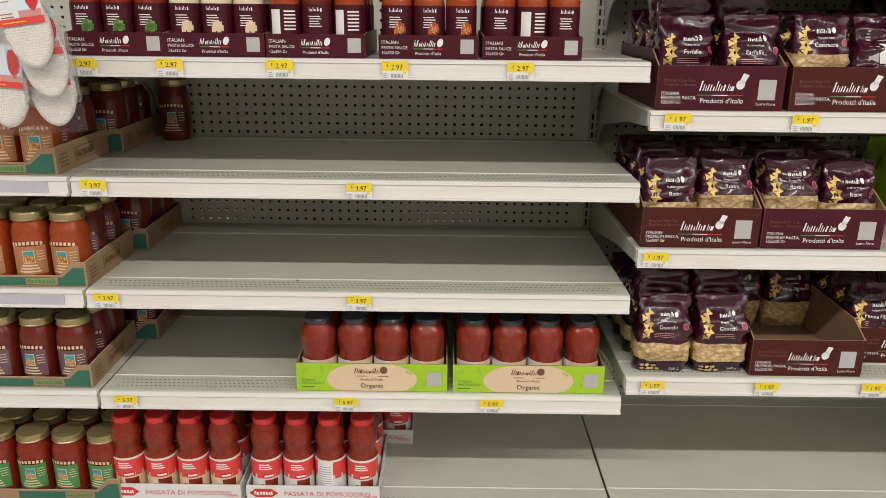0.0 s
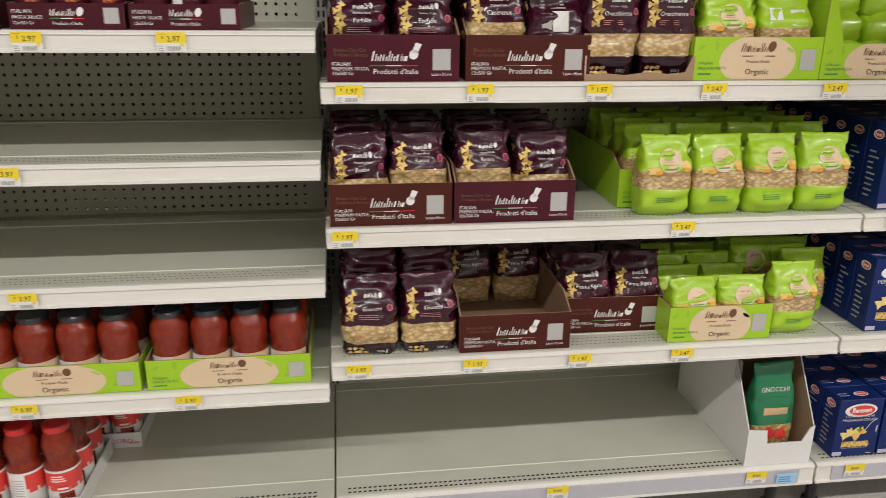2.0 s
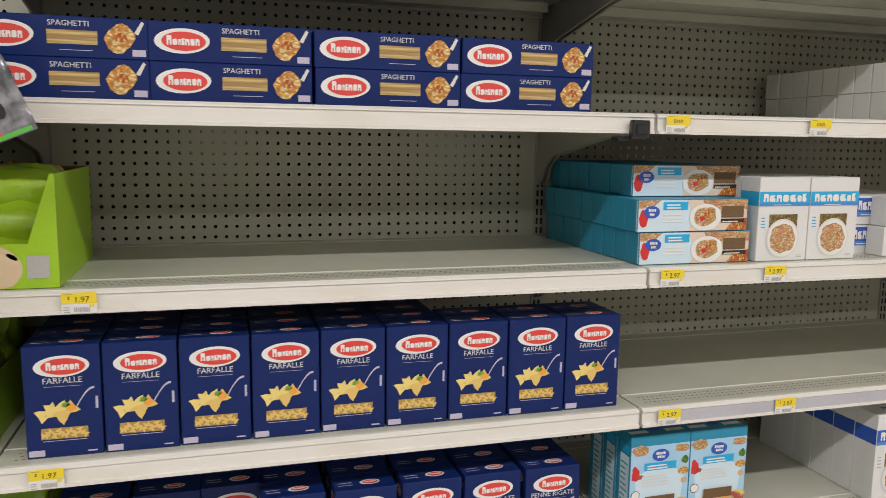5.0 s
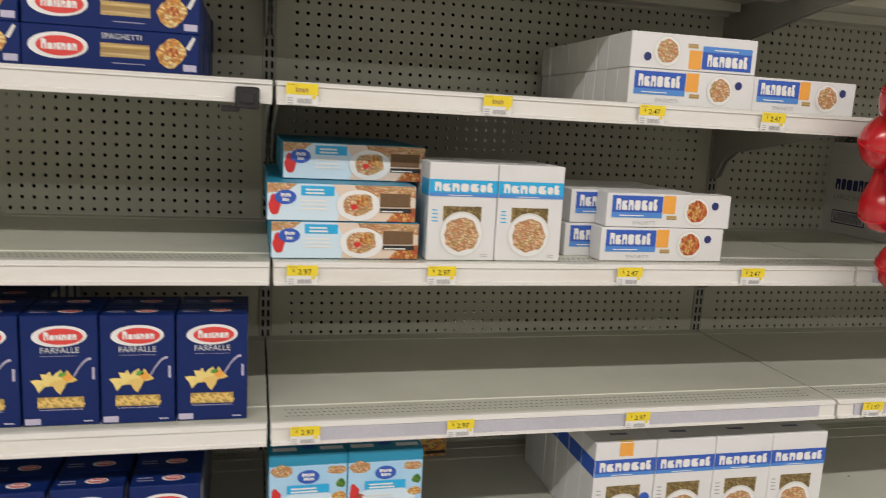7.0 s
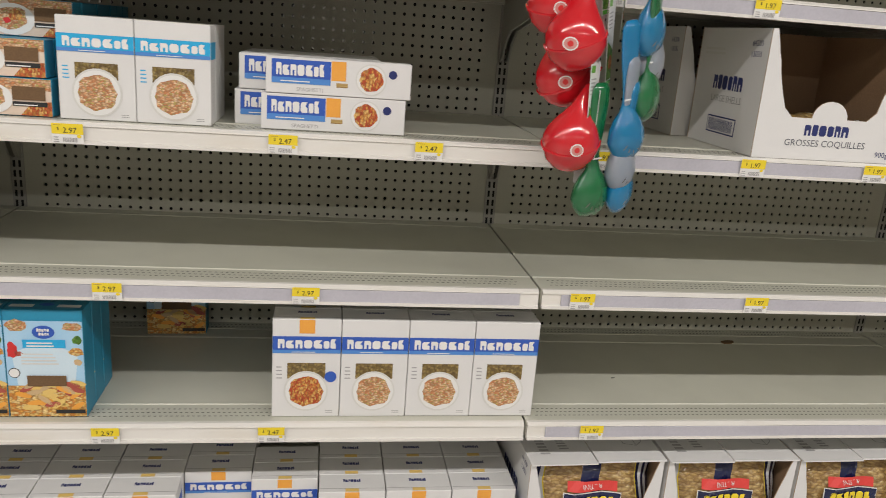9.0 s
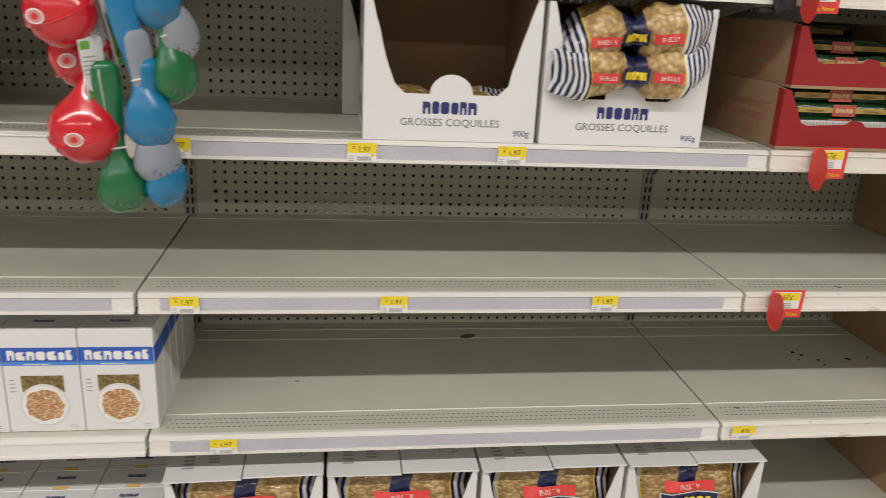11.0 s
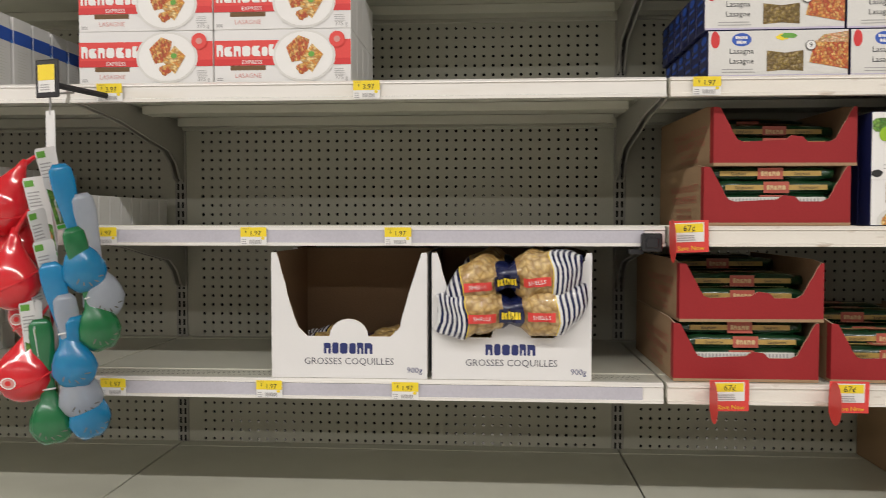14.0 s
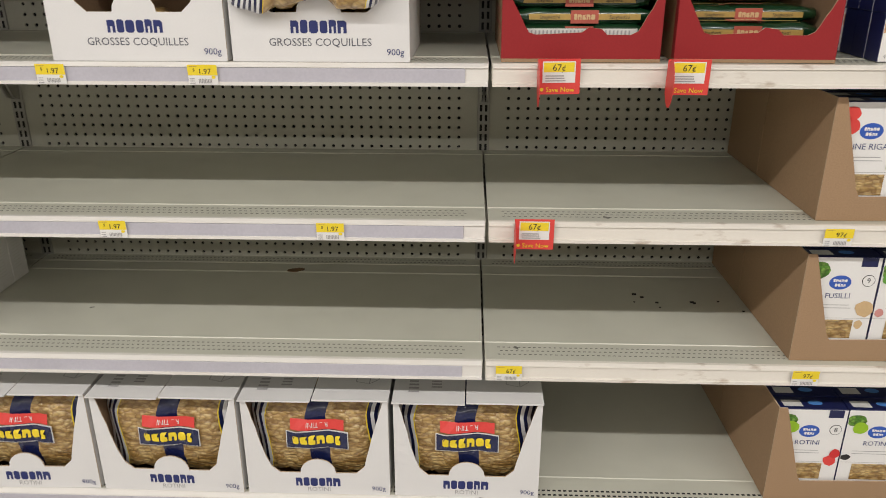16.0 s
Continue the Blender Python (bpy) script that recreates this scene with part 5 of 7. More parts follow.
def box_lasagna_navy(w=0.27, h=0.092, d=0.06):
    b = thing("lasagna_box", "long white lasagna box with navy-blue ends", "pasta box", "navy and white lasagna boxes")
    carton_body(b, w, d, h, "board_ink")
    p = Print()
    e = 0.001
    p.rect(-w / 2 + e, e, w / 2 - e, h - e, "ink_pale", 1).rect(-w / 2 + e, e, w / 2 - e, h * 0.05, "ink_lilac", 2)
    p.done("front_panel", b, "white printed front")
    p = Print()
    p.ell(-w * 0.26, h * 0.80, 0.019, 0.013, "ink_blue", 2, 22).marks(-w * 0.305, h * 0.81, -w * 0.215, h * 0.88, 5, "ink_white", 3).marks(-w * 0.295, h * 0.71, -w * 0.225, h * 0.78, 4, "ink_white", 3, seed=6)
    p.done("logo", b, "blue oval emblem")
    p = Print()
    p.text("Lasagna", -w * 0.26, h * 0.50, 0.0155, "ink_black", 2, "CENTER").text("Lasagne", -w * 0.26, h * 0.29, 0.0155, "ink_black", 2, "CENTER")
    p.lines(-w * 0.40, h * 0.10, -w * 0.10, h * 0.22, 2, "ink_grey", 2, fill=0.3)
    p.done("lettering", b, "black printed lettering")
    Print().ell(w * 0.23, h * 0.66, 0.010, 0.010, "ink_black", 6, 18).ell(w * 0.23, h * 0.66, 0.0088, 0.0088, "ink_white", 7, 18).text("9", w * 0.23, h * 0.61, 0.014, "ink_black", 8, "CENTER").done("badge", b, "round white badge with a number")
    p = Print()
    p.poly([(-w * 0.08, h * 0.12), (w * 0.05, h * 0.15), (w * 0.18, h * 0.12), (w * 0.18, h * 0.56), (w * 0.05, h * 0.51), (-w * 0.08, h * 0.56)], "pasta_curl", 3)
    p.done("window", b, "window with curled pasta behind it")
    p = Print()
    p.ell(w * 0.36, h * 0.40, w * 0.17, h * 0.34, "ink_pale", 2, 24)
    keep_in(p, w, h)
    p.poly([(w * 0.22, h * 0.30), (w * 0.26, h * 0.75), (w * 0.495, h * 0.90), (w * 0.495, h * 0.15)], "dish_red", 4).poly([(w * 0.26, h * 0.72), (w * 0.32, h * 0.88), (w * 0.495, h * 0.95), (w * 0.495, h * 0.72)], "dish_pale", 5)
    p.done("picture", b, "printed slice of lasagna")
    Print().blob(-w * 0.45, h * 0.80, w * 0.035, h * 0.19, "ink_red", 2, 14, 0.15, 4).done("tomato_picture", b, "printed red tomato")
    Print().blob(w * 0.03, h * 0.85, 0.014, 0.010, "ink_yellow", 2, 12, 0.4, 5).blob(w * 0.08, h * 0.87, 0.022, 0.006, "ink_leaf", 3, 12, 0.4, 6).done("herb_picture", b, "printed leaves and cheese")
    p = Print()
    for q in range(3):
        p.rect(d * 0.15, h * (0.2 + 0.22 * q), d * 0.8, h * (0.26 + 0.22 * q), "ink_blue", 1)
    p.ell(d * 0.5, h * 0.85, d * 0.3, h * 0.09, "ink_blue", 1, 16)
    p.done("side_print", b, "blue emblem and small print", "left", w=w, d=d)
    return b


def keep_in(p, w, h):
    for v in p.bm.verts:
        v.co.x = min(max(v.co.x, -w / 2 + 0.001), w / 2 - 0.001)


def box_value(title, number, veg, food, w=0.148, h=0.225, d=0.05, full=True):
    """White upright pasta box with navy sides and top."""
    b = thing("pasta_box", "white pasta box with navy top, blue oval and printed vegetables", "pasta box", "white and navy pasta boxes")
    carton_body(b, w, d, h, "board_ink")
    p = Print()
    p.ell(0.01, d * 0.5, 0.016, 0.009, "ink_blue_mid", 1, 16).rect(-w * 0.42, d * 0.2, -w * 0.14, d * 0.7, "ink_pale", 1)
    p.done("top_print", b, "emblem on the navy top flap", "top", h=h)
    if not full:
        return b
    p = Print()
    e = 0.001
    p.rect(-w / 2 + e, e, w / 2 - e, h - e, "ink_white", 1).rect(w * 0.22, h * 0.91, w * 0.44, h - 0.001, "board_ink", 2).rect(-w / 2 + e, h * 0.40, w / 2 - e, h * 0.403, "ink_grey", 2)
    p.done("front_panel", b, "white printed front")
    p = Print()
    p.ell(-w * 0.02, h * 0.755, 0.022, 0.0155, "ink_blue", 2, 22).marks(-0.017, h * 0.76, 0.012, h * 0.79, 5, "ink_white", 3).marks(-0.013, h * 0.715, 0.009, h * 0.745, 4, "ink_white", 3, seed=6)
    p.done("logo", b, "blue oval emblem")
    p = Print()
    p.text(title, -w * 0.02, h * 0.60, 0.0165, "ink_navy", 2, "CENTER")
    p.lines(-w * 0.34, h * 0.50, w * 0.34, h * 0.56, 2, "ink_grey", 2, fill=0.2)
    p.done("lettering", b, "navy printed lettering")
    Print().ell(w * 0.36, h * 0.775, 0.013, 0.013, "ink_black", 2, 18).ell(w * 0.36, h * 0.775, 0.0118, 0.0118, "ink_white", 3, 18).text(number, w * 0.36, h * 0.752, 0.0165, "ink_black", 4, "CENTER").done("badge", b, "round white badge with a number")
    p = Print()
    p.rect(-w * 0.30, h * 0.20, w * 0.26, h * 0.385, "pasta_twist", 3)
    p.done("window", b, "window with pasta behind it")
    p = Print()
    for q, (mat, u, v, ru, rv) in enumerate(veg):
        Print().blob(u * w, v * h, ru * 1.3, rv * 1.3, mat, 3 + q % 2, 14, 0.2, q + 3).done("vegetable_picture", b, "printed vegetable")
    p.ell(0, h * 0.035, w * 0.42, h * 0.15, "ink_pale", 3, 24).ell(0, h * 0.03, w * 0.36, h * 0.13, food, 4, 24)
    keep_below(p, h)
    p.done("picture", b, "printed plate of pasta")
    return b


def box_value_long(w=0.20, h=0.084, d=0.05, full=True):
    b = thing("spaghetti_box", "white spaghettini box with navy sides in a stack", "pasta box", "white and navy spaghettini boxes")
    carton_body(b, w, d, h, "board_ink")
    p = Print()
    e = 0.001
    p.rect(-w / 2 + e, e, w / 2 - e, h - e, "ink_white", 1)
    p.done("front_panel", b, "white printed front")
    p = Print()
    p.ell(w * 0.10, h * 0.80, 0.020, 0.013, "ink_blue", 2, 22).marks(w * 0.03, h * 0.82, w * 0.17, h * 0.88, 5, "ink_white", 3)
    p.done("logo", b, "blue oval emblem")
    p = Print()
    p.text("SPAGHETTINI", w * 0.08, h * 0.48, 0.0155, "ink_navy", 2, "CENTER").lines(-w * 0.2, h * 0.34, w * 0.4, h * 0.42, 2, "ink_grey", 2, fill=0.2).text("410 g", -w * 0.40, h * 0.08, 0.010, "ink_grey", 2, "CENTER")
    p.done("lettering", b, "navy printed lettering")
    p = Print()
    p.poly([(-w * 0.49, h * 0.60), (-w * 0.22, h * 0.75), (-w * 0.22, h * 0.93), (-w * 0.49, h * 0.85)], "dish_pale", 2)
    p.done("picture", b, "printed wedge of cheese")
    return b


def spaghetti_bag(title, w=0.25, h=0.032, d=0.085, turned=False, gold=True, seed=1):
    """A flat pillow bag of long pasta lying down, printed side to the front."""
    b = thing("spaghetti_bag", "dark green film bag of spaghetti with a red label", "pasta bag", "green spaghetti bags")
    bm = bmesh.new()
    nu, nv = 14, 22
    rings = []
    for j in range(nv + 1):
        v = j / nv
        x = (v - 0.5) * w
        k = 1.0 if 0.06 < v < 0.94 else 0.72
        ring = []
        for i in range(nu):
            a = 2 * math.pi * i / nu
            ca, sa = math.cos(a), math.sin(a)
            y = math.copysign(abs(ca) ** 0.5, ca) * d / 2
            z = math.copysign(abs(sa) ** 0.6, sa) * h / 2 * k
            q = 0.003 * wave(x + seed, y, z, 30)
            ring.append(bm.verts.new((x, y + d / 2 + q, z + h / 2 + q)))
        rings.append(ring)
    for p, q in zip(rings, rings[1:]):
        for i in range(nu):
            bm.faces.new((p[i], p[(i + 1) % nu], q[(i + 1) % nu], q[i]))
    bm.faces.new(rings[0])
    bm.faces.new(rings[-1][::-1])
    part("film", fix(bm), "film_green", b, "dark green glossy film", smooth=True)
    p = Print()
    if gold:
        p.rect(-w * 0.40, h * 0.34, w * 0.40, h * 0.66, "ink_gold", 6)
    else:
        p.rect(-w * 0.42, h * 0.18, w * 0.42, h * 0.78, "ink_pale", 6)
        for q in range(28):
            p.rect(-w * 0.40 + q * w * 0.028, h * 0.3, -w * 0.40 + q * w * 0.028 + w * 0.012, h * 0.68, "ink_grey", 7)
    p.done("band", b, "printed band")
    p = Print()
    if gold:
        p.rect(-w * 0.10, h * 0.14, w * 0.10, h * 0.86, "ink_kraft_red", 7).marks(-w * 0.075, h * 0.34, w * 0.08, h * 0.66, 5, "ink_tan", 8)
        p.text(title, -w * 0.25, h * 0.40, h * 0.26, "ink_black", 7, "CENTER").text(title, w * 0.25, h * 0.40, h * 0.26, "ink_black", 7, "CENTER")
        p.done("label", b, "red label and black lettering")
    else:
        p.rect(-w * 0.10, h * 0.80, w * 0.10, h * 0.9, "ink_kraft_red", 7)
        p.done("label", b, "red label")
    p = Print()
    p.rect(-w * 0.40, d * 0.22, w * 0.38, d * 0.34, "ink_gold", 4).rect(-w * 0.13, d * 0.10, w * 0.13, d * 0.5, "ink_kraft_red", 5).marks(-w * 0.10, d * 0.2, w * 0.10, d * 0.4, 5, "ink_tan", 6)
    p.done("top_label", b, "gold band and red label", "top", h=h)
    return b


def pillow_bag(label, knot, food, seed, w=0.28, h=0.12, d=0.09, n_end=7, nv=40, droop=(0.0, 0.0)):
    """A clear bag of pasta shells lying down: striped ends, food in the middle, navy and red labels."""
    b = thing("pasta_bag", label, "pasta bag", "striped bags of pasta")
    nu = 24
    band = 3 * nv // 40
    rows = []
    for j in range(nv + 1):
        v = j / nv
        x = (v - 0.5) * w
        sag = droop[0] * max(0.0, 0.34 - v) ** 1.5 * 5 + droop[1] * max(0.0, v - 0.66) ** 1.5 * 5
        end = min(v, 1 - v) / 0.2
        k = min(1.0, 0.24 + 0.76 * math.sin(min(1, end) * math.pi / 2))
        tie = 1 - knot * max(0.0, 1 - abs(v - 0.5) / 0.13) ** 0.7
        ring = []
        for i in range(nu):
            a = 2 * math.pi * i / nu
            ca, sa = math.cos(a), math.sin(a)
            y = math.copysign(abs(ca) ** 0.75, ca) * d / 2 * k * tie
            z = math.copysign(abs(sa) ** 0.75, sa) * h / 2 * ((0.62 + 0.38 * k + 0.25 * max(0, 0.12 - min(v, 1 - v)) / 0.12) if not knot else 0.46 + 0.54 * k + 0.12 * max(0, 0.10 - min(v, 1 - v)) / 0.10) * tie
            q = 0.010 * wave(x + seed, y + seed, z, 20) + 0.006 * wave(x, z, seed, 55)
            ring.append((x + (0.02 if knot else 0.016) * wave(z, seed, y, 14), y + d / 2 + q, z + h / 2 + q * 0.7 - sag))
        rows.append(ring)

    def cut(name, sel, mat, lb):
        bm = bmesh.new()
        vs = {}
        for j in sel:
            for i in range(nu):
                quad = [(j, i), (j, (i + 1) % nu), (j + 1, (i + 1) % nu), (j + 1, i)]
                for q in quad:
                    if q not in vs:
                        vs[q] = bm.verts.new(rows[q[0]][q[1]])
                bm.faces.new([vs[q] for q in quad])
        part(name, fix(bm), mat, b, lb, smooth=True)
    for j, near in ((n_end + 1, n_end), (nv - n_end - 1, nv - n_end)):
        rows[j] = [tuple(p + (q - p) * 0.3 for p, q in zip(u, v)) for u, v in zip(rows[near], rows[j])]
    ends = list(range(n_end)) + list(range(nv - n_end, nv))
    for half in (ends[:n_end], ends[n_end:]):
        for j in half:
            cut("end_stripe", [j], "film_navy" if j % 2 else "film_white", "navy stripe" if j % 2 else "white stripe")
    for j in (n_end, nv - n_end - 1):
        cut("trim_line", [j], "ink_yellow", "yellow trim line")
    mid = [j for j in range(n_end + 1, nv - n_end - 1)]
    c = nv // 2
    cut("clear_film", [j for j in mid if j - c + 0.5 < -band], food, "pasta seen through clear film")
    cut("clear_film", [j for j in mid if j - c + 0.5 > band], food, "pasta seen through clear film")
    cut("navy_band", [j for j in mid if abs(j - c + 0.5) <= band], "film_navy", "navy centre band")
    return b, rows


def add_patch(b, rows, u0, u1, v0, v1, name, mat, label, lift=0.003, words="", turn=False, wmat="ink_yellow"):
    """A label lying on the front of a pillow bag."""
    w = rows[-1][0][0] - rows[0][0][0]
    p = Print()
    n = 6
    p.idx(mat)
    low = [p.bm.verts.new((u0 + (u1 - u0) * i / n, v0, 0.0005)) for i in range(n + 1)]
    high = [p.bm.verts.new((u0 + (u1 - u0) * i / n, v1, 0.0005)) for i in range(n + 1)]
    for i in range(n):
        p.bm.faces.new((low[i], low[i + 1], high[i + 1], high[i]))
    if words:
        p.text(words, (u0 + u1) / 2, v0 + (v1 - v0) * (0.72 if turn else 0.30), (v1 - v0) * 0.62, wmat, 2, "CENTER", turn)
    elif wmat:
        p.marks(u0 + (u1 - u0) * 0.1, v0 + (v1 - v0) * 0.25, u1 - (u1 - u0) * 0.1, v0 + (v1 - v0) * 0.8, 6, wmat, 2, low=0.85)
    nv, nu = len(rows) - 1, len(rows[0])
    for v in p.bm.verts:
        x, z, l = v.co
        j = min(nv - 1, max(1, round((x / w + 0.5) * nv)))
        y = min((abs(q[2] - z), q[1]) for q in rows[j] if q[1] < 0.05)[1]
        v.co = Vector((x, y - lift - l * 4, z))
    p.done(name, b, label, "top")
    b.children[-1].matrix_basis = Matrix.Identity(4)

# ---------- stocking the shelves ----------
F = -0.55
B0, B1, B2, B3, B4 = SAUCE
P0, P1, P2, P3, P4 = PASTA
P5 = 1.743
rng = random.Random(5)


def jig(a=1.0):
    return rng.uniform(-a, a)


# --- jars in kraft trays beside the bare sauce shelves ---
classic = {"tan": Stock(jar_classic("label_tan", "dish_red", "gold-lidded mason jar of tomato sauce with a tan label", "sauce_orange")),
           "plum": Stock(jar_classic("label_mauve", "dish_pale", "gold-lidded mason jar of tomato sauce with a mauve-brown label", "sauce_dark")),
           "green": Stock(jar_classic("label_green", "dish_pale", "gold-lidded mason jar of tomato sauce with a green label")),
           "dark": Stock(jar_classic("ink_maroon", "dish_red", "gold-lidded mason jar of dark sauce with a maroon label", "sauce_dark"))}


def kraft_tray(w, d):
    hf, lo = 0.058, 0.026
    dip = [(-w / 2, 0), (w / 2, 0), (w / 2, hf), (w / 2 - 0.03, hf), (w / 2 - 0.06, lo), (-w / 2 + 0.06, lo), (-w / 2 + 0.03, hf), (-w / 2, hf)]
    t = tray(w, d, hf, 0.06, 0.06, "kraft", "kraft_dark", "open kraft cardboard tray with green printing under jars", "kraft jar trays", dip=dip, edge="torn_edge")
    p = Print()
    p.rect(-w * 0.2, 0.003, w / 2 - 0.004, 0.022, "print_green", 1).poly([(w / 2 - 0.004, 0.022), (w / 2 - 0.004, 0.045), (w / 2 - 0.028, 0.045), (w / 2 - 0.055, 0.022)], "print_green", 1)
    p.rect(w * 0.12, 0.005, w * 0.32, 0.021, "kraft", 2).marks(w * 0.13, 0.008, w * 0.31, 0.018, 8, "ink_green", 3)
    p.done("front_print", t, "green printed band")
    p = Print()
    p.lines(0.02, 0.012, 0.07, 0.046, 4, "ink_brown", 1, fill=0.4).rect(0.09, 0.014, 0.19, 0.044, "ink_brown", 1).rect(0.092, 0.016, 0.188, 0.042, "kraft", 2).marks(0.097, 0.020, 0.183, 0.038, 8, "ink_brown", 3)
    p.done("side_print", t, "brown printed wordmark", "right", w=w, d=d)
    return t


ktray = Stock(kraft_tray(0.36, 0.265))
for z, right, kinds, back_right in ((B3, -0.032, ("tan", "dark"), 0.0), (B2, 0.0, ("tan", "plum"), 0.035), (B1, -0.02, ("plum", "dark"), 0.035), (B0, 0.012, ("green", "green"), None)):
    ktray.at(right - 0.18, F, z + 0.001)
    for r in range(3):
        for c in range(3 if z != B0 else 4):
            classic[kinds[0] if r == 0 else kinds[1]].at(right - 0.048 - c * 0.0865 + jig(0.001), F + 0.048 + r * 0.0845, z + 0.0045, jig(12))
    if back_right is not None:
        ktray.at(back_right - 0.18, F + 0.275, z + 0.001)
        for r in range(3):
            for c in range(3):
                classic[kinds[1] if r else "dark"].at(back_right - 0.048 - c * 0.0865, F + 0.323 + r * 0.0845, z + 0.0045, jig(12))
classic["dark"].at(0.062, -0.060, B3 + 0.0005, 4)

# --- tall jars in maroon trays on the upper sauce shelf ---
tall = [Stock(jar_tall("sauce_red", "tall jar of tomato basil sauce with a maroon label", "dish_green")), Stock(jar_tall("sauce_cream", "tall jar of cream-coloured sauce with a maroon label", "board_cream")),
        Stock(jar_tall("sauce_dark", "tall jar of dark tomato sauce with a maroon label", None)), Stock(jar_tall("sauce_orange", "tall jar of orange pepper sauce with a maroon label", "dish_red")),
        Stock(jar_tall("sauce_orange", "tall jar of orange tomato sauce with a maroon label", None)), Stock(jar_tall("sauce_orange", "tall jar of sauce turned to its printed back label", None, back=True))]


def sauce_tray(w=0.203):
    t = tray(w, 0.27, 0.046, 0.05, 0.05, "board_maroon", "kraft_dark", "maroon printed display tray holding tall sauce jars", "maroon sauce trays")
    maroon_print(t, w, 0.046, sauce=True)
    return t


stray = Stock(sauce_tray())
for k, x0 in enumerate((0.022, 0.226, 0.432, 0.662, 0.874)):
    stray.at(x0 + 0.1015, F, B4 + 0.001)
    for r in range(4):
        for c in range(3):
            kind = tall[5] if r == 0 and (k, c) in ((2, 0), (2, 2), (4, 1)) else tall[k]
            kind.at(x0 + 0.036 + c * 0.066, F + 0.038 + r * 0.0655, B4 + 0.0045, jig(6))

# --- organic jars in lime trays ---
organic = Stock(jar_organic())


def lime_tray(w, d, hf, hs=None, dip=None):
    t = tray(w, d, hf, hs or hf, hs or hf, "board_lime", "kraft_dark", "lime-green display tray with a cream oval on the front", "lime trays", dip=dip, edge="kraft")
    lime_print(t, w, hf)
    return t


otray = Stock(lime_tray(0.352, 0.27, 0.070))
for x0 in (0.459, 0.824):
    otray.at(x0 + 0.176, F, B1 + 0.001)
    for r in range(3):
        for c in range(4):
            organic.at(x0 + 0.048 + c * 0.0852, F + 0.049 + r * 0.0845, B1 + 0.0045, jig(35))

# --- passata ---
passata = [Stock(bottle_passata(k)) for k in range(3)]


def passata_tray(w=0.328):
    t = tray(w, 0.25, 0.043, 0.043, 0.043, "board_white", "board_grey", "shallow white cardboard tray with red lettering under passata bottles", "white passata trays", edge="board_grey")
    p = Print()
    p.poly([(-w * 0.48, 0.022), (-w * 0.43, 0.034), (-w * 0.31, 0.034), (-w * 0.26, 0.022), (-w * 0.31, 0.010), (-w * 0.43, 0.010)], "ink_red", 1).marks(-w * 0.44, 0.017, -w * 0.30, 0.027, 7, "ink_white", 2)
    p.text("PASSATA DI POMODORO", 0.035, 0.014, 0.0185, "ink_red", 1, "CENTER").text("12x690", w * 0.43, 0.010, 0.011, "ink_red", 1, "CENTER")
    p.done("front_print", t, "red lettering and emblem")
    return t


ptray = Stock(passata_tray())
for k, (x0, y0) in enumerate(((-0.022, F + 0.004), (0.320, F + 0.004), (0.39, F + 0.27))):
    ptray.at(x0 + 0.164, y0, B0 + 0.001)
    for r in range(3):
        for c in range(4):
            n = (0, 0, 0, 0, 1, 1, 2, 1)[k * 4 + c] if k < 2 and r == 0 else 1
            passata[n].at(x0 + 0.045 + c * 0.0795, y0 + 0.043 + r * 0.0795, B0 + 0.0045, jig(14))

# --- maroon pasta ---
mbag = {}
for key, title, seed in (("farfalle", "Farfalle", 1), ("farfalle_b", "Farfalle", 2), ("casarecce", "Casarecce", 3), ("rotini", "Rotini", 4), ("rotini_b", "Rotini", 5), ("penne", "Penne Rigate", 6)):
    mbag[key] = Stock(bag_maroon(title, seed, window=(0.0, {"rotini": 0.50, "rotini_b": 0.58, "casarecce": 0.58}.get(key, 0.40)), low=False))
mbag["back"] = Stock(bag_maroon("", 7, back=True))
mbag["folded"] = Stock(bag_maroon("", 12, plain=True, h=0.15))
mbag["gnocchi"] = Stock(bag_maroon("Gnocchi", 8, w=0.125, h=0.185, d=0.085, window=(0.19, 0.42)))
mbag["gnocchi_b"] = Stock(bag_maroon("Gnocchi", 9, w=0.125, h=0.185, d=0.085, window=(0.19, 0.42)))
mbag["upright"] = Stock(bag_maroon("Orecchiette", 10, w=0.115, h=0.255, d=0.08, window=(0.19, 0.35)))


def maroon_tray(w, d=0.36, board="board_maroon", hf=0.09):
    t = tray(w, d, hf, 0.12, 0.12, board, "kraft_dark", "dark maroon display tray with white lettering on the front", "maroon pasta trays", edge="kraft")
    maroon_print(t, w, hf)
    return t


mtray = Stock(maroon_tray(0.264))
btray = Stock(maroon_tray(0.258, board="board_brown"))
for z, x0, t, kinds, tops in ((P3, 1.236, mtray, ("farfalle", "farfalle_b"), True), (P3, 1.511, btray, ("casarecce", "back"), False), (P2, 1.228, btray, ("rotini", "rotini_b"), False), (P2, 1.495, mtray, ("rotini_b", "rotini"), False)):
    t.at(x0 + 0.132, F, z + 0.001)
    for r in range(4):
        for c in range(2):
            k = kinds[c] if r == 0 else ("farfalle", "rotini", "penne")[(r + c) % 3]
            mbag[k].at(x0 + 0.068 + c * 0.128 + jig(0.002), F + 0.021 + r * 0.083, z + 0.0045 + (0.008 if r else 0), jig(5), jig(3))
    if tops:
        for c in range(2):
            mbag["folded"].at(x0 + 0.062 + c * 0.132, F + 0.075, z + 0.178, (-4, 5)[c], -14)
mbag["upright"].at(1.818, F + 0.004, P3 + 0.0045, 2)
mbag["upright"].at(1.938, F + 0.006, P3 + 0.0045, -2)
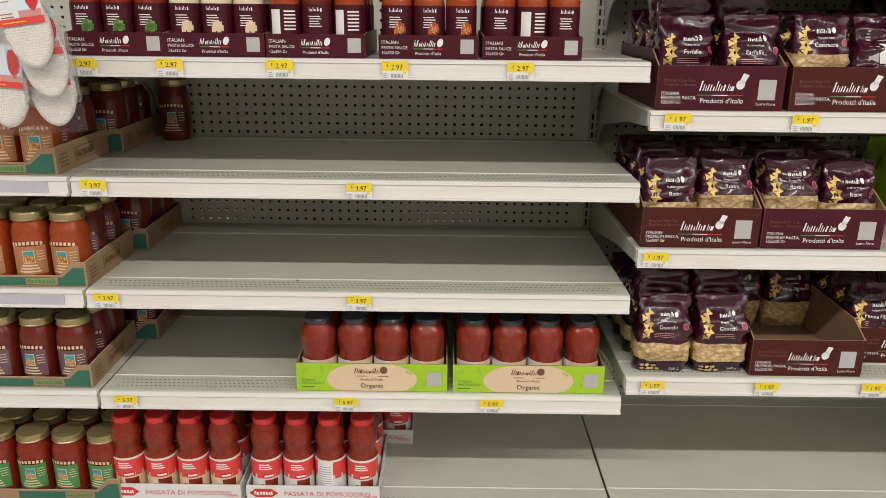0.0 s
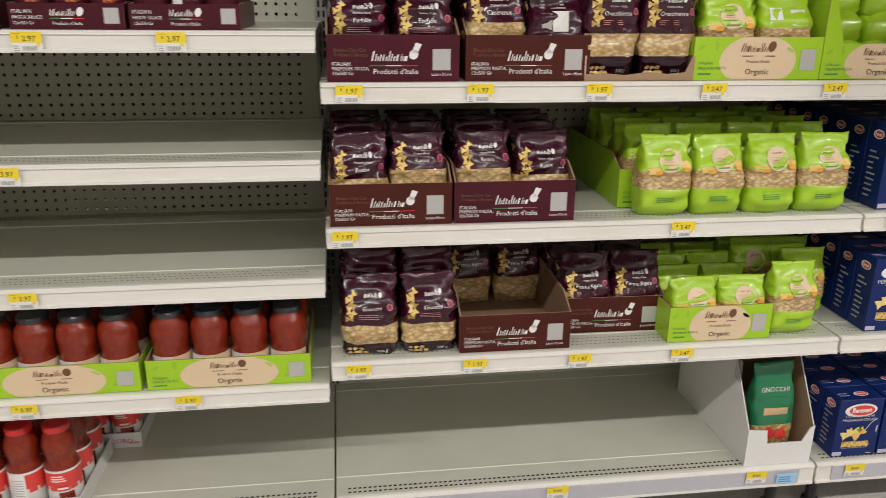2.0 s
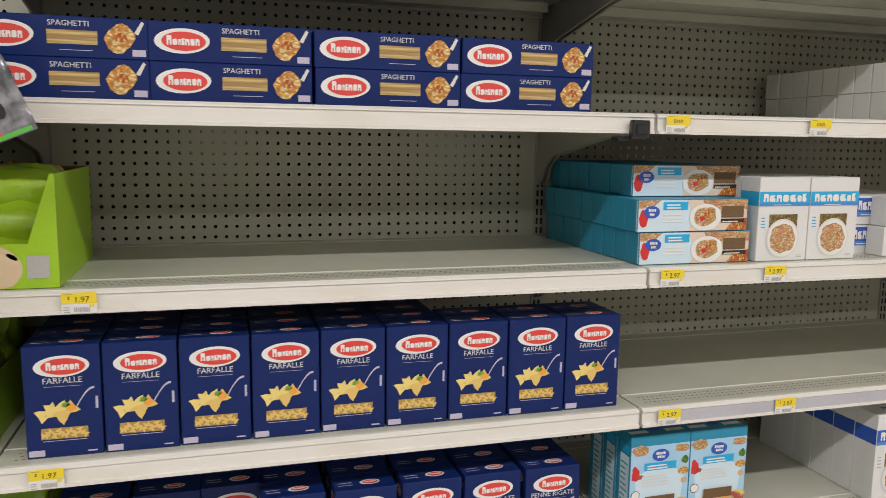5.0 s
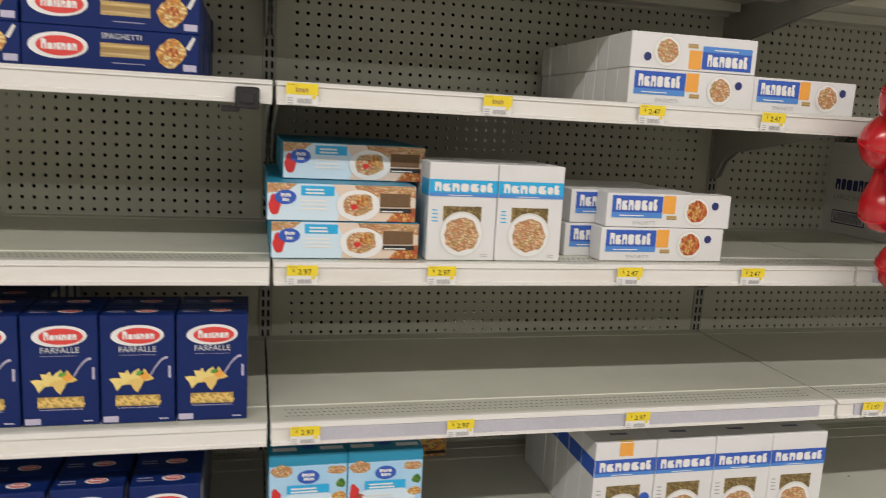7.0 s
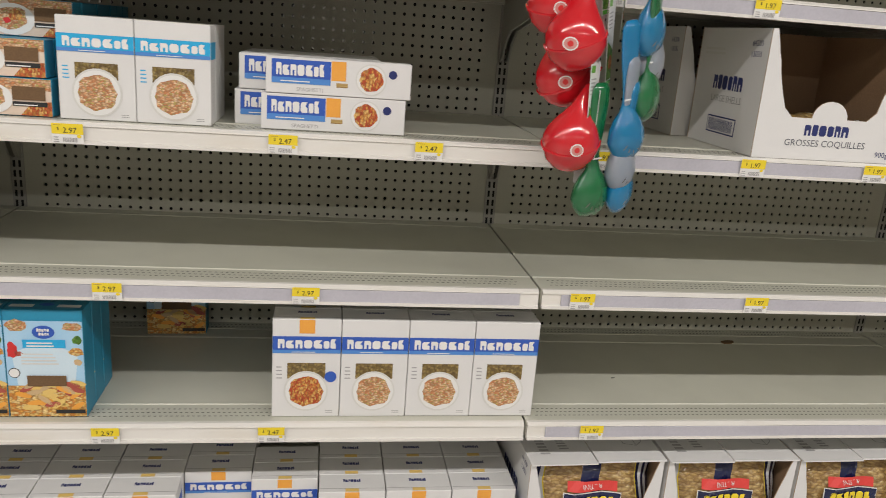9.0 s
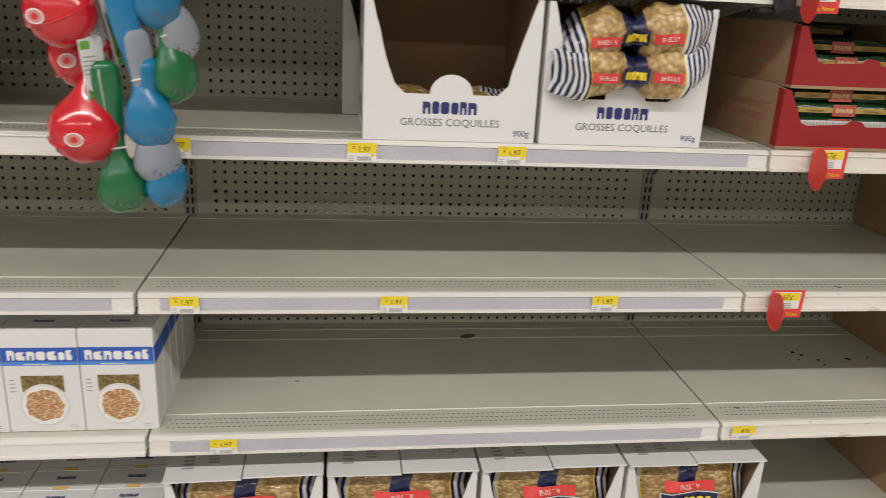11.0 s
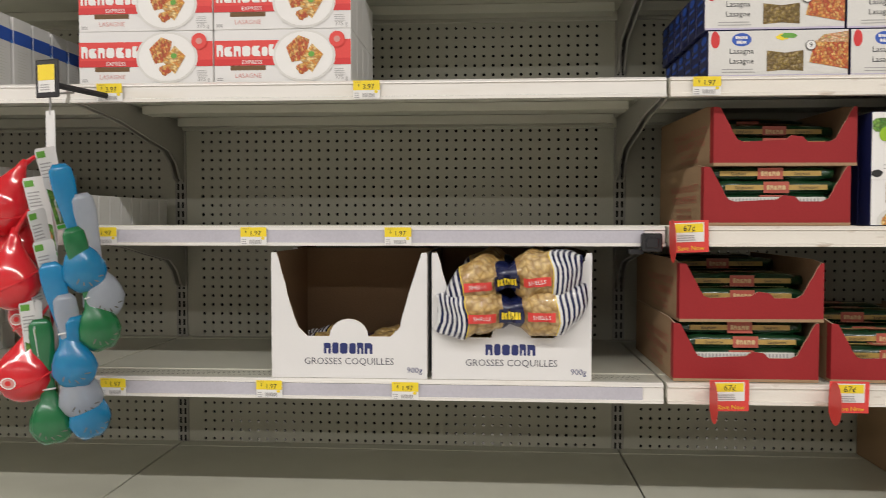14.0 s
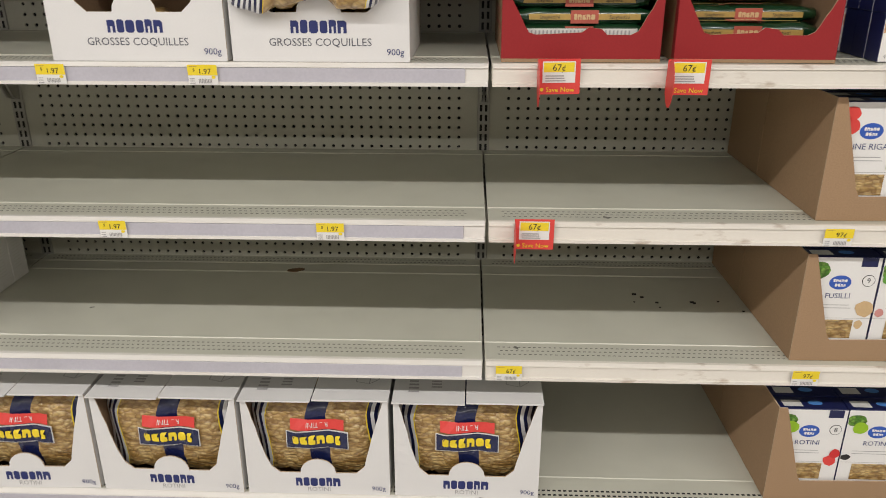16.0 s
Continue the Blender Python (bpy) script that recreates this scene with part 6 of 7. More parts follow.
for r in range(1, 4):
    for c in range(2):
        mbag["upright"].at(1.818 + c * 0.12, F + 0.004 + r * 0.09, P3 + 0.0045, jig(4))
torn = tray(0.236, 0.36, 0.012, 0.05, 0.05, "kraft", "kraft_dark", "torn low kraft tray under upright maroon bags", edge="torn_edge",
            dip=[(-0.118, 0), (0.118, 0), (0.118, 0.05), (0.112, 0.046), (0.10, 0.016), (0.06, 0.013), (0.02, 0.017), (-0.03, 0.011), (-0.08, 0.015), (-0.118, 0.012)])
put(torn, 1.879, F - 0.004, P3 + 0.001)
for c in range(2):
    mbag[("gnocchi", "gnocchi_b")[c]].at(1.309 + c * 0.136, F + 0.005, P1 + 0.001, (-3, 2)[c])
    for r in range(1, 4):
        mbag["gnocchi"].at(1.309 + c * 0.136, F + 0.005 + r * 0.1, P1 + 0.001, jig(4))
    mbag["folded"].at(1.312 + c * 0.134, F + 0.055, P1 + 0.160, (-5, 4)[c], -24)
btray.at(1.640, F, P1 + 0.001)
for c in range(2):
    mbag["penne"].at(1.575 + c * 0.13, F + 0.27, P1 + 0.0045, jig(3))
btray.at(1.895, F + 0.075, P1 + 0.001, -1.0)
for r in range(3):
    for c in range(2):
        mbag["penne"].at(1.832 + c * 0.126, F + 0.09 + r * 0.09, P1 + 0.0045, jig(5), jig(3))

# --- lime pasta ---


def squat(ob, k):
    """A bag that has settled lower in its tray."""
    ob.matrix_basis = ob.matrix_basis @ Matrix.Diagonal((1, 1, k, 1))
    return ob


lbag = [Stock(bag_lime(s)) for s in (21, 22, 23)] + [Stock(bag_lime(24, back=True))]
ltray = Stock(lime_tray(0.288, 0.36, 0.088))
tall_dip = [(-0.135, 0), (0.135, 0), (0.135, 0.19), (0.128, 0.19), (0.09, 0.075), (-0.09, 0.075), (-0.128, 0.19), (-0.135, 0.19)]
vtray = Stock(lime_tray(0.27, 0.36, 0.076, 0.19, tall_dip))
ltray.at(2.139, F, P3 + 0.001)
vtray.at(2.422, F + 0.004, P3 + 0.001)
for r in range(4):
    for c in range(2):
        n = (0, 3)[c] if r == 0 else (r + c) % 3
        squat(lbag[n].at(2.074 + c * 0.13, F + 0.012 + r * 0.085, P3 + 0.0045, jig(5), jig(3)), 0.87)
lbag[1].at(2.074, F + 0.06, P3 + 0.185, 4, -58)
for q in range(3):
    for c in range(2):
        lbag[(q + c) % 3].at(2.360 + c * 0.125, F + 0.05 + 0.02 * q, P3 + 0.078 + q * 0.058, jig(3), -88)
for k, x0 in enumerate((1.772, 2.064)):
    ltray.at(x0 + 0.144, F, P4 + 0.001)
    for r in range(3):
        for c in range(2):
            lbag[(r + c) % 3].at(x0 + 0.08 + c * 0.13, F + 0.012 + r * 0.085, P4 + 0.0045, jig(5))
side_tray = lime_tray(0.53, 0.42, 0.09, 0.12)
put(side_tray, 2.155, F + 0.09, P2 + 0.001)
for r in range(5):
    for c in range(4):
        lbag[(c + r) % 3].at(1.968 + c * 0.1265 + jig(0.002), (F + 0.004 if r == 0 else F + 0.012 + r * 0.086), P2 + (0.001 if r == 0 else 0.0045) + (0.006 if r else 0), jig(4), jig(2))
ltray2 = Stock(lime_tray(0.256, 0.36, 0.088))
ltray2.at(2.135, F, P1 + 0.001)
for r in range(4):
    for c in range(2):
        squat(lbag[(c + r + 1) % 3].at(2.076 + c * 0.12, F + 0.012 + r * 0.085, P1 + 0.0045, jig(4), jig(2)), 0.80)
lbag[0].at(2.327, F + 0.006, P1 + 0.001, 3)
lbag[2].at(2.405, F + 0.10, P1 + 0.001, -2)
for r in range(2, 5):
    for c in range(2):
        lbag[(r + c) % 3].at(2.318 + c * 0.10, F + 0.02 + r * 0.088, P1 + 0.001, jig(4))

# --- white carton with potato dumplings on the base deck ---
gw, gd = 0.178, 0.40
dumpling = tray(gw, gd, 0.085, 0.285, 0.285, "board_white", "kraft", "tall white display carton holding a single green bag", dip=[(-gw / 2, 0), (gw / 2, 0), (gw / 2, 0.105), (gw / 2 - 0.012, 0.10), (gw / 2 - 0.03, 0.062), (-gw / 2 + 0.055, 0.062), (-gw / 2 + 0.05, 0.10), (-gw / 2, 0.105)], edge="board_grey", slope=0.12)
put(dumpling, 2.335, F - 0.008, P0 + 0.001)
p = Print()
for q in range(5):
    p.rect(0.30 + q * 0.007, 0.20, 0.304 + q * 0.007, 0.26, "ink_grey", 1)
p.done("side_print", dumpling, "small grey printed bars", "left", w=gw, d=gd)
gb = thing("gnocchi_bag", "emerald-green film bag of potato gnocchi in a white carton", "pasta bag")
rows = bag_bm(0.115, 0.25, 0.05, 31)
bag_parts(gb, rows, [("window", 0.0, 0.36, "pasta_shell", "gnocchi seen through clear film"), ("film", 0.36, 1.0, "film_emerald", "emerald-green film")])
p = Print()
p.rect(-0.045, 0.165, 0.042, 0.212, "film_emerald", 1).text("GNOCCHI", -0.002, 0.178, 0.0165, "ink_pale", 2, "CENTER").rect(-0.03, 0.115, 0.035, 0.135, "ink_tan", 1)
p.blob(-0.012, 0.065, 0.02, 0.018, "ink_red", 2, 12, 0.2, 1).blob(0.022, 0.06, 0.018, 0.018, "ink_bright_red", 2, 12, 0.2, 2).blob(-0.035, 0.05, 0.012, 0.014, "ink_red", 2, 12, 0.2, 3)
drape(p, rows, 0.115, 0.25)
p.done("front_print", gb, "white title and red tomatoes", "top")
put(gb, 2.335, F + 0.03, P0 + 0.0045, 0, -3)

# --- navy boxes ---
farf = [Stock(box_navy(["FARFALLE"], 3)), Stock(box_navy(["FARFALLE"], 3, full=False))]
penne = [Stock(box_navy(["PENNE RIGATE"], 5, h=0.188)), Stock(box_navy(["PENNE RIGATE"], 5, full=False, h=0.188))]
macar = [Stock(box_navy(["CUT MACARONI", "MACARONI COUPE"], 7, h=0.165)), Stock(box_navy(["CUT MACARONI"], 7, full=False, h=0.165))]
for c in range(9):
    for r in range(7 if c < 6 else 2):
        farf[0 if r == 0 else 1].at(2.55 + c * 0.1258, F + 0.012 + r * 0.071 + jig(0.001), P2 + 0.001, jig(0.6))
for c, (x, y) in enumerate(((2.576, 0.005), (2.706, 0.085), (2.829, 0.088), (2.938, 0.012), (3.077, 0.008), (3.212, 0.01), (3.342, 0.012), (3.474, 0.008))):
    for r in range(6):
        penne[0 if r == 0 else 1].at(x, F + y + r * 0.071, P1 + 0.001, jig(0.8))
for c in range(9):
    if c == 6:
        continue
    for r in range(6 if c != 5 else 5):
        macar[0 if r == 0 else 1].at(2.553 + c * 0.1285, F + (0.004 if c != 5 else 0.08) + r * 0.071, P0 + 0.001, jig(1.0))
odd = box_white(0.12, 0.15, 0.06, "ink_navy", "dish_green", "dark blue and white pasta box with a printed bowl", tab=False)
put(odd, 3.325, F + 0.13, P0 + 0.001, -4)
lspag = [Stock(box_long_navy()), Stock(box_long_navy(full=False))]
for c, x in enumerate((2.572, 2.846, 3.122, 3.398)):
    for r in range(8):
        for s in range(2):
            lspag[0 if r == 0 else 1].at(x + jig(0.0015), F + 0.02 + r * 0.0535, P4 + 0.001 + s * 0.0664, jig(0.3))

# --- sky-blue and white boxes ---
sky = [Stock(box_long_sky()), Stock(box_long_sky(full=False))]
for s in range(3):
    for r in range(9):
        sky[0 if r == 0 else 1].at(3.790 + (0, -0.006, 0.022)[s] + jig(0.0015), F + 0.018 + (0.075 if s == 2 else 0) + r * 0.0525, P3 + 0.001 + s * 0.0692, jig(0.3) + (0.8 if s == 1 else 0)) if not (s == 2 and r == 8) else None
gf = [Stock(box_white(0.133, 0.184, 0.062, "ink_cyan", "dish_pale", "white pasta box with a bright blue band and printed bowl", stripe="ink_blue_mid", tab=False)),
      Stock(box_white(0.133, 0.184, 0.062, "ink_cyan", "dish_pale", "white pasta box with a bright blue band", tab=False, full=False))]
for c in range(2):
    for r in range(3):
        gf[0 if r == 0 else 1].at(4.0065 + c * 0.1345, F + 0.012 + r * 0.064, P3 + 0.001, jig(0.5))
wl = [Stock(box_long_white(0.276)), Stock(box_long_white(0.276, full=False)), Stock(box_long_white(0.276, food="dish_pale")), Stock(box_long_white(0.276, food="dish_pale", turned=True)), Stock(box_long_white(0.245, food="dish_pale"))]
for r in range(6):
    for s in range(2):
        wl[0 if r < 2 else 1].at(4.436 + (0.008 if s else 0) - (0.055 if r else 0), F + 0.022 + r * 0.053, P3 + 0.001 + s * 0.0692, jig(0.6))
for r in range(9):
    wl[2 if r == 0 else 1].at(4.466, F + 0.022 + r * 0.053, P4 + 0.001, jig(0.4))
    wl[3 if r == 0 else 1].at(4.466 + jig(0.004), F + 0.024 + r * 0.053, P4 + 0.0702, jig(0.4))
    wl[4].at(4.732, F + 0.03 + r * 0.053, P4 + 0.001, jig(0.8))
skyb = Stock(box_sky())
for c in range(2):
    for r in range(3):
        skyb.at(3.733 + c * 0.149, F + 0.014 + r * 0.0625, P1 + 0.001, jig(0.6))
skyb.at(4.05, F + 0.46, P1 + 0.001, 2)
cb = [Stock(box_white(0.141, 0.222, 0.066, "ink_blue", "dish_red", "white pasta box with a dark blue band and orange tab")), Stock(box_white(0.141, 0.222, 0.066, "ink_blue", "dish_pale", "white pasta box with a dark blue band and printed bowl", tab=False)),
      Stock(box_white(0.141, 0.222, 0.066, "ink_blue", "dish_pale", "white pasta box with a dark blue band", tab=False, full=False))]
for c in range(4):
    for r in range(6):
        (cb[0 if c == 0 else 1] if r == 0 or c in (0, 3) else cb[2]).at(4.396 + c * 0.1425, F + 0.012 + r * 0.0675, P1 + 0.001, jig(0.6))
lb = [Stock(box_white(0.149, 0.162, 0.07, "ink_blue", "dish_red", "short white pasta box with a dark blue band and orange tab")), Stock(box_white(0.149, 0.162, 0.07, "ink_blue", "dish_red", "short white pasta box with a dark blue band", full=False))]
for c in range(8):
    y0 = (0.02, 0.02, 0.02, 0.11, 0.075, 0.02, 0.02, 0.02)[c]
    n = (5, 5, 5, 3, 2, 5, 5, 5)[c]
    for r in range(n):
        lb[0 if r == 0 else 1].at(3.747 + c * 0.1515, F + y0 + r * 0.072, P0 + 0.001, jig(0.8))
ub = Stock(box_white(0.12, 0.172, 0.066, "ink_blue", "dish_pale", "upright white pasta box with a dark blue band", tab=False))
for r in range(6):
    ub.at(4.62, F + 0.03 + r * 0.075, P5 + 0.001, jig(2))
ub.at(4.80, F + 0.40, P5 + 0.001)
ex = Stock(box_lasagne())
for c in range(2):
    for s in range(2):
        for r in range(4):
            ex.at(5.030 + c * 0.2885, F + 0.004 + r * 0.072, P5 + 0.001 + s * 0.1095, jig(0.4))
nl = Stock(box_lasagna_navy())
for c in range(2):
    for s in range(2):
        for r in range(6):
            nl.at(6.312 + c * 0.274 + (-0.008 if s else 0), F + 0.004 + r * 0.0625, P5 + 0.001 + s * 0.0925, jig(0.5))

# --- white cartons of shells and twists ---


def wordmark(p, u, v, w, h, mat, layer=1):
    """Plain blocks in a row stand for the maker's mark."""
    p.marks(u - w / 2, v, u + w / 2, v + h, 6, mat, layer, seed=4, low=0.97)


def shell_carton(lid, title, label):
    w, h, d = 0.322, 0.258 if not lid else 0.249, 0.30
    lo = 0.086 if not lid else 0.058
    tab = [(0.040 * math.cos(math.pi * q / 10), lo + 0.036 * math.sin(math.pi * q / 10)) for q in range(11)]
    top = h if not lid else h - 0.003
    rag = random.Random(3)
    dip = [(-w / 2, 0), (w / 2, 0), (w / 2, top), (w / 2 - 0.008, top)]
    for q in range(7):
        k = q / 6
        dip.append((w / 2 - 0.010 - 0.040 * k - 0.002 * rag.random(), top - (top - lo - 0.045) * k))
    dip += [(w / 2 - 0.056, lo + 0.018), (w / 2 - 0.075, lo)] + tab + [(-w / 2 + 0.075, lo), (-w / 2 + 0.056, lo + 0.018)]
    for q in range(7):
        k = 1 - q / 6
        dip.append((-w / 2 + 0.010 + 0.034 * k + 0.002 * rag.random(), top - (top - lo - 0.045) * k))
    dip += [(-w / 2 + 0.008, top), (-w / 2, top)]
    c = tray(w, d, lo, top, top, "board_white", "kraft_dark", label, "white shipping cartons", name="shipping_carton", dip=dip, edge="torn_edge", slope=0.0)
    p = Print()
    if title:
        mark = Print()
        wordmark(mark, 0.0, lo - 0.036, 0.104, 0.022, "ink_navy")
        mark.done("maker_mark", c, "navy maker's mark")
        p.text(title, 0.0, lo - (0.058 if not lid else 0.050), 0.0195 if not lid else 0.016, "ink_charcoal" if not lid else "ink_grey", 1, "CENTER")
        Print().text("900g", w * 0.42, 0.012, 0.0165, "ink_navy", 1, "CENTER").done("weight_print", c, "navy weight")
    p.done("front_print", c, "grey lettering")
    p = Print()
    wordmark(p, d * 0.52, 0.125, d * 0.44, 0.030, "ink_navy")
    p.text("LARGE SHELLS" if not lid else "ROTINI", d * 0.52, 0.098, 0.021, "ink_grey", 1, "CENTER")
    p.text("64200", d * 0.84, 0.222, 0.017, "ink_navy", 1, "CENTER").text("13030", d * 0.84, 0.200, 0.017, "ink_navy", 1, "CENTER")
    p.rect(d * 0.30, 0.028, d * 0.72, 0.066, "ink_navy", 1).rect(d * 0.31, 0.031, d * 0.71, 0.063, "board_white", 2)
    for q in range(24):
        p.rect(d * 0.33 + q * d * 0.0150, 0.034, d * 0.33 + q * d * 0.0150 + 0.002, 0.060, "ink_navy", 3)
    p.lines(d * 0.1, 0.20, d * 0.5, 0.22, 2, "ink_pale", 1, fill=0.5)
    p.done("side_print", c, "navy wordmark, numbers and bar code", "left", w=w, d=d)
    if lid:
        part("top_flap", box_bm(-w / 2 - 0.002, -0.006, -0.012, d, h, h + 0.003), "board_white", c)
        part("top_flap", box_bm(-0.003, w / 2 + 0.002, -0.006, d, h, h + 0.004), "board_white", c)
        p = Print()
        u, v = 0.085, 0.07
        for a, b in (((u, v), (u + 0.03, v - 0.01)), ((u + 0.03, v - 0.01), (u + 0.05, v + 0.01)), ((u, v), (u, v + 0.035)), ((u, v + 0.035), (u + 0.02, v + 0.055)), ((u + 0.05, v + 0.01), (u + 0.05, v + 0.045)), ((u + 0.02, v + 0.055), (u + 0.05, v + 0.045)), ((u + 0.03, v - 0.01), (u + 0.03, v + 0.025)), ((u, v + 0.035), (u + 0.03, v + 0.025)), ((u + 0.03, v + 0.025), (u + 0.05, v + 0.045))):
            dx, dy = b[0] - a[0], b[1] - a[1]
            n = 0.0009 / math.hypot(dx, dy)
            p.poly([(a[0] - dy * n, a[1] + dx * n), (b[0] - dy * n, b[1] + dx * n), (b[0] + dy * n, b[1] - dx * n), (a[0] + dy * n, a[1] - dx * n)], "ink_grey", 1)
        p.lines(-0.13, 0.03, -0.10, 0.10, 5, "ink_grey", 1, fill=0.5).lines(-0.08, 0.05, -0.05, 0.12, 6, "ink_grey", 1, fill=0.5)
        p.done("top_print", c, "grey printed handling marks", "top", h=h + 0.0042)
    return c


shells = Stock(shell_carton(False, "GROSSES COQUILLES", "open white shipping carton of large pasta shells, torn front"))
shells.at(5.457, -0.56, P3 + 0.001)
shells.at(5.789, -0.56, P3 + 0.001)
shells.at(5.42, -0.245, P3 + 0.001)
shell_bags = []
for seed, droop in ((2, (0.09, 0.0)), (7, (0.0, -0.02))):
    sb, rows = pillow_bag("clear film bag of large pasta shells with striped ends", 0.45, "pasta_shell", seed, w=0.30, h=0.098, d=0.10, n_end=12, nv=60, droop=droop)
    add_patch(sb, rows, -0.085, -0.030, 0.034, 0.052, "red_label", "ink_bright_red", "red label", lift=0.006, words="SHELLS", wmat="ink_white")
    add_patch(sb, rows, 0.032, 0.085, 0.036, 0.054, "red_label", "ink_bright_red", "red label", lift=0.006, words="SHELLS", wmat="ink_white")
    add_patch(sb, rows, -0.024, 0.024, 0.032, 0.060, "brand_patch", "film_navy", "navy patch with yellow wordmark", lift=0.006)
    shell_bags.append(Stock(sb))
shell_bag = shell_bags[1]
shell_bag.at(5.789, -0.606, P3 + 0.090, 1, 4, -1)
shell_bags[0].at(5.783, -0.604, P3 + 0.156, -3, 8, -4)
shell_bags[0].at(5.796, -0.50, P3 + 0.165, 4, 6, 2)
shell_bag.at(5.789, -0.50, P3 + 0.006)
for y, turn in ((-0.52, 3), (-0.40, -4)):
    low_bag = shell_bag.at(5.457, y, P3 + 0.005, turn)
    low_bag.matrix_basis = low_bag.matrix_basis @ Matrix.Diagonal((0.94, 1, 0.75, 1))

twists = Stock(shell_carton(True, "ROTINI", "white shipping carton of twisted pasta with folded top flaps"))
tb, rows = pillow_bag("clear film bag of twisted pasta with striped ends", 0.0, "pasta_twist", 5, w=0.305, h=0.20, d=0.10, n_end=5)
add_patch(tb, rows, -0.070, 0.070, 0.086, 0.130, "patch_border", "ink_white", "white border of the patch", lift=0.0045, wmat=None)
add_patch(tb, rows, -0.068, 0.068, 0.088, 0.128, "brand_patch", "film_navy", "navy patch with yellow wordmark", lift=0.006)
add_patch(tb, rows, -0.060, 0.060, 0.132, 0.156, "red_label", "ink_bright_red", "red label printed upside down", lift=0.005, words="ROTINI", turn=True, wmat="ink_white")
twist_bag = Stock(tb)
for c in range(4):
    x = 5.062 + c * 0.3335
    twists.at(x, F - 0.01, P0 + 0.001, (1.2, -0.6, 0.3, -0.4)[c])
    twist_bag.at(x, F + 0.004, P0 + 0.03, 0, -3)
    twist_bag.at(x, F + 0.13, P0 + 0.006, 2)

# --- red trays of bagged spaghetti ---


def red_tray(w=0.284, d=0.40, h=0.118):
    lo = 0.048
    rag = random.Random(8)
    dip = [(-w / 2, 0), (w / 2, 0), (w / 2, h), (w / 2 - 0.004, h)]
    for q in range(6):
        dip.append((w / 2 - 0.006 - 0.036 * q / 5 - 0.002 * rag.random(), h - (h - lo - 0.006) * q / 5))
    dip += [(w / 2 - 0.055, lo), (0.045, lo), (0.035, lo + 0.010), (0.012, lo + 0.013), (0.0, lo + 0.004), (-w / 2 + 0.06, lo)]
    for q in range(6):
        dip.append((-w / 2 + 0.046 - 0.034 * q / 5 + 0.002 * rag.random(), lo + 0.004 + (h - lo - 0.006) * q / 5))
    dip += [(-w / 2 + 0.006, h), (-w / 2, h)]
    t = thing("display_tray", "red-fronted kraft tray of spaghetti bags with a torn front", "display tray", "red spaghetti trays")
    b = 0.003
    part("tray_floor", box_bm(-w / 2 + b, w / 2 - b, b, d - b, 0.0, b), "kraft", t)
    part("front_panel", fix(prism(bmesh.new(), dip, "y", 0, b, 0, 1, 2)), ["board_red", "kraft", "torn_edge"], t, "red printed front panel with a torn opening")
    part("base_edge", box_bm(-w / 2 - 0.0005, w / 2 + 0.0005, -0.0008, b, 0.0, 0.006), "kraft", t)
    # back and inner sides get the darker kraft as painted inside shade
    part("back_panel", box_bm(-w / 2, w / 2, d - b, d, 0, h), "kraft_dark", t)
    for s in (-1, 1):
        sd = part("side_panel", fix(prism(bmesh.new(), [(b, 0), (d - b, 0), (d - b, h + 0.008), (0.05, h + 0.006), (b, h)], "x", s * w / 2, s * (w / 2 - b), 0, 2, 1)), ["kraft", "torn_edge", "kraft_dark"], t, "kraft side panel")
    part("corner_wrap", box_bm(-w / 2 - 0.0006, -w / 2 + 0.0002, 0, 0.022, 0.006, h), "board_red", t)
    p = Print()
    p.text("MACARONI PRODUCTS", d * 0.60, h * 0.60, 0.022, "ink_kraft_red", 1, "CENTER").text("PÂTES ALIMENTAIRES", d * 0.60, h * 0.40, 0.022, "ink_kraft_red", 1, "CENTER")
    p.text("PRODUCT OF CANADA", d * 0.60, h * 0.24, 0.012, "ink_kraft_red", 1, "CENTER").text("PRODUIT DU CANADA", d * 0.60, h * 0.12, 0.012, "ink_kraft_red", 1, "CENTER")
    p.done("side_print", t, "red printed lettering", "left", w=w, d=d)
    return t


rt = Stock(red_tray())
sbag = [Stock(spaghetti_bag("Spaghettini", seed=1)), Stock(spaghetti_bag("Spaghetti", seed=2)), Stock(spaghetti_bag("Spaghetti", seed=3, gold=False))]
for x, y, z, turn, n in ((6.257, F, P3 + 0.001, 0, 4), (6.268, F + 0.004, P3 + 0.121, 1.5, 3), (6.568, F + 0.004, P3 + 0.001, -1, 3), (6.315, F + 0.006, P4 + 0.001, 0, 4), (6.335, F + 0.02, P4 + 0.121, 2.5, 3)):
    rt.at(x, y, z, turn)
    for q in range(4):
        for r in range(3):
            if q >= n and r == 0:
                continue
            k = 2 if (q == 1 and r == 0 and n == 4) else (q + r) % 2
            sbag[k].at(x - (0.004 if q % 2 else -0.006), y + 0.012 + r * 0.105 + (0.035 * q if n == 3 else 0.006 * q), z + 0.004 + q * 0.0285, turn + jig(1.5), jig(3))

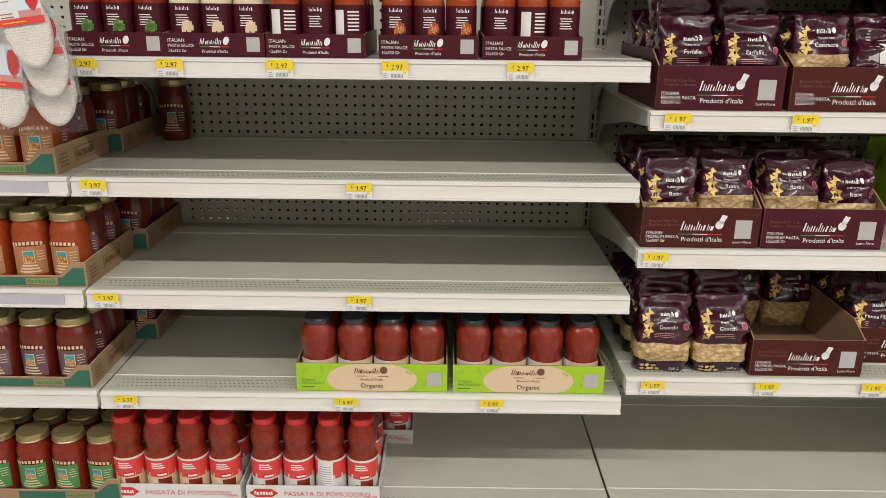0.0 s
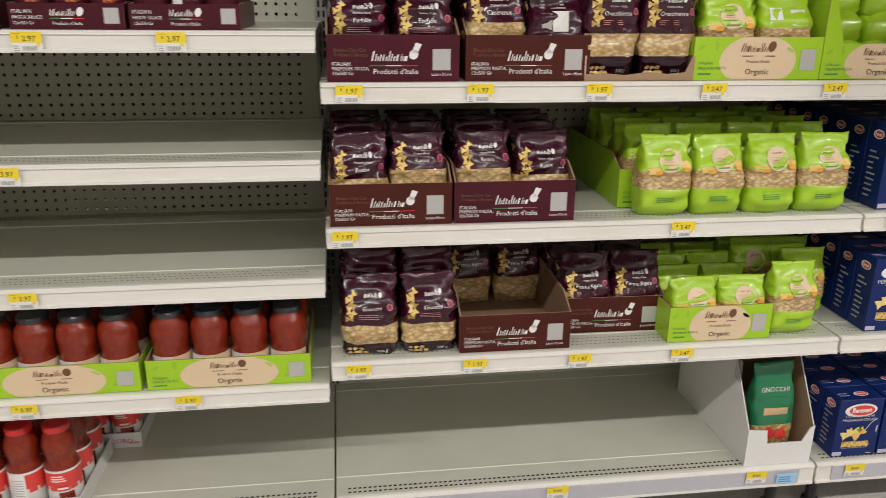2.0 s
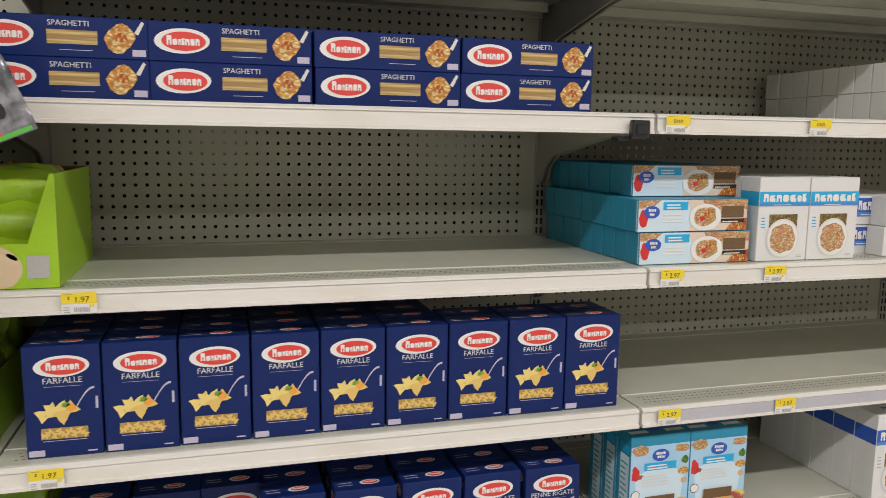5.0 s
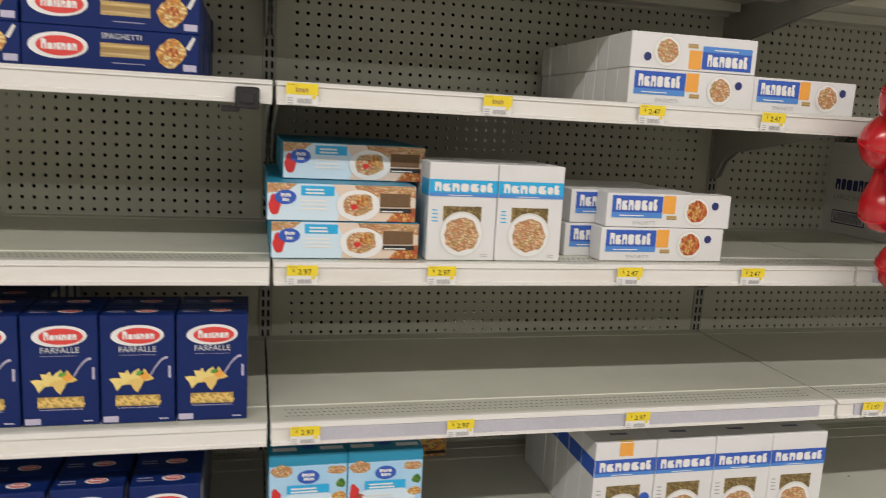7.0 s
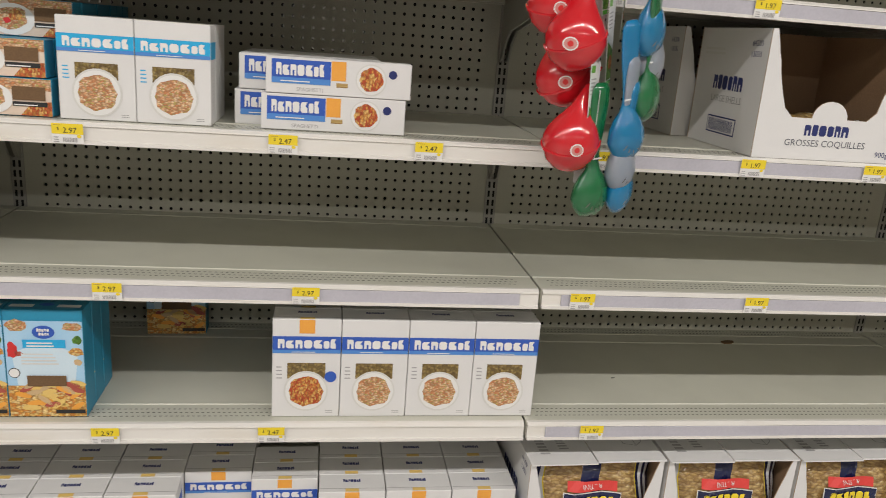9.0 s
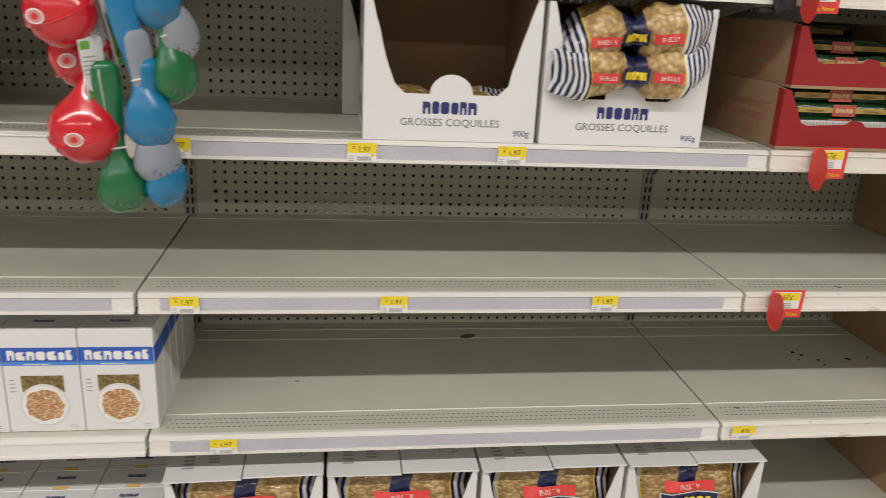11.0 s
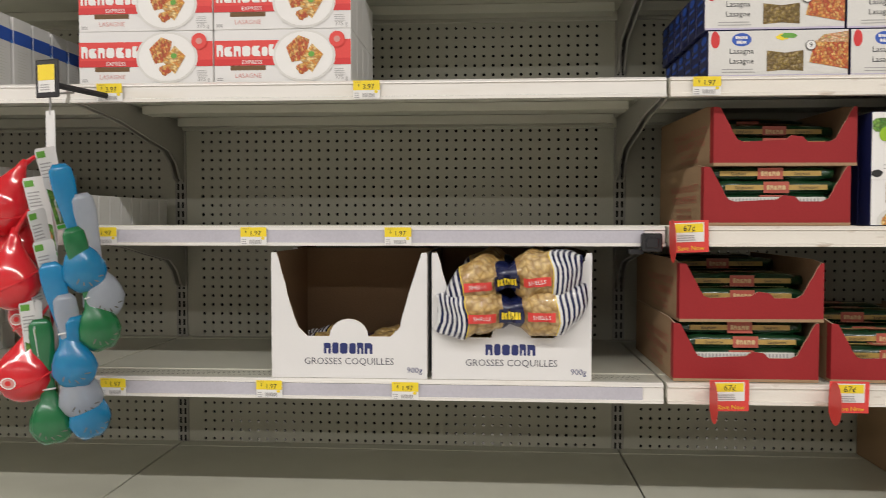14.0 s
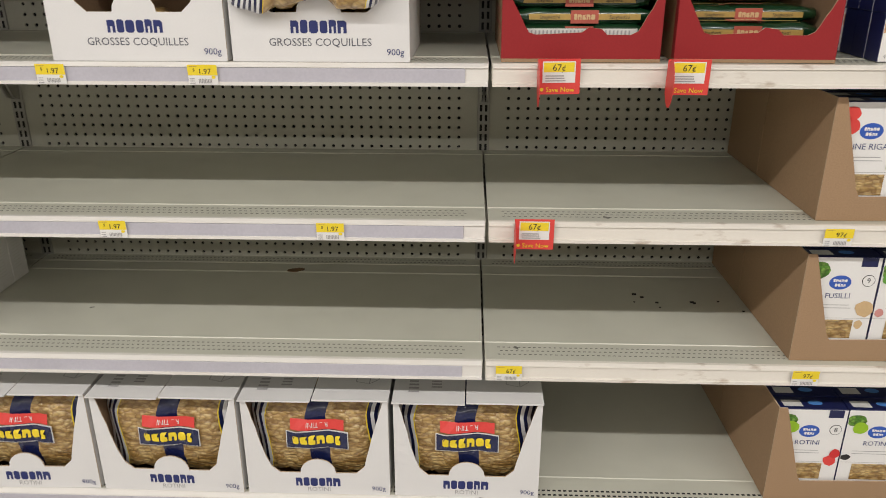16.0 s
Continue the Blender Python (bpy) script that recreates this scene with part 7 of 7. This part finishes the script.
# --- white and navy boxes, kraft cartons ---
VEG = {"rotini": [("dish_green", -0.36, 0.88, 0.017, 0.013), ("ink_lime", -0.30, 0.80, 0.014, 0.012), ("ink_bright_red", 0.36, 0.42, 0.012, 0.012), ("ink_red", 0.42, 0.50, 0.010, 0.010), ("ink_black", -0.42, 0.46, 0.009, 0.006)],
       "penne": [("ink_bright_red", -0.30, 0.90, 0.013, 0.012), ("ink_red", -0.40, 0.84, 0.012, 0.012), ("ink_bright_red", -0.28, 0.80, 0.013, 0.013), ("ink_leaf", 0.36, 0.46, 0.014, 0.012), ("ink_pink", -0.42, 0.42, 0.009, 0.010)],
       "fusilli": [("dish_green", -0.34, 0.87, 0.019, 0.017), ("ink_leaf", -0.40, 0.80, 0.010, 0.010), ("ink_tan", 0.38, 0.50, 0.016, 0.016), ("ink_pink", -0.42, 0.46, 0.008, 0.008), ("ink_tan", 0.34, 0.34, 0.007, 0.008)]}
vb = {"rotini": [Stock(box_value("ROTINI", "8", VEG["rotini"], "dish_gold", w=0.146)), Stock(box_value("ROTINI", "8", VEG["rotini"], "dish_gold", w=0.146, full=False))],
      "penne": [Stock(box_value("PENNE RIGATE", "9", VEG["penne"], "dish_red", w=0.146)), Stock(box_value("PENNE RIGATE", "9", VEG["penne"], "dish_red", w=0.146, full=False))],
      "fusilli": [Stock(box_value("FUSILLI", "9", VEG["fusilli"], "dish_pale", w=0.146)), Stock(box_value("FUSILLI", "9", VEG["fusilli"], "dish_pale", w=0.146, full=False))]}
for c in range(3):
    for r in range(7):
        vb["rotini"][0 if r == 0 else 1].at(6.57 + c * 0.1485, F + 0.01 + r * 0.053, P4 + 0.001, jig(0.6))
vs = [Stock(box_value_long()), Stock(box_value_long(full=False))]
for c in range(2):
    for s in range(3):
        for r in range(9):
            vs[0 if r == 0 else 1].at(6.893 + c * 0.203 + jig(0.002), F + 0.02 + r * 0.053, P3 + 0.001 + s * 0.0845, jig(0.5))


def kraft_carton(w=0.46, d=0.53, h=0.238):
    dip = [(-w / 2, 0), (w / 2, 0), (w / 2, h), (w / 2 - 0.022, h), (w / 2 - 0.075, 0.052), (-w / 2 + 0.074, 0.048), (-w / 2 + 0.066, 0.062), (-w / 2 + 0.018, h), (-w / 2, h)]
    c = tray(w, d, 0.05, h, h, "kraft", "kraft", "plain kraft shipping carton with a cut-away front full of pasta boxes", "kraft cartons", name="shipping_carton", dip=dip, edge="torn_edge", slope=0.0)
    part("side_seam", box_bm(-w / 2 - 0.0015, -w / 2 - 0.0002, d * 0.60, d - 0.004, 0.002, h - 0.002), "kraft", c, "overlapping glued side flap")
    return c


kc = Stock(kraft_carton())
for z, kind in ((P2, "penne"), (P1, "fusilli"), (P0, "rotini")):
    x = 6.962
    kc.at(x, F + 0.012, z + 0.001, 0.6)
    for c in range(3):
        for r in range(9):
            vb[kind][0 if r == 0 else 1].at(x - 0.149 + c * 0.148, F + 0.022 + r * 0.054, z + 0.0045, jig(0.5))

# ---------- tickets ----------


def ticket(price):
    w, h = 0.054, 0.036
    t = thing("price_ticket", "yellow and white paper price ticket in the shelf rail", "price tag", "shelf price tickets")
    part("paper", box_bm(-w / 2, w / 2, 0, 0.0008, 0, h), "ink_white", t)
    p = Print()
    p.rect(-w / 2, h * 0.47, w / 2, h, "ink_yellow", 1)
    p.lines(-w * 0.44, h * 0.90, -w * 0.1, h * 0.95, 1, "ink_gold", 2)
    if price:
        p.text(price.strip("$"), 0.004, h * 0.54, 0.0140, "ink_black", 2, "CENTER")
        if price[0] == "$":
            p.text("$", -0.0155, h * 0.68, 0.0075, "ink_black", 2, "CENTER")
    else:
        p.marks(-0.011, h * 0.58, 0.011, h * 0.80, 4, "ink_gold", 2)
    p.lines(-w * 0.45, h * 0.06, -w * 0.22, h * 0.40, 3, "ink_grey", 2, fill=0.3)
    for q in range(9):
        p.rect(-w * 0.15 + q * 0.0028, h * 0.08, -w * 0.15 + q * 0.0028 + 0.0015, h * 0.30, "ink_grey", 2)
    p.ell(w * 0.36, h * 0.38, 0.004, 0.003, "ink_yellow", 2, 8)
    p.done("price_print", t, "yellow panel with a black price")
    return t


tickets = {}


def hang_ticket(price, x, deck, dx=0.0):
    if price not in tickets:
        tickets[price] = Stock(ticket(price))
    tickets[price].at(x, -DEEP - 0.0165, deck - 0.0385, 0, 3)


for price, deck, xs in (("$2.97", B4, (0.067, 0.241, 0.464, 0.697, 0.951)), ("$3.97", B3, (0.055, 0.619)), ("$3.97", B2, (0.052, 0.613)), ("$5.97", B1, (0.066, 0.577, 0.913)), ("", B0, (0.058, 0.697)),
                        ("$1.97", P3, (1.278, 1.540, 1.787)), ("$2.47", P3, (2.036, 2.309)), ("$1.97", P2, (1.261,)), ("$2.47", P2, (2.002,)), ("$1.97", P1, (1.282, 1.544, 1.788)), ("$2.47", P1, (2.035,)),
                        ("", P0, (1.276, 1.756, 2.273, 2.543)), ("$1.97", P3, (2.590,)), ("$1.97", P2, (2.525,)), ("$1.97", P1, (2.610,)), ("$2.47", P4, (2.14,)),
                        ("$2.97", P3, (3.710, 3.963)), ("$2.47", P3, (4.343, 4.619)), ("", P4, (3.703, 4.050)), ("$2.47", P4, (4.357, 4.622)), ("$2.97", P2, (3.722, 4.017, 4.392)), ("$2.97", P1, (3.724, 4.0)), ("$2.47", P1, (4.328,)),
                        ("$1.97", P2, (4.966, 5.362, 5.791)), ("$1.97", P1, (5.026,)), ("$1.97", P3, (4.966, 5.295, 5.575)), ("$1.97", P4, (4.951, 5.265, 5.561)), ("$2.47", P5, (4.677,)), ("$3.97", P5, (4.967, 5.498)), ("$1.97", P5, (6.167,)),
                        ("67¢", P1, (6.147,)), ("97¢", P3, (6.825,)), ("97¢", P2, (6.764,)), ("97¢", P1, (6.754,))):
    for x in xs:
        hang_ticket(price, x, deck)


def blue_ticket():
    t = thing("aisle_ticket", "pale blue paper ticket in the base rail", "price tag", "pale blue tickets")
    part("paper", box_bm(-0.028, 0.028, 0, 0.0008, 0, 0.03), "board_sky", t)
    Print().lines(-0.022, 0.005, 0.022, 0.025, 3, "ink_blue_mid", 1, fill=0.4).done("lettering", t, "small blue lettering")
    return t


bt = Stock(blue_ticket())
for x in (0.149, 1.169, 2.357):
    bt.at(x, -DEEP - 0.0165, P0 - 0.045, 0, 3)


def sale_ticket():
    t = thing("sale_ticket", "bright red sale card with a yellow price and side flag", "price tag", "red sale tickets")
    part("card", box_bm(-0.038, 0.038, 0, 0.0008, -0.016, 0.047, 0.0003), "ink_bright_red", t)
    p = Print()
    p.rect(-0.029, 0.005, 0.029, 0.043, "ink_white", 2).rect(-0.027, 0.024, 0.027, 0.041, "ink_yellow", 3).text("67¢", 0.0, 0.0265, 0.0165, "ink_black", 4, "CENTER").lines(-0.024, 0.008, 0.022, 0.021, 3, "ink_grey", 4, fill=0.4)
    p.done("price_print", t, "yellow panel with a black price")
    p = Print()
    p.text("Save Now", 0.003, -0.0115, 0.0125, "ink_yellow", 2, "CENTER").ell(-0.030, -0.007, 0.0035, 0.0035, "ink_yellow", 2, 8)
    p.done("lettering", t, "yellow lettering")
    bm = bmesh.new()
    pts = [(-0.028 + 0.028 * math.cos(2 * math.pi * q / 20), 0.010 + 0.042 * math.sin(2 * math.pi * q / 20)) for q in range(20)]
    prism(bm, pts, "x", -0.0386, -0.0378)
    fl = part("flag", fix(bm), "ink_bright_red", t, "oval red flag standing out from the rail")
    return t


st = Stock(sale_ticket())
for x, deck, turn in ((6.136, P4, -4), (6.217, P3, -2), (6.445, P3, 0), (6.186, P2, 0)):
    st.at(x, -DEEP - 0.019, deck - 0.036, 0, 3, turn * 0.5)


def strip_clip():
    c = thing("strip_clip", "black plastic clip on the shelf rail", "clip", "black rail clips")
    bm = box_bm(-0.020, 0.020, -0.016, 0.0, -0.020, 0.016, 0.003)
    add_box(bm, -0.042, -0.012, 0.001, 0.03, -0.026, -0.016, 0.002)
    add_box(bm, -0.012, 0.012, -0.020, -0.012, -0.012, 0.008, 0.002)
    part("clip_body", bm, "plastic_black", c)
    return c


sc = Stock(strip_clip())
sc.at(3.613, -DEEP - 0.016, P4 - 0.03)
sc.at(6.062, -DEEP - 0.016, P4 - 0.03)

# ---------- goods hanging from the rails ----------


def rod(bm, a, b, r0, r1=None, n=8, mat=0):
    a, b = Vector(a), Vector(b)
    z = (b - a).normalized()
    x = z.orthogonal().normalized()
    y = z.cross(x)
    r1 = r0 if r1 is None else r1
    ra, rb = [], []
    for i in range(n):
        t = 2 * math.pi * i / n
        k = x * math.cos(t) + y * math.sin(t)
        ra.append(bm.verts.new(a + k * r0))
        rb.append(bm.verts.new(b + k * r1))
    for i in range(n):
        bm.faces.new((ra[i], ra[(i + 1) % n], rb[(i + 1) % n], rb[i])).material_index = mat
    bm.faces.new(ra[::-1])
    bm.faces.new(rb)


def merch_strip(length):
    hs = thing("hanging_strip", "white plastic merchandising strip with a black ticket holder", "hanging strip", "merchandising strips")
    part("strip", box_bm(-0.011, 0.011, -0.0012, 0.0012, -length, -0.012, 0.0004), "plastic_white", hs)
    bm = bmesh.new()
    rod(bm, (0, 0, -0.02), (0, 0, 0.02), 0.002)
    rod(bm, (0, 0, 0.02), (0.01, 0.05, 0.03), 0.002)
    part("wire_hook", bm, "metal_wire", hs)
    bm = box_bm(-0.028, 0.028, -0.008, -0.003, 0.012, 0.085, 0.002)
    rod(bm, (0.02, 0, 0.035), (0.045, 0.10, 0.03), 0.006)
    th = part("ticket_holder", bm, "plastic_black", hs, "black plastic ticket holder")
    Print().rect(-0.02, 0.022, 0.02, 0.075, "ink_white", 17).rect(-0.02, 0.045, 0.02, 0.075, "ink_yellow", 18).lines(-0.015, 0.026, 0.015, 0.04, 3, "ink_grey", 18, fill=0.4).done("ticket", th, "yellow and white ticket")
    return hs


put(merch_strip(0.60), 4.895, -0.668, 1.685, -14)
put(merch_strip(0.42), 2.425, -0.69, 1.70, 8)
put(merch_strip(0.42), -0.045, -0.66, 1.62, 6)


def dome(profile, mat, parent, name, label="", squash=0.8, n=20, ribs=0):
    bm = lathe(profile, n)
    for v in bm.verts:
        if ribs:
            a = math.atan2(v.co.y, v.co.x)
            k = 1 + 0.055 * math.cos(ribs * a) * (1 if v.co.z < 0.06 else 0)
            v.co.x, v.co.y = v.co.x * k, v.co.y * k
        v.co.y *= squash
    return part(name, bm, mat, parent, label, smooth=True)


def tomato_pod():
    t = thing("tomato_keeper", "round glossy red plastic food keeper in a red net", "food container", "red plastic keepers")
    prof = [(0.005, -0.050), (0.017, -0.047), (0.035, -0.036), (0.047, -0.016), (0.0505, 0.0), (0.047, 0.017), (0.038, 0.033), (0.027, 0.047), (0.018, 0.062), (0.010, 0.080), (0.004, 0.098)]
    dome(prof, "plastic_red", t, "shell", squash=0.86, n=26)
    bm = lathe([(0.0500, -0.002), (0.0520, -0.001), (0.0520, 0.002), (0.0500, 0.003)], 26)
    for v in bm.verts:
        v.co.y *= 0.86
    bm.transform(pose(0, 0, 0, 18, -24, 0))
    part("seam_ring", bm, "plastic_red", t)
    bm = bmesh.new()
    rod(bm, (0, 0, 0.085), (0.02, 0.01, 0.13), 0.005, 0.002, 8)
    part("net_tie", bm, "plastic_red", t, "gathered red net")
    p = Print()
    p.ell(-0.012, -0.006, 0.0125, 0.0105, "ink_white", 2, 16).ell(-0.012, -0.006, 0.0105, 0.0085, "ink_pink", 3, 16).blob(-0.012, -0.006, 0.006, 0.005, "ink_red", 4, 10, 0.2, 2)
    for v in p.bm.verts:
        v.co.z += 0.0425
    p.done("sticker", t, "oval white sticker")
    for c in t.children:
        c.data.transform(c.matrix_basis.inverted() @ Matrix.Scale(1.08, 4) @ c.matrix_basis)
    return t


def herb_pod(mat, word):
    t = thing("herb_keeper", "frosted " + word + " plastic shell-shaped food keeper with a long handle", "food container", "fluted plastic keepers")
    prof = [(0.006, -0.040), (0.019, -0.037), (0.031, -0.026), (0.0365, -0.008), (0.035, 0.010), (0.027, 0.028), (0.016, 0.042), (0.0125, 0.056), (0.0120, 0.072), (0.0150, 0.098), (0.0188, 0.130), (0.0205, 0.158), (0.0190, 0.180), (0.011, 0.190)]
    bm = lathe(prof, 36)
    for v in bm.verts:
        x, y, z = v.co
        if z < 0.03:
            k = 1 + 0.075 * abs(math.sin(3.5 * math.atan2(x, -z))) * min(1, (0.03 - z) / 0.03)
            v.co.x, v.co.z = x * k, z * k
        v.co.y *= 0.62 if z < 0.05 else 0.34
    part("shell", bm, mat, t, smooth=True)
    p = Print()
    for q in range(5):
        a = math.radians(-56 + 28 * q)
        p.ell(0.024 * math.sin(a), -0.002 - 0.024 * math.cos(a), 0.0058, 0.0012, "perf_grey", 1, 10, a + math.pi / 2 + 0.5)
    for v in p.bm.verts:
        x, z, _ = v.co
        v.co = Vector((x, -0.0238 * math.sqrt(max(0.05, 1 - (x / 0.0395) ** 2 - (z / 0.043) ** 2)) - 0.0006, z))
    p.done("drain_slots", t, "dark drain slots", "top")
    t.children[-1].matrix_basis = Matrix.Identity(4)
    bm = bmesh.new()
    rod(bm, (-0.013, -0.006, 0.062), (0.013, -0.006, 0.062), 0.0016, n=6)
    part("tie", bm, "plastic_white", t, "clear tie round the neck")
    for c in t.children:
        c.data.transform(Matrix.Scale(1.06, 4))
    return t


def header_card():
    t = thing("header_card", "white printed header card with green trim hanging on a strip", "packaging card", "header cards")
    bm = bmesh.new()
    prism(bm, [(-0.014, -0.15), (0.014, -0.15), (0.020, 0.0), (0.017, 0.006), (-0.017, 0.006), (-0.020, 0.0)], "y", 0, 0.0008)
    part("card", fix(bm), "board_white", t)
    Print().rect(-0.018, -0.012, -0.002, 0.0, "ink_leaf", 1).rect(-0.013, -0.149, 0.013, -0.142, "plastic_lime", 1).lines(-0.016, -0.05, 0.012, -0.018, 5, "ink_grey", 1, fill=0.35).poly([(-0.013, -0.14), (0.013, -0.14), (0.015, -0.09), (-0.015, -0.07)], "dish_green", 1).blob(0.002, -0.11, 0.012, 0.014, "dish_red", 2, 10, 0.2, 2).done("card_print", t, "green and red printing")
    return t


tom = Stock(tomato_pod())
for x, y, z, a, b in ((4.812, -0.70, 1.482, 30, 25), (4.842, -0.715, 1.343, -10, 6), (4.818, -0.66, 1.40, 10, 10), (4.850, -0.65, 1.275, 0, -12), (4.858, -0.705, 1.165, 14, 10)):
    tom.at(x, y, z, a, b * 0.4, b)
pods = {k: Stock(herb_pod("plastic_" + k, w)) for k, w in (("blue", "blue"), ("green", "green"), ("frost", "white"))}
for k, x, y, z, a, b in (("blue", 4.978, -0.705, 1.368, 10, -13), ("blue", 4.958, -0.71, 1.185, -8, -11), ("blue", 4.971, -0.68, 1.081, 20, -9), ("green", 4.995, -0.685, 1.253, 14, -15), ("green", 4.907, -0.70, 1.074, -8, -5),
                         ("frost", 4.999, -0.675, 1.315, 18, -13), ("frost", 4.962, -0.695, 1.124, 10, -9)):
    pods[k].at(x, y, z, a + 34, 4, b)
hc = Stock(header_card())
for x, y, z, a, b in ((4.912, -0.728, 1.591, -6, -13), (4.881, -0.715, 1.537, -25, -10), (4.893, -0.728, 1.475, 8, -14), (4.902, -0.722, 1.416, -8, -12), (4.888, -0.726, 1.358, 14, -11), (4.882, -0.735, 1.303, -14, -4), (4.899, -0.725, 1.258, 8, -8), (4.93, -0.70, 1.50, 5, -15)):
    hc.at(x, y + 0.012, z, a + 62, 0, b)


def citrus_press(k=1.0):
    t = thing("citrus_press", "yellow and green plastic citrus press hanging by its handle", "kitchen tool", "citrus presses")
    prof = [(0.003, -0.030), (0.014, -0.028), (0.025, -0.019), (0.031, -0.006), (0.033, 0.004), (0.034, 0.006), (0.034, 0.010), (0.028, 0.011)]
    bm = lathe(prof, 22)
    bm.transform(pose(0, -0.012, 0, -90, 0, 0) @ Matrix.Diagonal((k, k, 0.8 * k, 1)))
    part("bowl", bm, "plastic_yellow", t, "yellow pressing bowl", smooth=True)

    def grip(y, mat, name, bend, label):
        bm = bmesh.new()
        prev = None
        for q in range(13):
            k = q / 12
            z = -0.026 - 0.165 * k
            yy = y + bend * k * k
            wd = 0.0105 - 0.003 * math.sin(k * math.pi) + (0.002 if q > 10 else 0)
            ring = [bm.verts.new((wd * cx, yy + 0.006 * cy, z)) for cx, cy in ((-1, -0.6), (-0.5, -1), (0.5, -1), (1, -0.6), (1, 0.6), (0.5, 1), (-0.5, 1), (-1, 0.6))]
            if prev:
                for i in range(8):
                    bm.faces.new((prev[i], prev[(i + 1) % 8], ring[(i + 1) % 8], ring[i]))
            else:
                bm.faces.new(ring)
            prev = ring
        bm.faces.new(prev[::-1])
        part(name, fix(bm), mat, t, label, smooth=True)
    grip(-0.012, "plastic_yellow", "upper_handle", -0.012, "yellow handle")
    grip(0.004, "plastic_lime", "lower_handle", -0.010, "green handle")
    bm = lathe([(0.037, 0.0), (0.0385, 0.001), (0.0385, 0.007), (0.036, 0.008)], 22)
    bm.transform(pose(0, 0.004, 0, -90, 0, 0) @ Matrix.Diagonal((k, k, k, 1)))
    part("green_rim", bm, "plastic_lime", t, "green lower cup rim")
    return t


cp = Stock(citrus_press())
for x, y, z, a, b in ((2.424, -0.74, 1.487, -70, 23), (2.419, -0.735, 1.396, -78, 11)):
    cp.at(x, y, z + 0.014, a, -b)
cp2 = Stock(citrus_press(0.62))
for x, y, z, a, b in ((2.402, -0.735, 1.330, -80, 7), (2.398, -0.735, 1.266, -76, 4)):
    cp2.at(x, y, z + 0.014, a, -b)


def film_pouch():
    t = thing("utensil_pouch", "crinkled clear pouch holding dark kitchen utensils", "packaged utensil", "utensil pouches")
    rows = bag_bm(0.078, 0.24, 0.018, 44, nu=24, nv=20, crimp=0.03, rough=0.8)
    bag_parts(t, rows, [("film", 0.0, 1.0, "film_grey", "crinkled shiny film")])
    p = Print()
    p.poly([(-0.028, 0.002), (-0.010, 0.002), (-0.027, 0.055)], "ink_bright_red", 6).poly([(-0.028, 0.002), (0.028, 0.002), (0.028, 0.008), (-0.028, 0.008)], "plastic_lime", 7)
    p.poly([(-0.006, 0.06), (0.002, 0.058), (0.010, 0.15), (0.004, 0.155)], "plastic_black", 6).ell(-0.004, 0.045, 0.011, 0.016, "plastic_black", 6, 14, 0.3)
    p.done("card_print", t, "orange and green card corner")
    return t


fp = Stock(film_pouch())
for x, y, z, a, b in ((2.480, -0.70, 1.335, 20, -16), (2.450, -0.71, 1.265, 30, -12), (2.430, -0.70, 1.185, 10, -8), (2.535, -0.69, 1.385, 15, -24), (2.445, -0.69, 1.42, 20, -10)):
    fp.at(x, y, z, a, 0, b)


def scrub_pad():
    t = thing("oven_pad", "white woven oval pad on a red printed card", "household textile", "white woven pads")
    n = 28
    bm = bmesh.new()
    rings = []
    for y, k in ((-0.009, 0.80), (-0.009, 0.90), (-0.006, 0.98), (0.0, 1.0), (0.006, 0.98), (0.008, 0.90)):
        ring = []
        for q in range(n):
            a = 2 * math.pi * q / n
            x, z = 0.043 * math.cos(a), 0.075 * math.sin(a)
            z = z if z < 0 else z * 1.05
            x *= 1.0 if z < 0 else 1 - 0.25 * (z / 0.079) ** 2
            ring.append(bm.verts.new((x * k, y, z * k)))
        rings.append(ring)
    for p, q in zip(rings, rings[1:]):
        for i in range(n):
            bm.faces.new((p[i], p[(i + 1) % n], q[(i + 1) % n], q[i]))
    bm.faces.new(rings[0])
    bm.faces.new(rings[-1])
    part("pad", fix(bm), "terry_white", t, "white woven cotton pad", smooth=True)
    part("card", box_bm(-0.042, 0.042, -0.0130, -0.0122, 0.004, 0.085, 0.0003), "board_white", t, "white and red header card")
    Print().rect(-0.042, 0.004, 0.042, 0.016, "ink_bright_red", 27).lines(-0.036, 0.0085, 0.020, 0.0115, 1, "ink_yellow", 28).lines(-0.036, 0.045, -0.008, 0.078, 5, "ink_grey", 27, fill=0.3).lines(-0.036, 0.018, -0.006, 0.03, 2, "ink_kraft_red", 27, fill=0.3).poly([(-0.004, 0.018), (0.04, 0.016), (0.04, 0.082), (0.008, 0.080)], "ink_haze", 27).blob(0.026, 0.050, 0.015, 0.028, "ink_red", 28, 12, 0.3, 4).rect(-0.002, 0.016, 0.040, 0.028, "ink_pink", 28).done("card_print", t, "red trim and small print")
    part("sleeve", box_bm(-0.050, 0.050, -0.0112, 0.0115, -0.088, 0.06, 0.004), "clear_bag", t, "clear plastic sleeve")
    return t


sp = Stock(scrub_pad())
for x, y, z, a, b in ((0.036, -0.712, 1.294, 0, -8), (0.044, -0.684, 1.238, 4, -6), (-0.042, -0.672, 1.178, -6, 4), (0.038, -0.656, 1.180, 3, -3), (-0.10, -0.66, 1.24, -4, 8)):
    sp.at(x, y, z, a, 0, b)
card = thing("red_card", "red printed packaging card hanging on a strip", "packaging card")
part("card", box_bm(-0.04, 0.04, 0, 0.001, -0.10, 0.08), "ink_bright_red", card)
Print().lines(-0.02, -0.08, 0.0, 0.0, 6, "ink_white", 1, fill=0.4).done("card_print", card, "white printed bars")
put(card, -0.085, -0.675, 1.30, 0, 0, 6)
